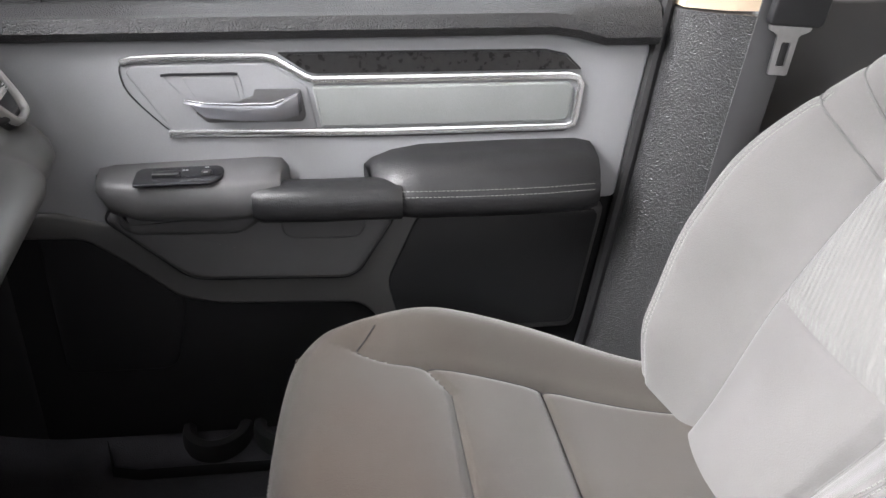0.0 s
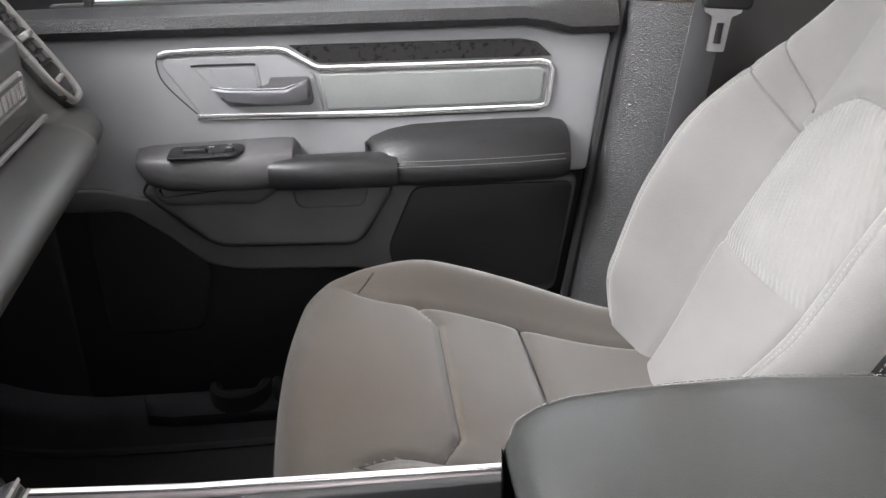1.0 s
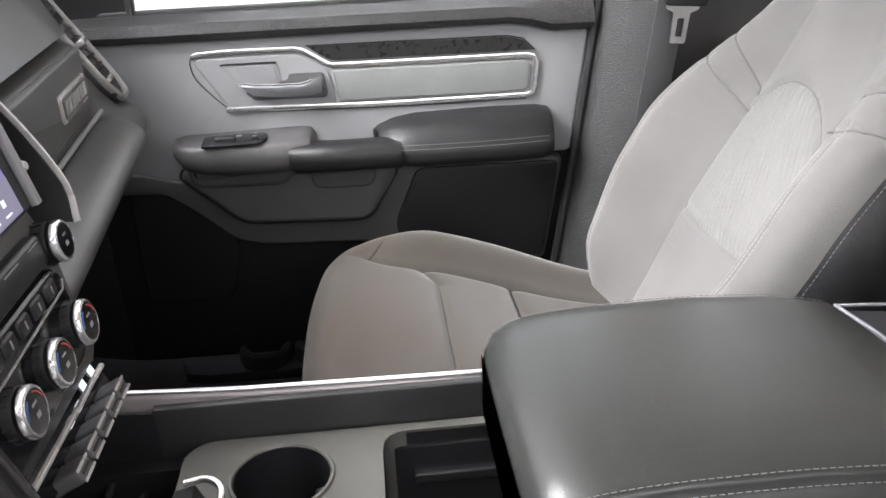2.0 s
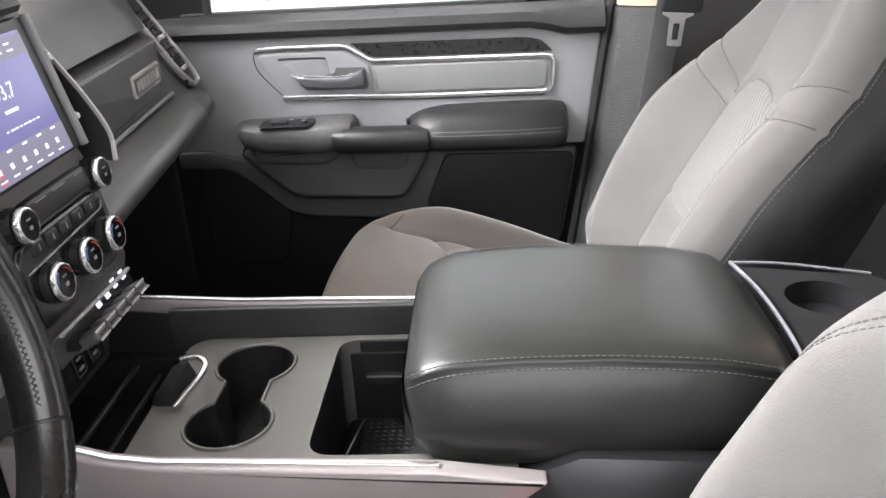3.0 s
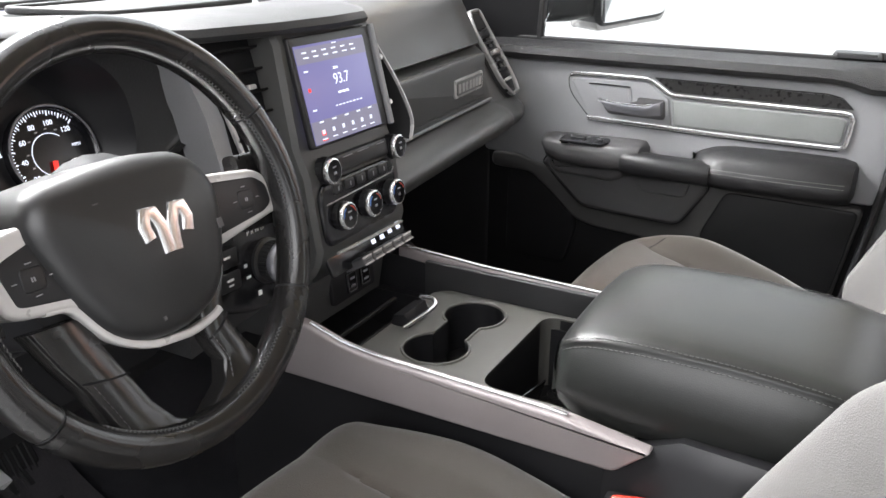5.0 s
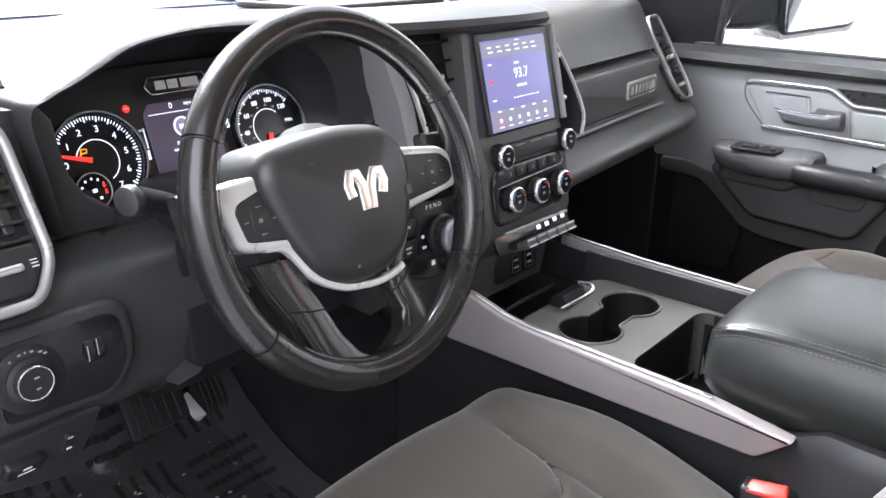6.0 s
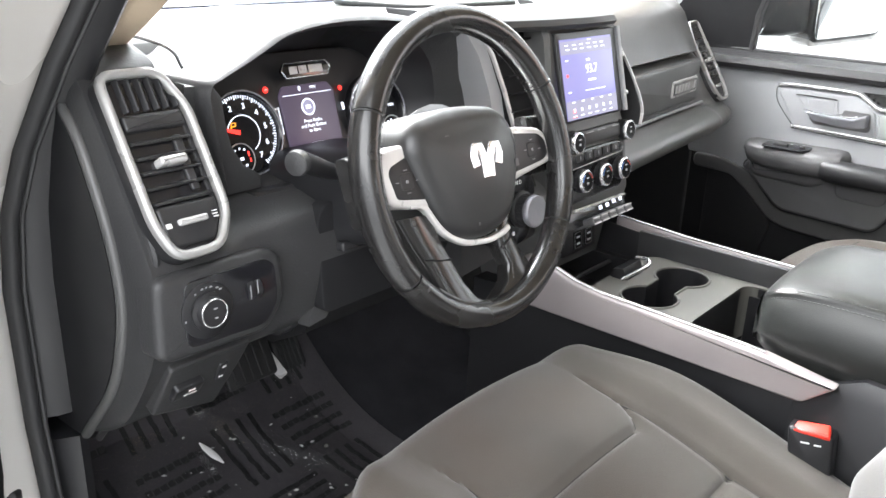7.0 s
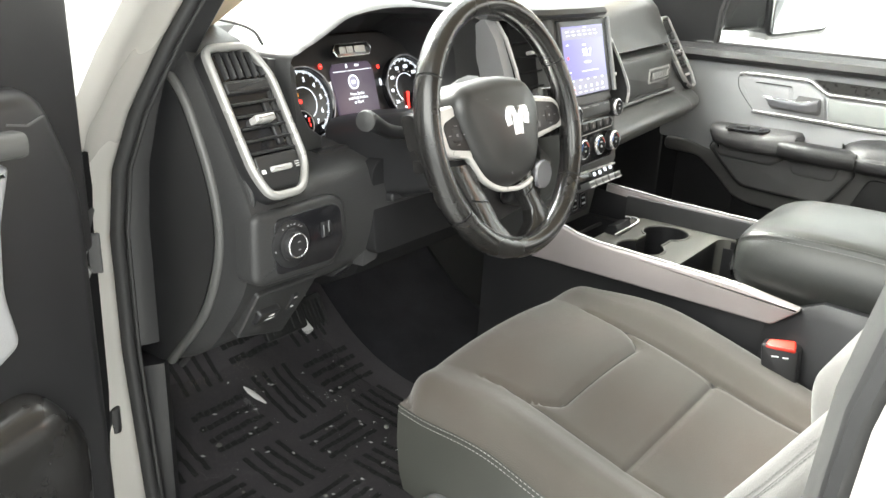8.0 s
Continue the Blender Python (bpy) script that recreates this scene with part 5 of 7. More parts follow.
part("edge_strip", sweep(curve_through([(-0.088, 0.092, 0.832), (-0.060, 0.106, 0.78), (-0.034, 0.116, 0.73), (-0.014, 0.114, 0.69), (-0.006, 0.098, 0.664)], 6), rect(0.003, 0.005, 0.001), up=(1, 0, 0)), SATIN, cs, "curved silver edge")
part("edge_wall", loft([[(a[0] - 0.002, a[1] + 0.002, a[2]), (a[0] - 0.07, a[1] + 0.012, a[2]), (a[0] - 0.07, a[1] + 0.008, a[2]), (a[0] - 0.002, a[1] - 0.002, a[2])] for a in ((-0.088, 0.092, 0.832), (-0.060, 0.106, 0.78), (-0.034, 0.116, 0.73), (-0.014, 0.114, 0.69), (-0.006, 0.100, 0.664))]), DASH, cs)
# touch screen
SF = facing_rear((-0.0445, -0.0175, 0.748), 13.5)
scr = part("touch_screen", plate(rect(0.166, 0.132, 0.004, 0.0025, 0.004), 0.007, SF, 0.003), BLACK, cs, "black-framed lit touch screen")
part("screen_edge", sweep([SF @ Vector((0.091, y, 0.008)) for y in (0.070, -0.062)], rect(0.009, 0.006, 0.002), up=(1, 0, 0)), DOORGREY, scr, "grey side strip")
for y in (0.026, -0.034):
    part("side_button", turned([(0.0042, 0), (0.0042, 0.006), (0.003, 0.008), (0.0, 0.008)], move(SF, 0.0965, y, 0.004), 14), SATIN, scr, "small bright button")
part("picture", plate(rect(0.143, 0.117, 0, -0.003), 0.0078, SF, 0.0003), SCREEN, scr, "violet radio screen")
bars([(-0.003, 0.046, 0.143, 0.019), (-0.003, -0.0445, 0.143, 0.027)], move(SF, 0, 0, 0.0079), SCREEN_DIM, scr, "menu_band", 0.0003)
letters("93.7", 0.019, move(SF, 0.004, 0.012, 0.0080), LIT_WHITE, scr, "lettering", 0.0002)
bars([(-0.004, 0.026, 0.010, 0.003), (0.002, -0.004, 0.022, 0.003)] + [(-0.018 + i * 0.0075, -0.019, 0.0055 if i % 3 else 0.0035, 0.0016) for i in range(8)] + [(-0.062, 0.028, 0.008, 0.002), (-0.062, -0.018, 0.008, 0.002)] + [(-0.058 + i * 0.0195, 0.0495, 0.009, 0.0018) for i in range(6)] + [(-0.056 + i * 0.0195, 0.0435, 0.010, 0.0018) for i in range(6)] + [(0.004, 0.0555, 0.010, 0.0012)]
     + [(-0.055 + i * 0.026, -0.033, 0.008, 0.002) for i in range(5)] + [(-0.055 + i * 0.0205, -0.045, 0.005, 0.005) for i in range(6)] + [(-0.055 + i * 0.0205, -0.0535, 0.010, 0.0014) for i in range(6)], move(SF, 0, 0, 0.0083), LIT_WHITE, scr, "screen_marks", 0.0002)
bars([(-0.055, -0.046, 0.007, 0.006), (-0.063, 0.006, 0.005, 0.004), (-0.055, -0.0545, 0.011, 0.0015)], move(SF, 0, 0, 0.0082), LIT_RED, scr, "red_marks", 0.0002)
# brow over the screen
part("brow", loft([[(x - 0.14, y, 0.812), (x - 0.03, y, 0.818), (x - 0.004, y, 0.822), (x, y, 0.828), (x - 0.006, y, 0.836), (x - 0.04, y, 0.843), (x - 0.16, y, 0.842)] for x, y in ((-0.10, -0.235), (-0.075, -0.215), (-0.050, -0.12), (-0.040, -0.02), (-0.046, 0.06), (-0.075, 0.098), (-0.12, 0.115))]), DASH, dash, "soft brow over the screen")
# dash-top tray
TF = pose(-0.33, -0.02, 0.838)
tr = part("top_tray", sweep([TF @ Vector((x, y, 0)) for x, y in rounded([(-0.10, -0.17), (0.07, -0.13), (0.07, 0.11), (-0.10, 0.15)], 0.03)], rect(0.012, 0.010, 0.004), True), DASH, dash, "open tray on the dash top")
part("tray_floor", plate(rounded([(-0.10, -0.17), (0.07, -0.13), (0.07, 0.11), (-0.10, 0.15)], 0.03), 0.001, TF, 0.0005, back=-0.002), BLACK, tr)
part("tray_speaker", plate(rounded([(-0.17, -0.16), (-0.115, -0.16), (-0.115, 0.14), (-0.17, 0.14)], 0.02), 0.008, TF, 0.004), DASH, tr, "speaker cover")


def rotary(p, r, h, name, lean=8.0):
    m = facing_rear(p, lean)
    k = part(name, turned([(r * 0.98, 0), (r, h * 0.45), (r * 0.98, h * 0.55), (r * 0.97, h * 0.6)], m), BLACK, cs, "black knob with bright ring")
    part("knob_ring", turned([(r * 0.96, h * 0.72), (r * 1.0, h * 0.76), (r * 0.99, h * 0.88), (r * 0.95, h * 0.97), (r * 0.89, h), (r * 0.85, h)], m, 40), CHROME, k, "bright chrome ring")
    part("knob_cap", turned([(r * 0.86, h * 0.9), (r * 0.85, h * 1.003), (0.0, h * 1.02)], m, 24), GLOSS, k)
    part("cap_ring", turned([(r * 0.87, h * 0.98), (r * 0.87, h * 1.015), (r * 0.82, h * 1.02), (r * 0.82, h * 0.98)], m, 32), CHROME, k, "thin bright ring")
    if "climate" in name:
        for mt, a0 in ((MARK_RED, 15), (MARK_BLUE, 120)):
            part("colour_arc", sweep([m @ Vector((r * 0.70 * math.cos(radians(a0 + q * 6)), r * 0.70 * math.sin(radians(a0 + q * 6)), h * 1.02)) for q in range(11)], rect(0.0012, 0.0004), up=m.to_3x3() @ Vector((0, 0, 1))), mt, k)
    bars([(0, r * 0.3, r * 0.4, r * 0.1), (0, -r * 0.15, r * 0.3, r * 0.2)], move(m, 0, 0, h * 1.02), DOORGREY, k, "knob_marks", 0.0003)
    for i in range(14):
        a = 2 * math.pi * i / 14
        part("rib", block((0.0022, 0.0014, h * 0.42), m @ Matrix.Rotation(a, 4, "Z") @ Matrix.Translation((r * 0.995, 0, 0.001)), 0.0004), BLACK, k)
    return k


rotary((-0.030, -0.077, 0.658), 0.0165, 0.021, "volume_knob")
rotary((-0.030, 0.075, 0.656), 0.0165, 0.021, "tuning_knob")
part("button_strip", block((0.118, 0.024, 0.010), facing_rear((-0.028, -0.001, 0.660), 12), 0.004), BLACK, cs, "black button row")
bars([(-0.035, 0.008, 0.020, 0.001), (0.0, 0.008, 0.024, 0.001), (0.040, 0.008, 0.018, 0.001)], facing_rear((-0.0170, -0.001, 0.662), 12), DOORGREY, cs, "button_marks")
KF = facing_rear((-0.0165, -0.008, 0.606), 8)
kp = part("climate_panel", plate(rounded([(-0.092, -0.040), (0.064, -0.036), (0.074, -0.020), (0.074, 0.030), (0.064, 0.040), (-0.082, 0.040), (-0.094, 0.024)], 0.016), 0.006, KF, 0.004), GLOSS, cs, "black climate control panel")
part("panel_edge", sweep([KF @ Vector((x, y, 0.006)) for x, y in ((-0.084, 0.014), (0.066, 0.020), (0.071, 0.026))], rect(0.0015, 0.0015), up=(1, 0, 0)), SATIN, kp)
for i in range(5):
    part("toggle", block((0.019, 0.013, 0.005), move(KF, -0.058 + i * 0.026, 0.029, 0.003), 0.002), BLACK, kp)
    bars([(0, 0, 0.0016, 0.006)], move(KF, -0.058 + i * 0.026, 0.029, 0.0081), DOORGREY, kp, "toggle_mark")
rotary((-0.013, -0.068, 0.601), 0.0178, 0.018, "climate_knob")
rotary((-0.013, -0.010, 0.601), 0.0178, 0.018, "climate_knob")
rotary((-0.013, 0.047, 0.601), 0.0178, 0.018, "climate_knob")
part("silver_bar", sweep([(0.000, -0.090, 0.560), (0.000, 0.060, 0.557)], rect(0.0035, 0.004, 0.001), up=(1, 0, 0)), SATIN, cs, "silver line under the knobs")
EF = facing_rear((-0.013, -0.008, 0.540), 24)
ep = part("lit_panel", plate(rect(0.176, 0.030, 0.004), 0.004, EF, 0.001), GLOSS, cs, "black panel with lit symbols")
bars([(0.012 + i * 0.021, 0.004 + (0.003 if i > 1 else -0.002), 0.009, 0.006 if i < 2 else 0.012) for i in range(4)], move(EF, 0, 0, 0.0042), LIT_WHITE, ep, "lit_symbols")
for i in range(5):
    tg = part("switch_key", block((0.021, 0.012, 0.034), facing_rear((-0.016, -0.044 + i * 0.0245, 0.523), 28), 0.003), DOORDARK, cs, "dark flip switch with silver edges")
    for dd in (-0.0045, 0.0045):
        bars([(0, dd, 0.0205, 0.0022)], move(facing_rear((-0.016, -0.044 + i * 0.0245, 0.523), 28), 0, 0, 0.0340), SATIN, tg, "silver_edge", 0.0006)
    bars([(0, 0, 0.014, 0.002)], move(facing_rear((-0.016, -0.044 + i * 0.0245, 0.523), 28), 0, 0, 0.0342), BLACK, tg, "switch_line")
UF = facing_rear((-0.047, 0.010, 0.482), 6)
up_ = part("port_panel", plate(rect(0.10, 0.044, 0.005, -0.01), 0.006, UF, 0.002), BLACK, cs, "black socket panel")
for dx in (-0.016, 0.016):
    sk = part("port_cover", plate(rect(0.024, 0.030, 0.004, dx), 0.008, UF, 0.001), GLOSS, up_)
    part("port_frame", sweep([UF @ Vector((x, y, 0.008)) for x, y in rect(0.019, 0.026, 0.003, dx)], circle(0.0006, n=5), True), DOORDARK, sk)
    bars([(dx, 0.005, 0.010, 0.003), (dx, -0.006, 0.010, 0.003)], move(UF, 0, 0, 0.0082), DOORGREY, sk, "port_marks")

# ---------------------------------------------------------------- steering wheel
wheel = thing("steering_wheel", "worn black leather steering wheel with silver spokes", "steering wheel")
WF = facing_rear((0.088, -0.449, 0.711), 17)
R = 0.1575
HF_ = move(WF, 0, 0, -0.026)


def rim_arc(a0, a1, r=0.0152, n=30):
    pts = [(R * math.cos(radians(a0 + (a1 - a0) * i / n)), R * math.sin(radians(a0 + (a1 - a0) * i / n)), 0) for i in range(n + 1)]
    prof = [(r * 0.92 * math.cos(b), r * 1.12 * math.sin(b)) for b in [2 * math.pi * i / 16 for i in range(16)]]
    return sweep(pts, prof, up=(0, 0, 1), m=WF)


part("rim_left", rim_arc(152, 214), WHEEL, wheel, "black leather rim grip")
part("rim_right", rim_arc(-34, 28), WHEEL, wheel, "black leather rim grip")
part("rim_top", rim_arc(29, 151, 0.0154, 48), WHEEL, wheel, "smooth worn upper rim")
part("rim_bottom", rim_arc(215, 325, 0.0156, 44), WHEEL, wheel, "smooth worn lower rim")
for a in (28.5, 151.5, 214.5, -34.5):
    part("rim_seam", rim_arc(a - 0.25, a + 0.25, 0.0147, 2), BLACK, wheel)
for a0, a1 in ((-30, 62), (130, 200), (228, 262), (280, 310)):
    vs, fs = [], []
    for i in range(int((a1 - a0) / 1.5)):
        a = radians(a0 + i * 1.5)
        d, s = Vector((math.cos(a), math.sin(a), 0)), Vector((-math.sin(a), math.cos(a), 0))
        for sg in (-1, 1):
            k = len(vs)
            c = d * (R - 0.0128) + Vector((0, 0, 0.0095)) + s * (0.0012 * sg)
            u = (d * 0.5 + Vector((0, 0, 0.6)) + s * 0.7 * sg).normalized()
            w = s * 0.0004
            vs += [c - u * 0.0021 - w, c - u * 0.0021 + w, c + u * 0.0021 + w, c + u * 0.0021 - w, c + d * -0.0008 + Vector((0, 0, 0.0008))]
            fs += [(k, k + 1, k + 4), (k + 1, k + 2, k + 4), (k + 2, k + 3, k + 4), (k + 3, k, k + 4)]
    st = part("lacing", mesh_of(vs, fs, WF), DASH_MID, wheel, "grey laced seam")
    st["kind"] = "stuff"
# airbag pad
PADO = rounded([(-0.052, -0.066), (0.0, -0.080), (0.052, -0.066), (0.076, -0.016), (0.083, 0.028), (0.060, 0.060), (-0.004, 0.069), (-0.084, 0.063), (-0.100, 0.036), (-0.082, -0.016)], 0.034, 6)
pad = part("airbag_pad", plate(PADO, 0.035, HF_, 0.023, dome=0.008, back=-0.04, steps=8), PADSKIN, wheel, "black grained airbag pad")
EM_ = HF_ @ Matrix.Translation((0.004, 0.006, 0)) @ Matrix.Rotation(radians(-4), 4, "Z") @ Matrix.Diagonal((0.88, 0.88, 1, 1))
emb = part("emblem_field", plate(rounded([(-0.030, 0.016), (-0.020, 0.026), (0.020, 0.026), (0.030, 0.016), (0.022, -0.018), (0.0, -0.030), (-0.022, -0.018)], 0.006), 0.0395, EM_, 0.002), GLOSS, pad)
for s in (-1, 1):
    part("emblem_shape", sweep([EM_ @ Vector((x * s, y, 0.041)) for x, y in ((0.004, -0.020), (0.006, 0.004), (0.012, 0.017), (0.020, 0.017), (0.024, 0.006), (0.021, -0.006))], rect(0.0115, 0.006, 0.002), up=EM_.to_3x3() @ Vector((0, 0, 1))), CHROME, emb, "plain chrome emblem shape")
bars([(-0.045, 0.038, 0.005, 0.004), (0.062, -0.006, 0.006, 0.008), (0.012, -0.032, 0.022, 0.002), (-0.020, -0.058, 0.003, 0.003)], move(HF_, 0, 0, 0.0355), DOORDARK, pad, "pad_marks", 0.0008)
part("hub", turned([(0.060, -0.07), (0.075, -0.02), (0.06, 0.0)], HF_, 24), BLACK, wheel, "black hub")
SPOKES = {
    1: ([(0.052, 0.040), (0.064, 0.036), (0.135, 0.0255), (0.150, 0.014), (0.156, -0.013), (0.148, -0.018), (0.078, -0.027), (0.052, -0.031)],
        [(0.052, 0.030), (0.070, 0.027), (0.130, 0.0185), (0.142, 0.009), (0.143, -0.008), (0.132, -0.0135), (0.076, -0.0185), (0.052, -0.021)], (0.112, 0.002)),
    -1: ([(-0.055, 0.043), (-0.084, 0.041), (-0.136, 0.038), (-0.140, 0.030), (-0.132, 0.012), (-0.126, -0.014), (-0.116, -0.020), (-0.076, -0.027), (-0.055, -0.036)],
         [(-0.055, 0.033), (-0.084, 0.0305), (-0.117, 0.0215), (-0.1215, 0.015), (-0.116, -0.0105), (-0.110, -0.0125), (-0.074, -0.0190), (-0.055, -0.022)], (-0.100, 0.004))}
LEGS = {
    -1: (((-0.064, -0.036), (-0.112, -0.032), -0.016), ((-0.060, -0.064), (-0.100, -0.064), -0.013), ((-0.051, -0.088), (-0.090, -0.085), -0.011), ((-0.041, -0.116), (-0.083, -0.108), -0.008), ((-0.028, -0.137), (-0.080, -0.128), -0.004), ((-0.004, -0.150), (-0.072, -0.144), 0.0)),
    1: (((0.040, -0.050), (0.076, -0.044), -0.016), ((0.030, -0.074), (0.060, -0.068), -0.013), ((0.030, -0.096), (0.057, -0.089), -0.011), ((0.036, -0.117), (0.066, -0.112), -0.008), ((0.026, -0.133), (0.080, -0.133), -0.004), ((-0.006, -0.148), (0.088, -0.138), 0.0))}
FACE_UP = WF.to_3x3() @ Vector((0, 0, 1))
for s in (-1, 1):
    O, I, (cx, cy) = SPOKES[s]
    sp = part("spoke", plate(rounded(O, 0.009), 0.020, HF_, 0.005, back=-0.012), SPOKE, wheel, "satin silver spoke bezel")
    part("switch_field", plate(rounded(I, 0.005), 0.0212, HF_, 0.001), BLACK, sp, "black switch field")
    part("switch_rocker", plate(rounded([(cx - 0.009, cy - 0.008), (cx + 0.009, cy - 0.009), (cx + 0.010, cy + 0.008), (cx - 0.008, cy + 0.009)], 0.004), 0.0222, HF_, 0.001), BLACK, sp)
    bars([(cx - 0.0010, cy, 0.0009, 0.0032), (cx + 0.0010, cy, 0.0009, 0.0032), (cx, cy + 0.0115, 0.005, 0.0008), (cx + 0.014, cy - 0.001, 0.004, 0.0008), (cx - 0.014, cy + 0.001, 0.004, 0.0008), (cx, cy - 0.0115, 0.005, 0.0008)], move(HF_, 0, 0, 0.0224), DOORGREY, sp, "switch_marks")
    part("rim_bridge", sweep([WF @ Vector((x * s, y, -0.026)) for x, y in ((0.126, 0.006), (0.158, 0.004))], rect(0.070, 0.018, 0.006), up=FACE_UP), WHEEL, wheel, "leather spoke root")
    rings = []
    for (xi, yi), (xo, yo), off in LEGS[s]:
        a, b = Vector((xi, yi, off)), Vector((xo, yo, off))
        rings.append([WF @ (a.lerp(b, u) + Vector((0, 0, v))) for u, v in ((0.0, -0.016), (1.0, -0.016), (1.0, -0.003), (0.97, 0.0), (0.90, 0.002), (0.5, 0.003), (0.10, 0.002), (0.03, 0.0), (0.0, -0.003))])
    part("leg", loft(rings, smooth=45), WHEEL, wheel, "black lower spoke")
    a, b, oa = LEGS[s][2]
    part("leg_seam", sweep([WF @ Vector((a[0], a[1], oa + 0.001)), WF @ Vector(((a[0] + b[0]) / 2, (a[1] + b[1]) / 2 + 0.002, oa + 0.0032)), WF @ Vector((b[0], b[1] + 0.006, oa + 0.001))], rect(0.0016, 0.001), up=FACE_UP), MATTE, wheel)
    u = 0.80 if s < 0 else 0.14
    stitches([WF @ (Vector((p[0], p[1], off)).lerp(Vector((q[0], q[1], off)), u) + Vector((0, 0, 0.0022))) for p, q, off in LEGS[s][2:5]], wheel, up=FACE_UP, r=0.0004, length=0.0028, step=0.0048, mat=DOORDARK)
part("chin_trim", sweep([HF_ @ Vector((x, y, 0.014)) for x, y in [(p.x, p.y) for p in curve_through([(-0.098, -0.0205, 0), (-0.077, -0.027, 0), (-0.056, -0.057, 0), (-0.028, -0.075, 0), (0.0, -0.081, 0), (0.020, -0.0825, 0), (0.040, -0.0795, 0), (0.050, -0.076, 0)], 6)]], rect(0.0068, 0.010, 0.0025), up=HF_.to_3x3() @ Vector((0, 0, 1))), SPOKE, wheel, "satin silver chin trim")

col = thing("steering_column", "black steering column with stalk", "steering column")
part("shroud", loft([[WF @ Vector((w * x, h * y - 0.012, z)) for x, y in rounded([(-1, -1), (1, -1), (1, 1), (-1, 1)], 0.5)] for w, h, z in ((0.055, 0.052, -0.055), (0.062, 0.058, -0.09), (0.062, 0.058, -0.16), (0.075, 0.07, -0.26))]), BLACK, col, "black column shroud")
part("lower_cover", loft([[(x, YC + w * s, z) for s, z in ((-1, z1), (1, z1), (0.8, z0), (-0.8, z0))] for x, w, z0, z1 in ((-0.10, 0.10, 0.50, 0.62), (-0.13, 0.13, 0.47, 0.66), (-0.24, 0.15, 0.46, 0.66))]), BLACK, col)
stalk = part("stalk", sweep(curve_through([(-0.035, -0.50, 0.690), (-0.030, -0.545, 0.700), (-0.020, -0.58, 0.715), (-0.010, -0.606, 0.726)], 5), circle(0.011, n=14), scales=[0.75 + 0.3 * i / 15 for i in range(16)]), BLACK, col, "black control stalk")
part("stalk_tip", turned([(0.0125, 0), (0.0135, 0.005), (0.0125, 0.010), (0.008, 0.012), (0, 0.0125)], frame_at((-0.010, -0.606, 0.726), (0.6, 0.5, 0), (0, 0, 1)) @ pose(0, 0, 0, 0, -20)), DASH, stalk, "dark grey stalk tip")
part("tilt_lever", loft([[(x + a, y, z) for a, y, z in ((0, y0, z0), (0.016, y0 + 0.004, z0), (0.016, y0 + w, z0 + 0.004), (0, y0 + w, z0))] for x, y0, z0, w in ((-0.110, -0.522, 0.580, 0.010), (-0.106, -0.522, 0.550, 0.012), (-0.100, -0.530, 0.530, 0.024), (-0.090, -0.550, 0.512, 0.038), (-0.084, -0.556, 0.504, 0.030))]), DASH, col, "charcoal release lever")
part("shaft", tube([(-0.20, YC, 0.50), (-0.45, YC, 0.30)], 0.022), BLACK, col)

# ---------------------------------------------------------------- centre console
con = thing("centre_console", "dark centre console with silver-edged sides", "console")


def side_panel(y, s, name):
    o = [(-0.030, 0.505), (0.013, 0.500), (0.060, 0.486), (0.10, 0.481), (0.335, 0.474), (0.425, 0.461), (0.388, 0.428), (0.10, 0.428), (-0.03, 0.428)]
    if s > 0:
        o = [(-0.030, 0.503), (0.013, 0.500), (0.10, 0.495), (0.345, 0.490), (0.43, 0.474), (0.40, 0.436), (-0.03, 0.436)]
    m = frame_at((0, y, 0), (1, 0, 0), (0, 0, 1))
    w = 0.016 if s < 0 else 0.008
    me = plate(rounded(o, 0.006), w / 2, m, 0.004, back=-w / 2)
    ob = part(name, me, TRIM, con, "warm silver side trim")
    edge = o[:5] if s < 0 else o[:4]
    part("bright_edge", sweep([(x, y, z + 0.0015) for x, z in edge[s < 0:]], rect(0.0055, 0.003, 0.001), up=(0, 0, 1)), CHROME, ob, "bright top edge")
    return ob


side_panel(-0.168, -1, "side_trim")
side_panel(0.102, 1, "side_trim")
part("inner_liner", plate([(-0.06, 0.39), (0.085, 0.39), (0.070, 0.455), (0.03, 0.487), (-0.06, 0.493)], 0.002, frame_at((0, 0.0915, 0), (1, 0, 0), (0, 0, 1)), 0.0008), BLACK, con)
part("base_left", loft([[(x, -0.170 + d, z0), (x, -0.158 + d, z1), (x, -0.120 + d, z1), (x, -0.120 + d, z0)] for x, z0, z1, d in ((-0.14, 0.10, 0.430, 0.01), (0.0, 0.08, 0.432, 0.01), (0.40, 0.08, 0.43, 0.0))]), BLACK, con, "black console flank")
part("base_right", loft([[(x, 0.072, z0), (x, 0.072, z1), (x, 0.098, z1), (x, 0.108, z0)] for x, z0, z1 in ((-0.14, 0.10, 0.44), (0.0, 0.08, 0.44), (0.42, 0.08, 0.44))]), BLACK, con, "black console flank")
part("rear_body", loft([[(x, y0, 0.08), (x, y0, z1 - 0.02), (x, y0 + 0.012, z1), (x, y1 - 0.012, z1), (x, y1, z1 - 0.02), (x, y1, 0.08)] for x, y0, y1, z1 in ((0.375, -0.164, 0.105, 0.428), (0.405, -0.170, 0.11, 0.452), (0.45, -0.176, 0.115, 0.476), (0.52, -0.178, 0.118, 0.474), (0.72, -0.178, 0.118, 0.462))], smooth=35), BLACK, con, "black console rear body")
part("deep_tray", loft([[(x, -0.12, z), (x, 0.072, z), (x, 0.072, z - 0.01), (x, -0.12, z - 0.01)] for x, z in ((-0.14, 0.40), (-0.05, 0.385), (0.07, 0.38))]), BLACK, con, "black front tray")
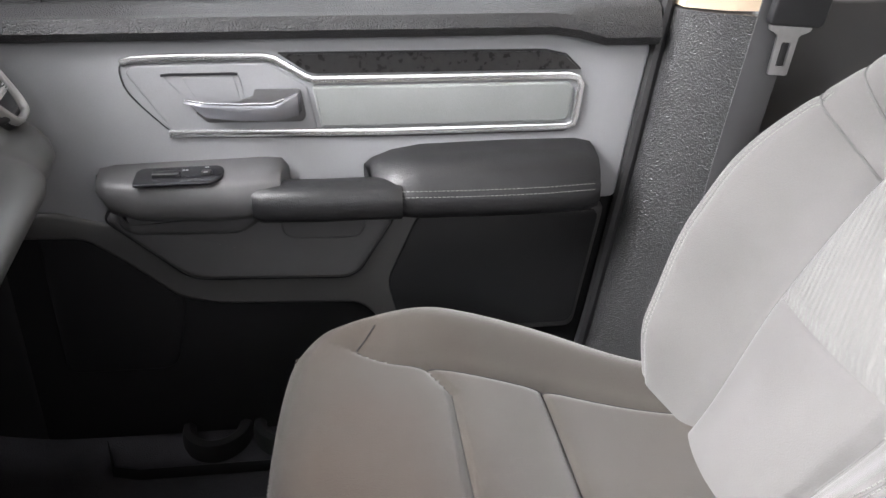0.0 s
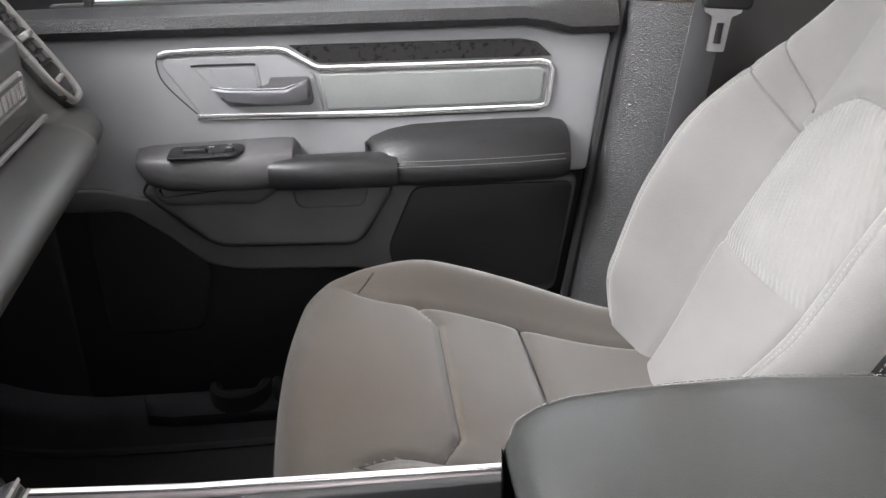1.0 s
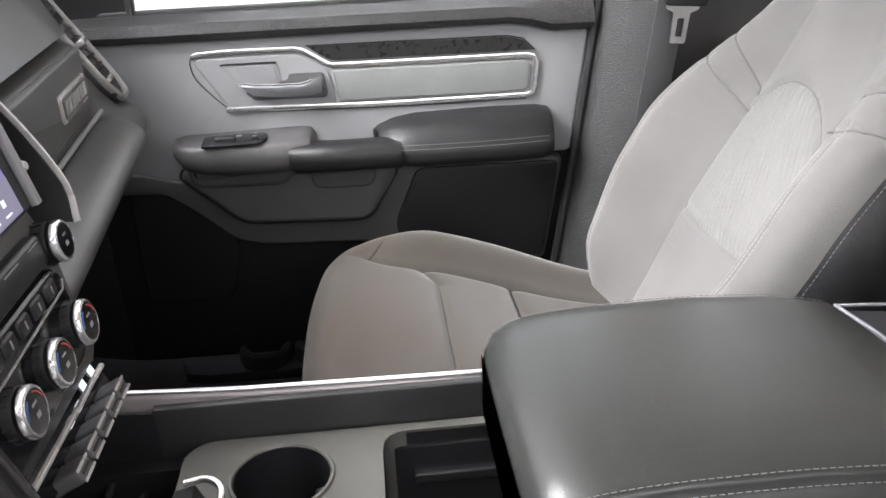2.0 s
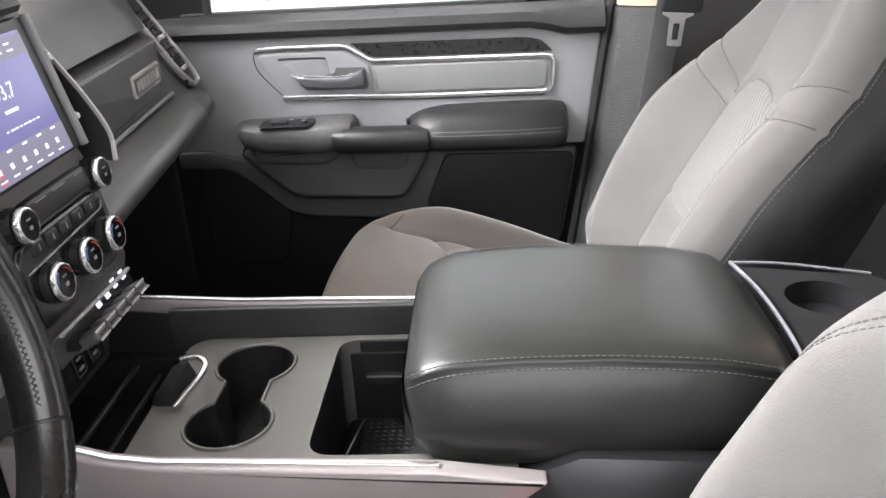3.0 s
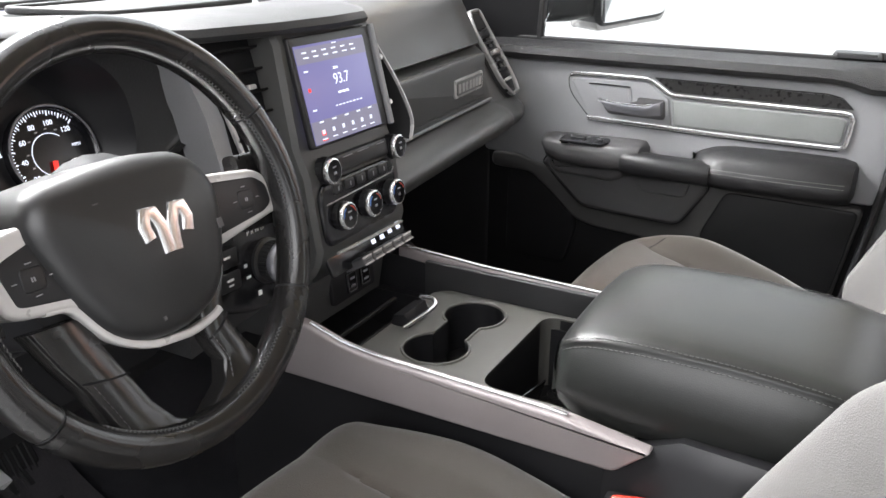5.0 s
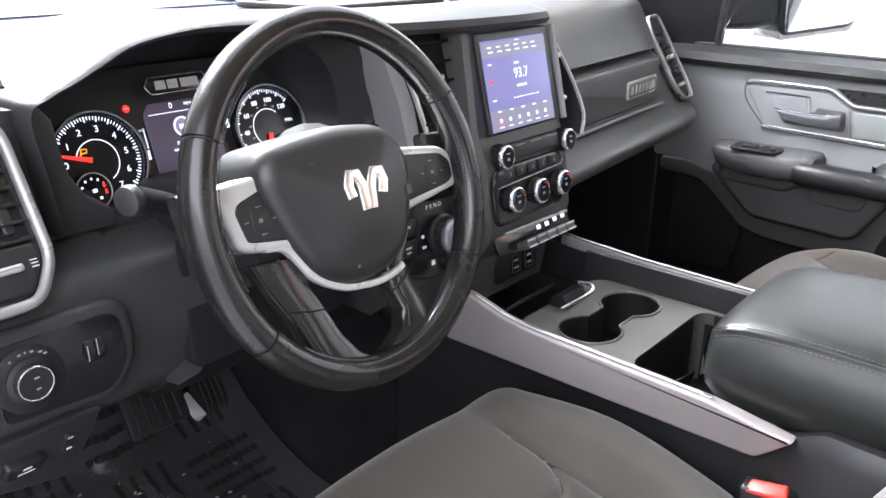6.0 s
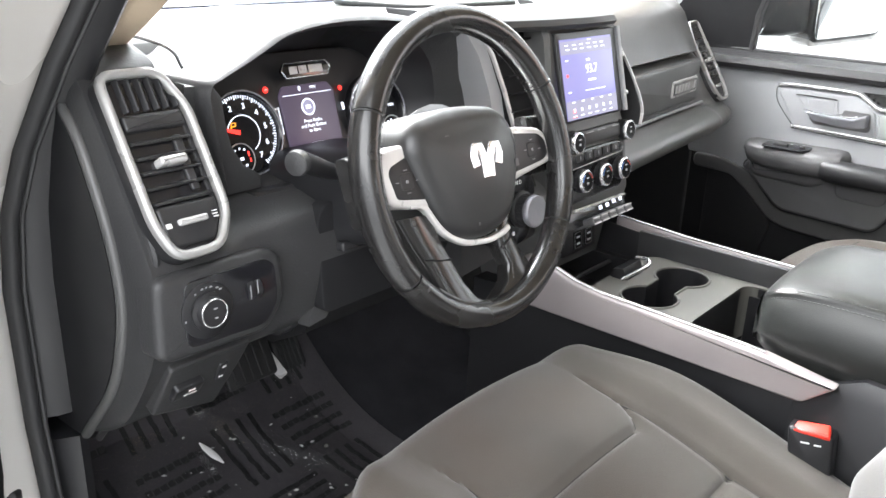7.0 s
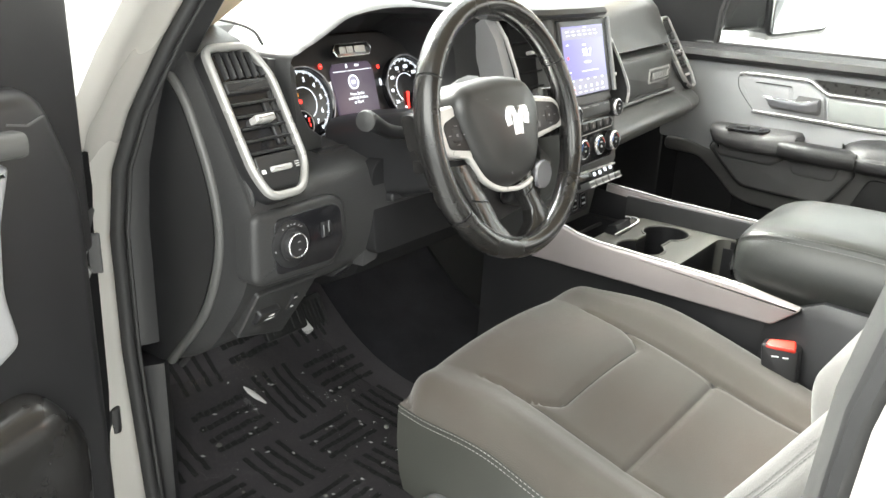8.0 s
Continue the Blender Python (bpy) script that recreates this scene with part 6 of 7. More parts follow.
part("tray_rail", sweep([(0.005, -0.125, 0.418), (0.005, 0.074, 0.418)], rect(0.006, 0.006, 0.002), up=(0, 0, 1)), DASH, con)
part("tray_rail", sweep([(-0.02, -0.125, 0.43), (-0.02, 0.074, 0.43)], rect(0.006, 0.006, 0.002), up=(0, 0, 1)), DASH, con)
# inner walls of the bay
part("bay_wall", block((0.33, 0.009, 0.058), pose(0.185, 0.0935, 0.433), 0.002), RUBBER, con, "grey inner wall")
part("bay_wall", block((0.30, 0.008, 0.036), pose(0.18, -0.156, 0.433), 0.002), DASH_MID, con, "grey inner wall")
# cup holder tray with its waisted opening
rr, xx = 0.0415, 0.131
yl, yr = -0.077, 0.029
hole = []
for i in range(23):
    a = radians(-55 + 290 * i / 22)
    hole.append((xx + rr * math.cos(a), yr + rr * math.sin(a)))
for i in range(23):
    a = radians(125 + 290 * i / 22)
    hole.append((xx + rr * math.cos(a), yl + rr * math.sin(a)))
tray_o = rounded([(0.048, -0.150), (0.2045, -0.150), (0.2045, 0.086), (0.062, 0.086), (0.046, 0.070)], [0.014, 0.0003, 0.0003, 0.014, 0.014])
tray = part("cup_tray", pierced(tray_o, [hole], 0.02, pose(0, 0, 0.456), 0.07), TRAY, con, "grey cup holder tray")
part("cup_wall", loft([[(x, y, z) for x, y in inset(hole, 0.0012)] for z in (0.4545, 0.386)], caps=False), BLACK, tray)
part("cup_floor", plate(hole, 0.0, pose(0, 0, 0.388), 0.001, back=-0.004), BLACK, tray)
part("hole_edge", sweep([(x, y, 0.4563) for x, y in hole], circle(0.0022, n=6), True), TRAY, tray)
for y in (yl, yr):
    part("grip_tab", block((0.016, 0.010, 0.03), pose(xx + rr - 0.008, y, 0.410, 0, 0, 20), 0.003), RUBBER, tray)
lp2 = part("release_block", loft([[(x, -0.02 + w, z), (x, -0.02 - w, z), (x, -0.02 - w, 0.44), (x, -0.02 + w, 0.44)] for x, w, z in ((0.046, 0.024, 0.458), (0.052, 0.027, 0.470), (0.068, 0.027, 0.474), (0.075, 0.024, 0.462))]), BLACK, tray, "black tray block")
part("bright_loop", sweep(curve_through([(0.060, 0.008, 0.476), (0.078, 0.008, 0.478), (0.090, -0.004, 0.477), (0.090, -0.022, 0.474), (0.082, -0.040, 0.468), (0.072, -0.054, 0.460)], 5), rect(0.005, 0.005, 0.0015), up=(0, 0, 1)), CHROME, lp2, "bright wire loop")
# storage bin with ribbed mat
bin_ = part("storage_bin", pierced([(0.2045, -0.150), (0.40, -0.150), (0.40, 0.086), (0.2045, 0.086)], [rounded([(0.214, -0.128), (0.385, -0.128), (0.385, 0.076), (0.214, 0.076)], 0.024)], 0.02, pose(0, 0, 0.456), 0.12), TRAY, con, "open black storage bin")
part("bin_wall", loft([[(x, y, z) for x, y in rounded([(0.2145, -0.1275), (0.3845, -0.1275), (0.3845, 0.0755), (0.2145, 0.0755)], 0.018)] for z in (0.4535, 0.33)], caps=False), BLACK, bin_)
part("bin_floor", block((0.17, 0.205, 0.01), pose(0.30, -0.026, 0.345), 0.002), BLACK, bin_)
part("bin_step", sweep([(0.24, 0.070, 0.410), (0.40, 0.070, 0.410)], rect(0.012, 0.012, 0.003), up=(0, 0, 1)), BLACK, bin_)
part("bin_divider", plate([(-0.06, 0.0), (0.04, 0.0), (0.045, 0.05), (-0.055, 0.055)], 0.002, frame_at((0.226, -0.04, 0.356), (0.15, 1, 0), (0.25, 0, 1)), 0.0008), GLOSS, bin_)
vs, fs = [], []
for i in range(16):
    for j in range(24):
        x, y = 0.232 + i * 0.0088, -0.115 + j * 0.0078
        k = len(vs)
        vs += [(x - 0.003, y - 0.0026, 0.3552), (x + 0.003, y - 0.0026, 0.3552), (x + 0.003, y + 0.0026, 0.3552), (x - 0.003, y + 0.0026, 0.3552), (x, y, 0.3560)]
        fs += [(k, k + 1, k + 4), (k + 1, k + 2, k + 4), (k + 2, k + 3, k + 4), (k + 3, k, k + 4)]
part("ribbed_mat", mesh_of(vs, fs, smooth=10), RUBBER, bin_, "ribbed black rubber mat")["kind"] = "stuff"

# armrest lid
lid = thing("armrest_lid", "dark grey stitched leatherette armrest lid on the console", "armrest")
LC = -0.020
rings = []
for x, hw, zb, zt, e in ((0.303, 0.100, 0.498, 0.522, 0.6), (0.306, 0.119, 0.483, 0.537, 0.9), (0.314, 0.130, 0.467, 0.546, 1), (0.328, 0.1335, 0.457, 0.5535, 1), (0.350, 0.135, 0.451, 0.5595, 1), (0.40, 0.135, 0.450, 0.563, 1), (0.48, 0.136, 0.452, 0.5635, 1), (0.56, 0.136, 0.456, 0.558, 1), (0.61, 0.134, 0.460, 0.548, 1), (0.632, 0.128, 0.468, 0.532, 0.9), (0.640, 0.118, 0.485, 0.515, 0.8)):
    seam = zt - 0.012
    half = [(0.0, zt), (0.40, zt - 0.001), (0.68, zt - 0.004), (0.80, zt - 0.007), (0.855, seam + 0.0015), (0.868, seam - 0.001), (0.866, seam - 0.003), (0.895, seam - 0.007), (1.0, seam - 0.044), (0.985, zb + 0.028), (0.93, zb + 0.008), (0.85, zb)]
    rings.append([(x, LC + hw * u, z) for u, z in half] + [(x, LC - hw * u, z) for u, z in half[::-1][:-1]])
part("cushion", loft(rings, smooth=60), HIDE_GREY, lid, "dark grey leatherette cushion")
for sgn in (-1, 1):
    for du, dz in ((0.846, 0.0035), (0.888, -0.0048)):
        path = []
        for x, hw, zb, zt, e in ((0.309, 0.122, 0.463, 0.540, 1), (0.314, 0.130, 0.455, 0.546, 1), (0.328, 0.1335, 0.455, 0.5535, 1), (0.350, 0.135, 0.450, 0.5595, 1), (0.40, 0.135, 0.450, 0.563, 1), (0.48, 0.136, 0.452, 0.5635, 1), (0.56, 0.136, 0.456, 0.558, 1), (0.61, 0.134, 0.460, 0.548, 1)):
            path.append((x, LC + sgn * hw * du, zt - 0.0125 + dz))
        stitches(curve_through(path, 8), lid, up=(0, sgn, 0.8), r=0.0005, mat=THREAD_DARK)
part("lid_base", block((0.30, 0.22, 0.03), pose(0.47, LC, 0.442), 0.006), BLACK, lid, "black lid base")
# console rear end with cup holder, behind the lid
re_ = thing("rear_cup_holder", "black rear cup holder with bright edge behind the armrest", "cup holder")
part("housing", pierced(rounded([(0.642, -0.13), (0.79, -0.12), (0.79, 0.09), (0.642, 0.125)], 0.02), [circle(0.038, 0.715, 0.045, 24)], 0.06, pose(0, 0, 0.510), 0.06), MATTE, re_)
part("bright_edge", sweep(curve_through([(0.644, 0.128, 0.513), (0.652, 0.05, 0.516), (0.652, -0.05, 0.516), (0.644, -0.13, 0.513)], 5), rect(0.004, 0.004, 0.001)), LEVER, re_, "bright edge strip")
part("bright_side", sweep(curve_through([(0.644, 0.128, 0.513), (0.70, 0.118, 0.514), (0.78, 0.092, 0.512)], 5), rect(0.003, 0.003, 0.001)), LEVER, re_)
part("lower_body", block((0.14, 0.24, 0.40), pose(0.72, -0.02, 0.085), 0.01), BLACK, re_)

# ---------------------------------------------------------------- seats


def smooth01(t):
    t = max(0.0, min(1.0, t))
    return t * t * (3 - 2 * t)


def squircle(a, b, k):
    return a * math.sqrt(max(0, 1 - k * b * b / 2)), b * math.sqrt(max(0, 1 - k * a * a / 2))


def near(v, c, w):
    return math.exp(-((v - c) / w) ** 2)


def grid_parts(owner, place, pick, mats, n=110, m=120):
    """Splits a curved grid into one mesh for each panel of a cover."""
    pts = [[place(-1 + 2 * i / n, -1 + 2 * j / m) for j in range(m + 1)] for i in range(n + 1)]
    out = {}
    for i in range(n):
        for j in range(m):
            out.setdefault(pick(-1 + 2 * (i + 0.5) / n, -1 + 2 * (j + 0.5) / m), []).append((i, j))
    for key, cells in out.items():
        ids, vs, fs, uvs = {}, [], [], []
        for i, j in cells:
            f = []
            for p in ((i, j), (i + 1, j), (i + 1, j + 1), (i, j + 1)):
                if p not in ids:
                    ids[p] = len(vs)
                    vs.append(pts[p[0]][p[1]])
                    uvs.append(p)
                f.append(ids[p])
            fs.append(tuple(f))
        me = bpy.data.meshes.new("m")
        me.from_pydata(vs, [], fs)
        uv = me.uv_layers.new(name="uv")
        for lp_ in me.loops:
            p = uvs[lp_.vertex_index]
            uv.data[lp_.index].uv = (p[0] / n * 0.5, p[1] / m * 0.6)
        for p in me.polygons:
            p.use_smooth = True
        name, mat, label = mats[key]
        part(name, me, mat, owner, label)


def seat(name, label, yc, hw, x0, x1, zf, zr, base, up_len, rec, s, back_hw, back_yc):
    """A front seat; s: the side of its door (1 or -1); base: foot of the backrest; rec: degrees of recline."""
    st = thing(name, label, "car seat", "front seats")
    # cushion: a runs across (door side at s), b from front (-1) to rear (1)
    lx = (x1 - x0) / 2
    drv = s < 0
    ins = lambda b, a=-1.0: (0.60 + (0.08 if drv else 0.22) * smooth01((-0.45 - b) / 0.5)) * (0.84 if drv and a > 0 else 1.0)

    cross = lambda a, b: -0.24 - (0.17 * (max(0.0, abs(a / ins(-0.3, a)) - 0.70) / 0.30) ** 2.2 if drv else 0.10 * max(0.0, abs(a / ins(-0.3)) - 0.72) / 0.28)
    rear = 0.19 if drv else 0.22

    def height(a, b):
        t = (b + 1) / 2
        z = zf + (zr - zf) * smooth01((t - 0.12) / 0.88)
        e = ins(b, a)
        bol = smooth01((abs(a) - e) / 0.22)
        z += (0.012 + 0.022 * smooth01((t - 0.1) / 0.3) * (1 - 0.5 * smooth01((t - 0.6) / 0.4))) * bol * (0.45 if drv else 1.0)
        inside = 1 - smooth01((abs(a) - e + 0.02) / 0.05)
        z += inside * (0.010 * max(0.0, 1 - (a / e) ** 2) * near(b, -0.55, 0.45) - 0.004 * near(b, 0.3, 0.5))
        z -= 0.007 * near(abs(a), e, 0.016) * smooth01((b + 0.72) / 0.12) * (0.6 if drv else 0.7)
        z -= inside * (0.006 * near(b, cross(a, b), 0.016) + 0.006 * near(b, rear, 0.014))
        z -= inside * 0.003 * (near(b, cross(a, b), 0.07) + near(b, rear, 0.06))
        return z

    def place(a, b):
        u, v = squircle(a, b, (0.27 if drv else 0.33) if b < 0 else (0.24 if drv else 0.34))
        rr_ = 0.034 + 0.010 * smooth01((-0.3 - b) / 0.6) if drv else 0.048 + 0.014 * smooth01((-0.3 - b) / 0.6)
        q_ = min(1.0, math.hypot(max(0.0, 1 - (1 - abs(a)) * hw / rr_), max(0.0, 1 - (1 + b) * lx * 1.1 / rr_), max(0.0, 1 - ((1 - b) * lx + 0.05) / rr_)))
        z = height(a, b) - rr_ * (1 - math.sqrt(max(0.0, 1 - q_ * q_)))
        flare = 1.0 + 0.05 * near(b, 0.1, 0.8)
        return (x0 + lx + v * lx, yc + u * hw * flare, z)

    def pick(a, b):
        e = ins(b, a)
        if abs(a) < e:
            return 0 if b < cross(a, b) else (1 if b < rear else 2)
        return 3 if a * s > 0 else 4

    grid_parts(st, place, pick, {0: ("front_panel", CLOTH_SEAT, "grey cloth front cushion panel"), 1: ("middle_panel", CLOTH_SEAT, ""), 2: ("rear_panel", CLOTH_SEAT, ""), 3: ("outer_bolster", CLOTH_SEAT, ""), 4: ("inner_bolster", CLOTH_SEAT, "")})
    for q in (-1, 1):
        part("seam", tube([place(q * ins(b, q), b) for b in [(-0.50 if drv else -0.66) + (1.45 if drv else 1.61) * k / 60 for k in range(61)]], 0.0013, n=6), SEAM, st)
    part("seam", tube([place(a, cross(a, 0)) for a in [-0.60 + (1.104 if drv else 1.2) * k / 40 for k in range(41)]], 0.0015, n=6), SEAM, st)
    part("seam", tube([place(a, rear) for a in [-0.60 + (1.104 if drv else 1.2) * k / 40 for k in range(41)]], 0.0015, n=6), SEAM, st)
    for q in (-1, 1) if s > 0 else ():
        part("seam", tube([place(q * (ins(-0.66) + (0.93 - ins(-0.66)) * k / 16), -0.66 + 0.20 * k / 16) for k in range(8)], 0.0012, n=6), SEAM, st)
    # skirts
    per = [(-1, -1 + 2 * j / 30) for j in range(31)][::-1] + [(-1 + 2 * i / 24, -1) for i in range(1, 25)] + [(1, -1 + 2 * j / 30) for j in range(1, 31)]
    top = [Vector(place(a, b)) for a, b in per]
    mid = Vector((x0 + lx, yc, 0))
    rows_ = []
    for dz, off in ((0.0, 0.0), (-0.012, 0.004), (-0.05, 0.006), (-0.10, -0.004), (-0.13, -0.02)):
        rows_.append([(p.x + (p.x - mid.x) * off, p.y + (p.y - mid.y) * off * 1.4, p.z + dz) for p in top])
    part("skirt", loft(rows_, caps=False, closed=False, smooth=60), HIDE_SIDE, st, "grey leatherette cushion side")
    for off in (0.002, 0.009):
        line = [Vector((p.x + (p.x - mid.x) * 0.004, p.y + (p.y - mid.y) * 0.006, p.z - off)) for p in top]
        stitches(line, st, up=(0, s, 0.2), step=0.006)
    # base and rails
    part("side_shield", plate(rounded([(x0 + 0.05, 0.16), (x1 + 0.03, 0.12), (x1 + 0.04, 0.22), (x1 - 0.1, 0.235), (x0 + 0.16, 0.285), (x0 + 0.09, 0.288), (x0 + 0.055, 0.25)], 0.02), 0.016, frame_at((0, yc + s * (hw - 0.012), 0), (s * -1, 0, 0), (0, 0, 1)) @ Matrix.Diagonal((-s, 1, 1, 1)), 0.006, back=-0.01), DOORDARK, st, "grey plastic seat shield")
    part("lever", block((0.13, 0.014, 0.022), pose(x0 + 0.16, yc + s * (hw + 0.008), 0.215, 0, -6), 0.006), DOORGREY, st, "grey seat lever")
    part("frame", block((x1 - x0 - 0.08, 2 * hw - 0.06, 0.10), pose(x0 + lx + 0.02, yc, 0.15), 0.01), BLACK, st, "dark seat frame")
    for dy in (-0.17, 0.17):
        part("rail", block((0.48, 0.05, 0.05), pose(x0 + lx + 0.04, yc + dy, 0.085), 0.006), BLACK, st, "black seat rail")
    # backrest: a across, b from foot (-1) to top (1)
    r_ = radians(rec)
    up_v, fw = Vector((math.sin(r_), 0, math.cos(r_))), Vector((-math.cos(r_), 0, math.sin(r_)))
    B = Vector((base[0], back_yc, base[1]))
    wid = lambda b: back_hw * (0.93 - 0.15 * smooth01((-0.5 - b) / 0.5) - 0.31 * smooth01((b + 0.25) / 1.25) if drv else 0.935 - 0.20 * smooth01((-0.45 - b) / 0.5) - 0.42 * smooth01((b + 0.35) / 1.35))
    bi = lambda b: 0.43 - 0.02 * b
    bs = lambda b: 0.55 if drv else bi(b)
    edge_a = lambda b: 0.92 - 0.20 * smooth01((b + 0.3) / 0.38) if drv else 0.815 + 0.02 * near(b, -0.4, 0.4)

    btop = lambda a: 0.13 - (0.22 * min(1.0, abs(a) / 0.55) ** 2.5 if drv else 0.17 * min(1.0, abs(a) / 0.41) ** 2.5)
    s1 = lambda a: -0.105 + 0.64 * max(0.0, abs(a) - 0.55) if drv else -0.05 + 0.27 * max(0.0, abs(a) - 0.43)
    s2 = lambda a: -0.090 + 0.64 * max(0.0, abs(a) - 0.55) if drv else 0.03 + 0.38 * max(0.0, abs(a) - 0.40)

    def bulge(a, b):
        bol = smooth01((abs(a) - bi(b)) / 0.42)
        z = (0.068 if s > 0 else 0.088) * bol * (1 - 0.80 * smooth01((b + 0.28) / 0.72)) * smooth01((b + 1.15) / 0.35)
        z += 0.014 * (1 - min(1, abs(a) / bi(b)) ** 2) - 0.016 * (1 - bol) * smooth01((0.55 - b) / 0.5)
        z -= 0.008 * near(abs(a), bs(b), 0.034) * (b < -0.03)
        z -= 0.004 * near(abs(a), edge_a(b), 0.022) * (b < (0.02 if drv else 0.10))
        z -= 0.005 * near(b, btop(a), 0.018) * (abs(a) < bs(b))
        z -= 0.004 * near(b, -0.47, 0.015) * (abs(a) < bs(b) * 0.98) * (not drv)
        z -= 0.004 * (near(b, s1(a), 0.014) + near(b, s2(a), 0.014)) * (abs(a) > bs(b))
        return z

    def place_b(a, b):
        w = wid(b)
        rr_ = 0.055
        q_ = min(1.0, math.hypot(max(0.0, 1 - (1 - abs(a)) * w / rr_), max(0.0, 1 - (1 - b) * up_len / 2 / rr_)))
        z = bulge(a, b) - rr_ * (1 - math.sqrt(max(0.0, 1 - q_ * q_)))
        u, v = squircle(a, b, 0.16)
        return tuple(B + Vector((0, 1, 0)) * (u * w) + up_v * ((v + 1) / 2 * up_len) + fw * z)

    def pick_b(a, b):
        e = bs(b)
        if b > (btop(a) if abs(a) < e else s2(a)):
            return 3
        if abs(a) < e:
            return 0 if b > (-0.9 if drv else -0.47) else 1
        return 2 if a * s > 0 else 4

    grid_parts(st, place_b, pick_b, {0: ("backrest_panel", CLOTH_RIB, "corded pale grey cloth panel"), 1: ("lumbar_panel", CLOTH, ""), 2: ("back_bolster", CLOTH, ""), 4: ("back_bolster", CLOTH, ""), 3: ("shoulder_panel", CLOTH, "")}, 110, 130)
    for q in (-1, 1):
        part("seam", tube([place_b(q * bs(b), b) for b in [-0.9 + (0.81 if drv else 0.86) * k / 60 for k in range(61)]], 0.0012, n=6), THREAD_DARK, st)
        for sf in (s1, s2):
            part("seam", tube([tuple(Vector(place_b(q * aa, sf(aa))) + fw * 0.0008) for aa in [(0.55 if drv else 0.40) + (0.44 if drv else 0.59) * k / 28 for k in range(29)]], 0.0015, n=6), THREAD_DARK, st)
    part("seam", tube([place_b(a, btop(a)) for a in [(-0.55 + 1.1 * k / 40 if drv else -0.41 + 0.82 * k / 40) for k in range(41)]], 0.0013, n=6), THREAD_DARK, st)
    for e in (-1, 1):
        edge = [Vector(place_b(e, -1 + 2 * j / 40)) for j in range(41)]
        rows_ = []
        for back, outw in ((0.0, 0.0), (0.008, 0.004), (0.03, 0.012), (0.09, 0.006), (0.125, -0.02)):
            rows_.append([tuple(p - fw * back + Vector((0, e * outw, 0))) for p in edge])
        part("side_cover", loft(rows_, caps=False, closed=False, smooth=60), HIDE, st, "black leatherette backrest side")
        for off in (0.004, 0.012):
            stitches([p - fw * off + Vector((0, e * 0.0035, 0)) for p in edge], st, up=(0, e, 0), step=0.006, mat=THREAD_DARK)
        # seam across the side
        seam = curve_through([tuple(edge[0] - fw * 0.10 + Vector((0, e * 0.006, 0))), tuple(edge[10] - fw * 0.055 + Vector((0, e * 0.0115, 0))), tuple(edge[24] - fw * 0.075 + Vector((0, e * 0.010, 0))), tuple(edge[36] - fw * 0.10 + Vector((0, e * 0.004, 0)))], 6)
        part("side_seam", tube(seam, 0.0011, n=6), BLACK, st)
        for k_, am in enumerate((-0.013, 0.013)):
            line = [Vector(place_b(e * (am + edge_a(-0.85 + (0.87 if drv else 0.95) * j / 40)), -0.85 + (0.87 if drv else 0.95) * j / 40)) + fw * 0.0005 for j in range(41)]
            stitches(line, st, up=fw, step=0.0055, length=0.0038, r=0.0007, mat=THREAD_DARK if drv else THREAD)
            if k_ == 0:
                part("seam", tube([tuple(Vector(place_b(e * edge_a(-0.85 + (0.87 if drv else 0.95) * j / 40), -0.85 + (0.87 if drv else 0.95) * j / 40))) for j in range(41)], 0.0007, n=6), THREAD_DARK, st)
    wt = [wid(-1 + 2 * j / 12) for j in range(13)]
    part("back_shell", loft([[tuple(B + up_v * (up_len * j / 12) - fw * dd + Vector((0, wt[j] * u, 0))) for u, dd in ((-0.96, 0.10), (-0.9, 0.14), (0, 0.15), (0.9, 0.14), (0.96, 0.10), (0, 0.06))] for j in range(13)]), HIDE, st, "black seat back shell")
    return st


seat("passenger_seat", "pale grey cloth front passenger seat with black sides", 0.455, 0.265, 0.110, 0.62, 0.366, 0.268, (0.567, 0.27), 0.74, 29.5, 1, 0.275, 0.487)
seat("driver_seat", "pale grey cloth driver's seat with grey leatherette skirt", -0.413, 0.239, 0.058, 0.56, 0.416, 0.338, (0.514, 0.31), 0.74, 29.6, -1, 0.270, -0.442)

# ---------------------------------------------------------------- belts and buckles
bk = thing("seat_belt_buckle", "black seat belt buckle with red press button", "buckle")
KB = frame_at((0.425, -0.192, 0.330), (0.94, 0.1, 0.16), (-0.2, 0.06, 1))
part("buckle_body", plate(rounded([(-0.026, 0.0), (0.020, 0.0), (0.026, 0.078), (-0.026, 0.084)], 0.006), 0.014, KB @ pose(0, 0, 0, 0, 0, 0), 0.004, back=-0.012), BLACK, bk)
part("press_button", plate(rounded([(-0.023, 0.0), (0.022, -0.003), (0.020, 0.016), (-0.016, 0.016)], 0.003), 0.008, frame_at(tuple(KB @ Vector((0, 0.074, 0.006))), KB.to_3x3() @ Vector((1, 0, 0)), KB.to_3x3() @ Vector((0, 0.55, -0.8))) @ pose(0, -0.004, 0.002), 0.003), RED, bk, "red press button")
bars([(-0.006, 0.066, 0.010, 0.002), (0.008, 0.065, 0.008, 0.002)], move(KB, 0, 0, 0.0142), WHITE_MARK, bk, "buckle_marks")
part("buckle_strap", sweep([(0.425, -0.192, 0.335), (0.44, -0.195, 0.25), (0.46, -0.195, 0.16)], rect(0.012, 0.03, 0.003), up=(0, 1, 0)), BLACK, bk)

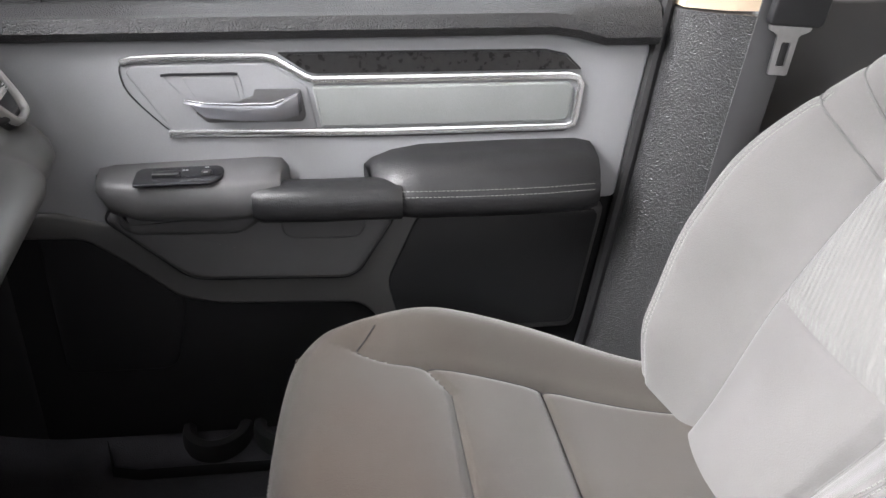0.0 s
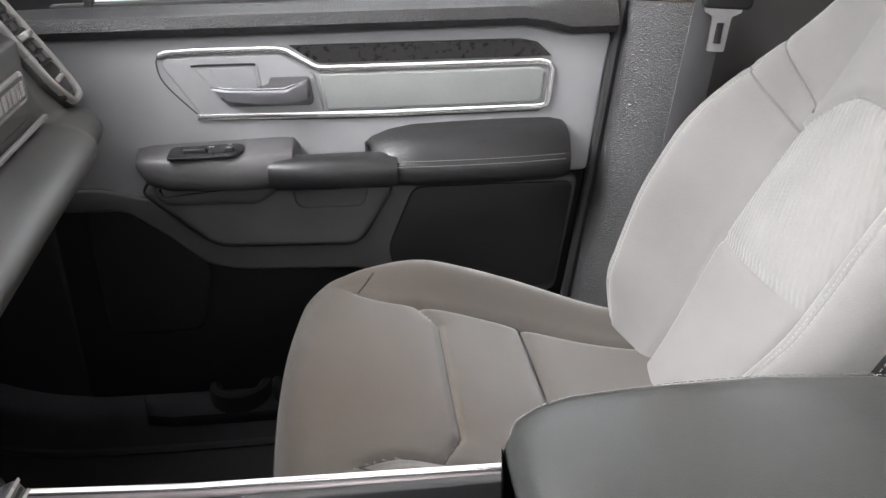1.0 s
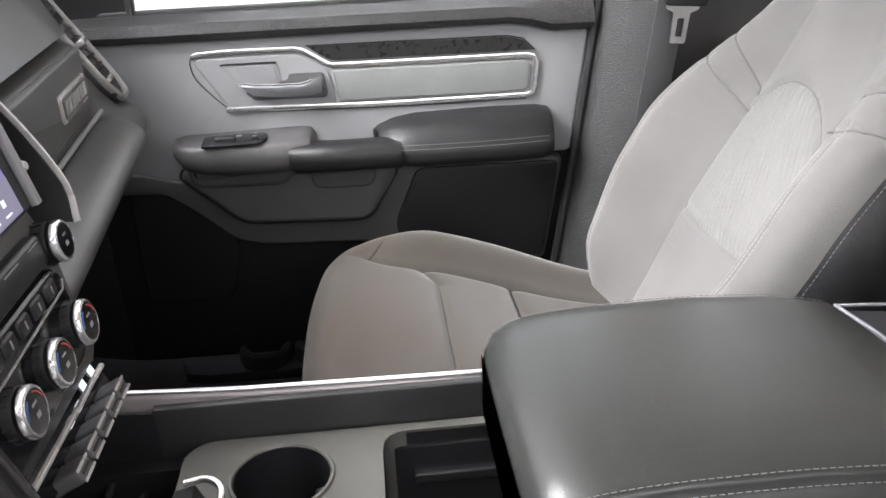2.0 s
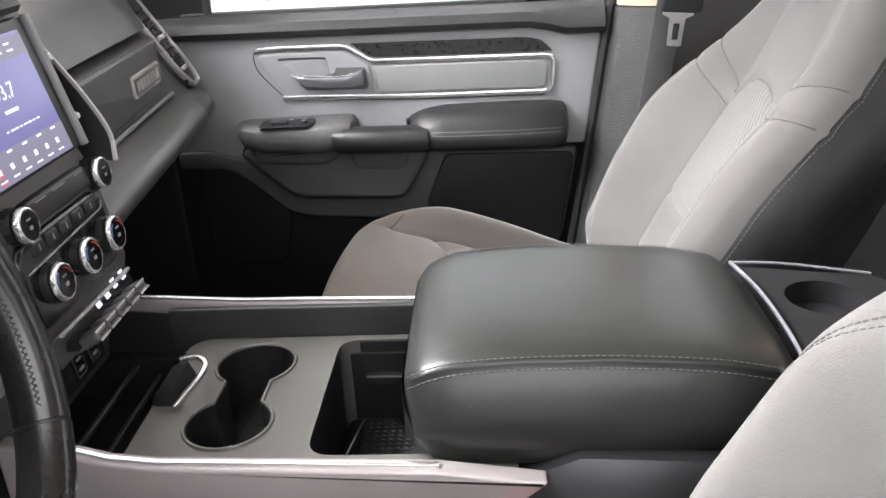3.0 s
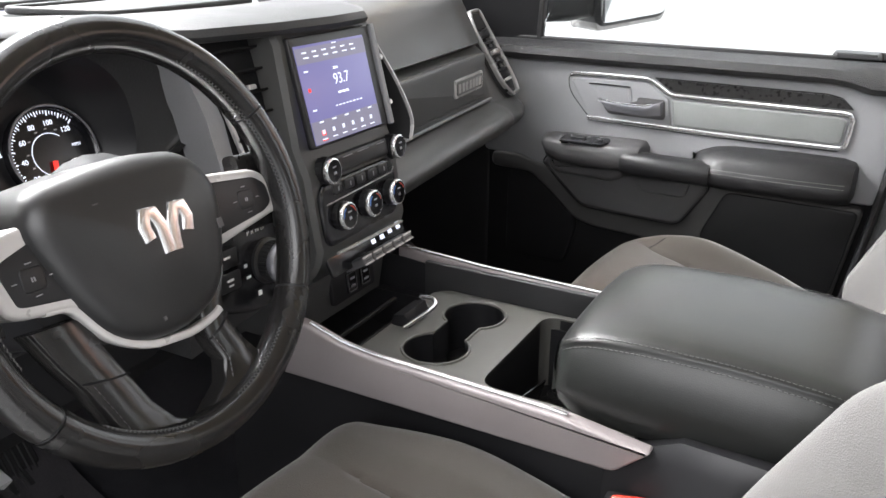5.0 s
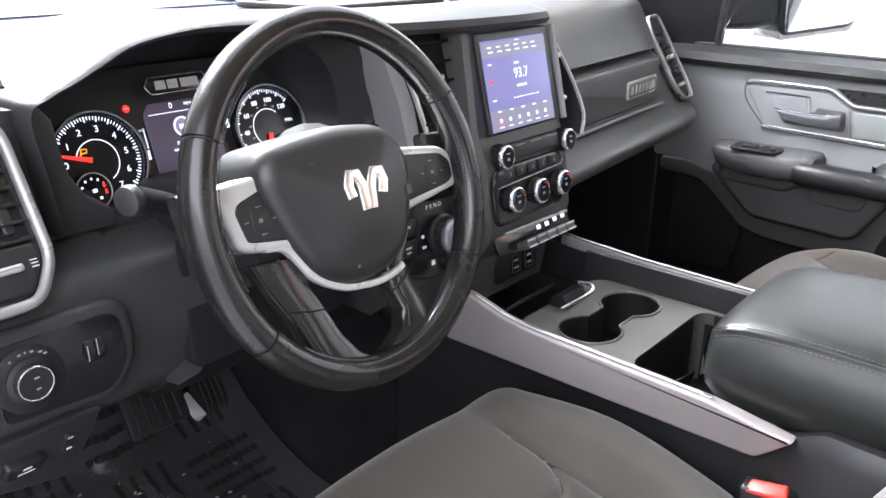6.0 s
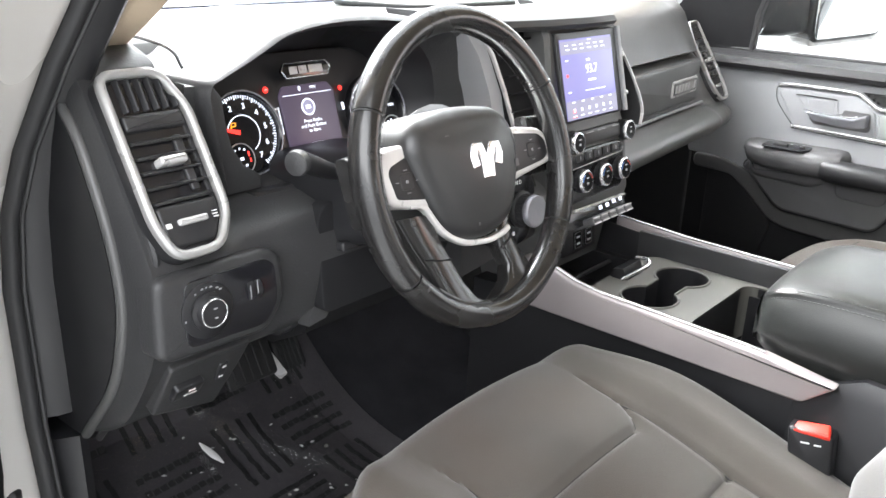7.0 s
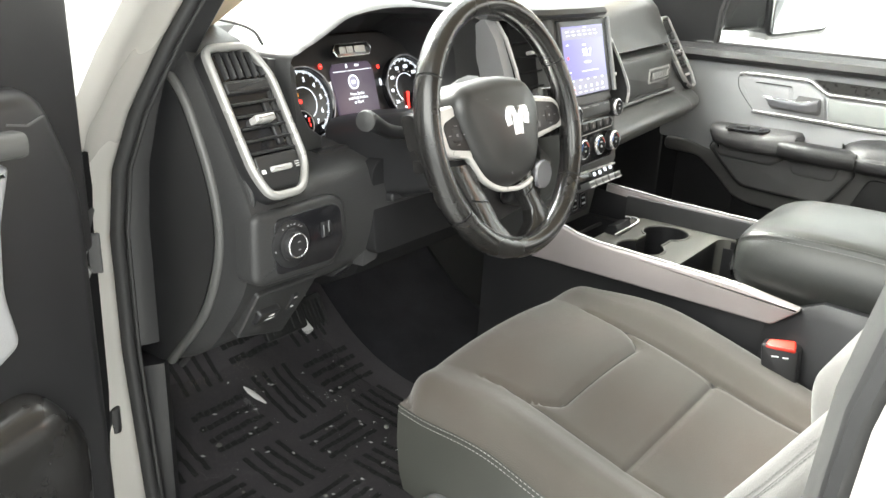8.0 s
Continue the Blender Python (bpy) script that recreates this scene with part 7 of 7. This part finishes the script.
belt = thing("seat_belt", "dark webbing seat belt hanging by the pillar", "seat belt")
BP = curve_through([(0.716, 0.735, 0.985), (0.705, 0.738, 0.80), (0.692, 0.742, 0.70), (0.678, 0.748, 0.58), (0.668, 0.752, 0.48), (0.665, 0.755, 0.30)], 8)
part("webbing", sweep(BP, rect(0.046, 0.0018, 0.0006, n=2), up=(0, 1, 0)), BELT, belt)
TG = frame_at((0.703, 0.731, 0.672), (0.99, 0.02, -0.08), (0.08, -0.05, 1))
to = part("tongue", pierced(rounded([(-0.012, -0.030), (0.012, -0.030), (0.013, 0.016), (0.026, 0.022), (0.026, 0.032), (-0.026, 0.032), (-0.026, 0.022), (-0.013, 0.016)], 0.003), [rounded([(-0.0055, -0.020), (0.0055, -0.020), (0.0055, 0.008), (-0.0055, 0.008)], 0.002)], 0.003, TG, 0.003), STEEL, belt, "bright steel tongue")
part("tongue_cover", plate(rounded([(-0.034, 0.0), (0.034, 0.0), (0.036, 0.040), (-0.030, 0.046)], 0.008), 0.010, move(TG, 0.004, 0.026, -0.006), 0.004), BLACK, belt, "black plastic tongue cover")
part("anchor", loft([[(x, y, z) for x, y in ((0.565 + d, 0.66), (0.600 + d, 0.655), (0.606 + d, 0.675), (0.585 + d, 0.69), (0.565 + d, 0.68))] for z, d in ((0.18, 0.0), (0.24, 0.002), (0.275, 0.008), (0.292, 0.018))]), ANCHOR, belt, "grey steel belt anchor")

# ---------------------------------------------------------------- floor mats and pedals
dm = thing("floor_mat", "dark driver's floor mat under clear plastic film with dark strips", "floor mat")
ML = [(-0.60, 0.312), (-0.50, 0.205), (-0.40, 0.13), (-0.28, 0.09), (-0.1, 0.08), (0.14, 0.08)]
pts = curve_through([(x, 0, z + 0.012) for x, z in ML], 6)
part("mat", loft([[(p.x, -0.755, p.z), (p.x, -0.20, p.z), (p.x, -0.20, p.z - 0.010), (p.x, -0.755, p.z - 0.010)] for p in pts]), MAT, dm)


def on_mat(x):
    for a, b in zip(pts, pts[1:]):
        if a.x <= x <= b.x:
            return a.z + (b.z - a.z) * (x - a.x) / (b.x - a.x)
    return pts[-1].z if x > pts[-1].x else pts[0].z


rnd = random.Random(4)
vs, fs = [], []
for bx_, by_, along in [(bx_, by_, (ix + iy) % 2) for ix, bx_ in enumerate((-0.50, -0.37, -0.24, -0.11, 0.02)) for iy, by_ in enumerate((-0.69, -0.56, -0.43, -0.30))]:
    for k in range(4):
        off = (k - 1.5) * 0.024
        for seg in range(9):
            u = -0.052 + seg * 0.0130
            wob = rnd.uniform(-0.0014, 0.0014)
            cxx, cyy = (bx_ + u, by_ + off + wob) if along else (bx_ + off + wob, by_ + u)
            hx_, hy_ = (0.0060, 0.0044) if along else (0.0044, 0.0060)
            b0 = len(vs)
            for sx, sy in ((-1, -1), (1, -1), (1, 1), (-1, 1)):
                vs.append((cxx + sx * hx_, cyy + sy * hy_, on_mat(cxx + sx * hx_) + 0.0012))
            for sx, sy in ((-1, -1), (1, -1), (1, 1), (-1, 1)):
                vs.append((cxx + sx * hx_ * 0.75, cyy + sy * hy_ * 0.75, on_mat(cxx + sx * hx_) + 0.0035))
            fs += [(b0 + 4, b0 + 5, b0 + 6, b0 + 7)] + [(b0 + i, b0 + (i + 1) % 4, b0 + 4 + (i + 1) % 4, b0 + 4 + i) for i in range(4)]
part("print", mesh_of(vs, fs, smooth=15), RUBBER, dm, "rows of dark printed blocks")["kind"] = "stuff"

pm = thing("floor_mat", "black rubber passenger floor mat", "floor mat")
part("mat", loft([[(p.x, 0.16, p.z), (p.x, 0.70, p.z), (p.x, 0.70, p.z - 0.010), (p.x, 0.16, p.z - 0.010)] for p in pts]), RUBBER, pm)
part("rim", sweep([(p.x, 0.695, p.z + 0.004) for p in pts] + [(0.14, 0.17, 0.096)], circle(0.006, n=6), up=(0, 0, 1)), RUBBER, pm)

for nm, x, y, z, w, h, lab in (("accelerator_pedal", -0.475, -0.262, 0.185, 0.06, 0.12, "dark ribbed accelerator pedal"), ("brake_pedal", -0.44, -0.385, 0.25, 0.10, 0.07, "dark ribbed brake pedal")):
    pd = thing(nm, lab, "pedal")
    PF = frame_at((x, y, z), (0, 1, 0), (-0.55, 0, 1))
    part("pad", plate(rect(w, h, 0.008), 0.010, PF, 0.003), RUBBER, pd)
    for k in range(5):
        part("rib", block((0.004, h * 0.8, 0.004), move(PF, (k - 2) * w * 0.17, 0, 0.009), 0.001), RUBBER, pd)
    part("arm", tube([tuple(PF @ Vector((0, h * 0.2, 0))), (x - 0.12, y, z + 0.14), (x - 0.20, y, z + 0.26)], 0.008, n=8), STEEL, pd)
part("trim_patch", plate(rect(0.02, 0.05, 0.003), 0.002, frame_at((-0.47, -0.300, 0.20), (0, 1, 0.4), (-0.55, 0, 1)), 0.0008), WHITE_MARK, pd)

# loose things on the floor
rnd2 = random.Random(11)


def film_sheet(x0, x1, y0, y1, base, amp, n, m, seed, lean=0.0):
    """A thin crumpled sheet over a height line: folds from a few random ridges."""
    r = random.Random(seed)
    folds = [(r.uniform(0, math.pi), r.uniform(-1, 1), r.uniform(0.025, 0.12), r.uniform(0.4, 1.0)) for _ in range(11)]
    vs, fs = [], []
    for i in range(n + 1):
        for j in range(m + 1):
            u, v = i / n, j / m
            x, y = x0 + (x1 - x0) * u + lean * v, y0 + (y1 - y0) * v
            h = 0.0
            for a, c, w, k in folds:
                d = ((u * 2 - 1) * math.cos(a) + (v * 2 - 1) * math.sin(a) - c) / w
                h += k * max(0.0, 1 - abs(d))
            edge = 0.012 * math.sin(9 * u + seed) * (v in (0.0, 1.0)) + 0.010 * math.sin(11 * v + seed) * (u in (0.0, 1.0))
            vs.append((x + edge, y + edge, base(x) + amp * h / 1.6 + r.uniform(0, amp * 0.12)))
    for i in range(n):
        for j in range(m):
            k = i * (m + 1) + j
            fs.append((k, k + m + 1, k + m + 2, k + 1))
    return mesh_of(vs, fs, smooth=30)


film = part("plastic_film", film_sheet(-0.46, 0.10, -0.735, -0.27, lambda x: on_mat(x) + 0.005, 0.012, 60, 54, 3), FILM)
tagged(film, "clear crumpled plastic film lying over the driver's mat", "plastic film")
scrap = part("paper_scrap", loft([[(-0.402 + 0.046 * u, -0.508 + 0.012 * u + w, on_mat(-0.402 + 0.046 * u) + 0.024 + h) for w, h in ((-0.006 * k, 0.0), (0.0, 0.002), (0.006 * k, 0.0), (0.0, -0.001))] for u, k in ((0, 0.2), (0.25, 0.9), (0.6, 1.1), (1, 0.3))]), WHITE_MARK)
tagged(scrap, "white paper scrap lying on the film", "paper scrap")
vs, fs = [], []
for _ in range(90):
    x, y = rnd2.uniform(-0.44, 0.06), rnd2.uniform(-0.72, -0.29)
    sz, a = rnd2.uniform(0.0008, 0.0030), rnd2.uniform(0, 3.1)
    k = len(vs)
    z = on_mat(x) + 0.0035
    vs += [(x + sz * math.cos(a + q * 1.57) * (1 + 0.8 * (q % 2)), y + sz * math.sin(a + q * 1.57) * (1 + 0.8 * (q % 2)), z) for q in range(4)] + [(x, y, z + sz * 0.8)]
    fs += [(k + q, k + (q + 1) % 4, k + 4) for q in range(4)]
specks = part("mat_debris", mesh_of(vs, fs, smooth=10), WHITE_MARK)
tagged(specks, "fine pale debris strewn over the driver's floor mat", "debris", kind="stuff")
for cx_, cy_, sz in ((-0.30, -0.33, 0.004), (-0.25, -0.45, 0.003), (-0.18, -0.37, 0.005), (-0.36, -0.30, 0.004), (-0.12, -0.58, 0.004), (-0.33, -0.62, 0.005), (-0.22, -0.66, 0.003)):
    gr = part("debris_crumb", turned([(sz, 0), (sz * 0.8, sz * 0.6), (0, sz * 0.8)], pose(cx_, cy_, on_mat(cx_) + 0.017, rnd2.uniform(-20, 20), 0, rnd2.uniform(0, 90)), 6), THREAD)
    tagged(gr, "small pale crumb on the floor film", "crumb", "crumbs on the mat")
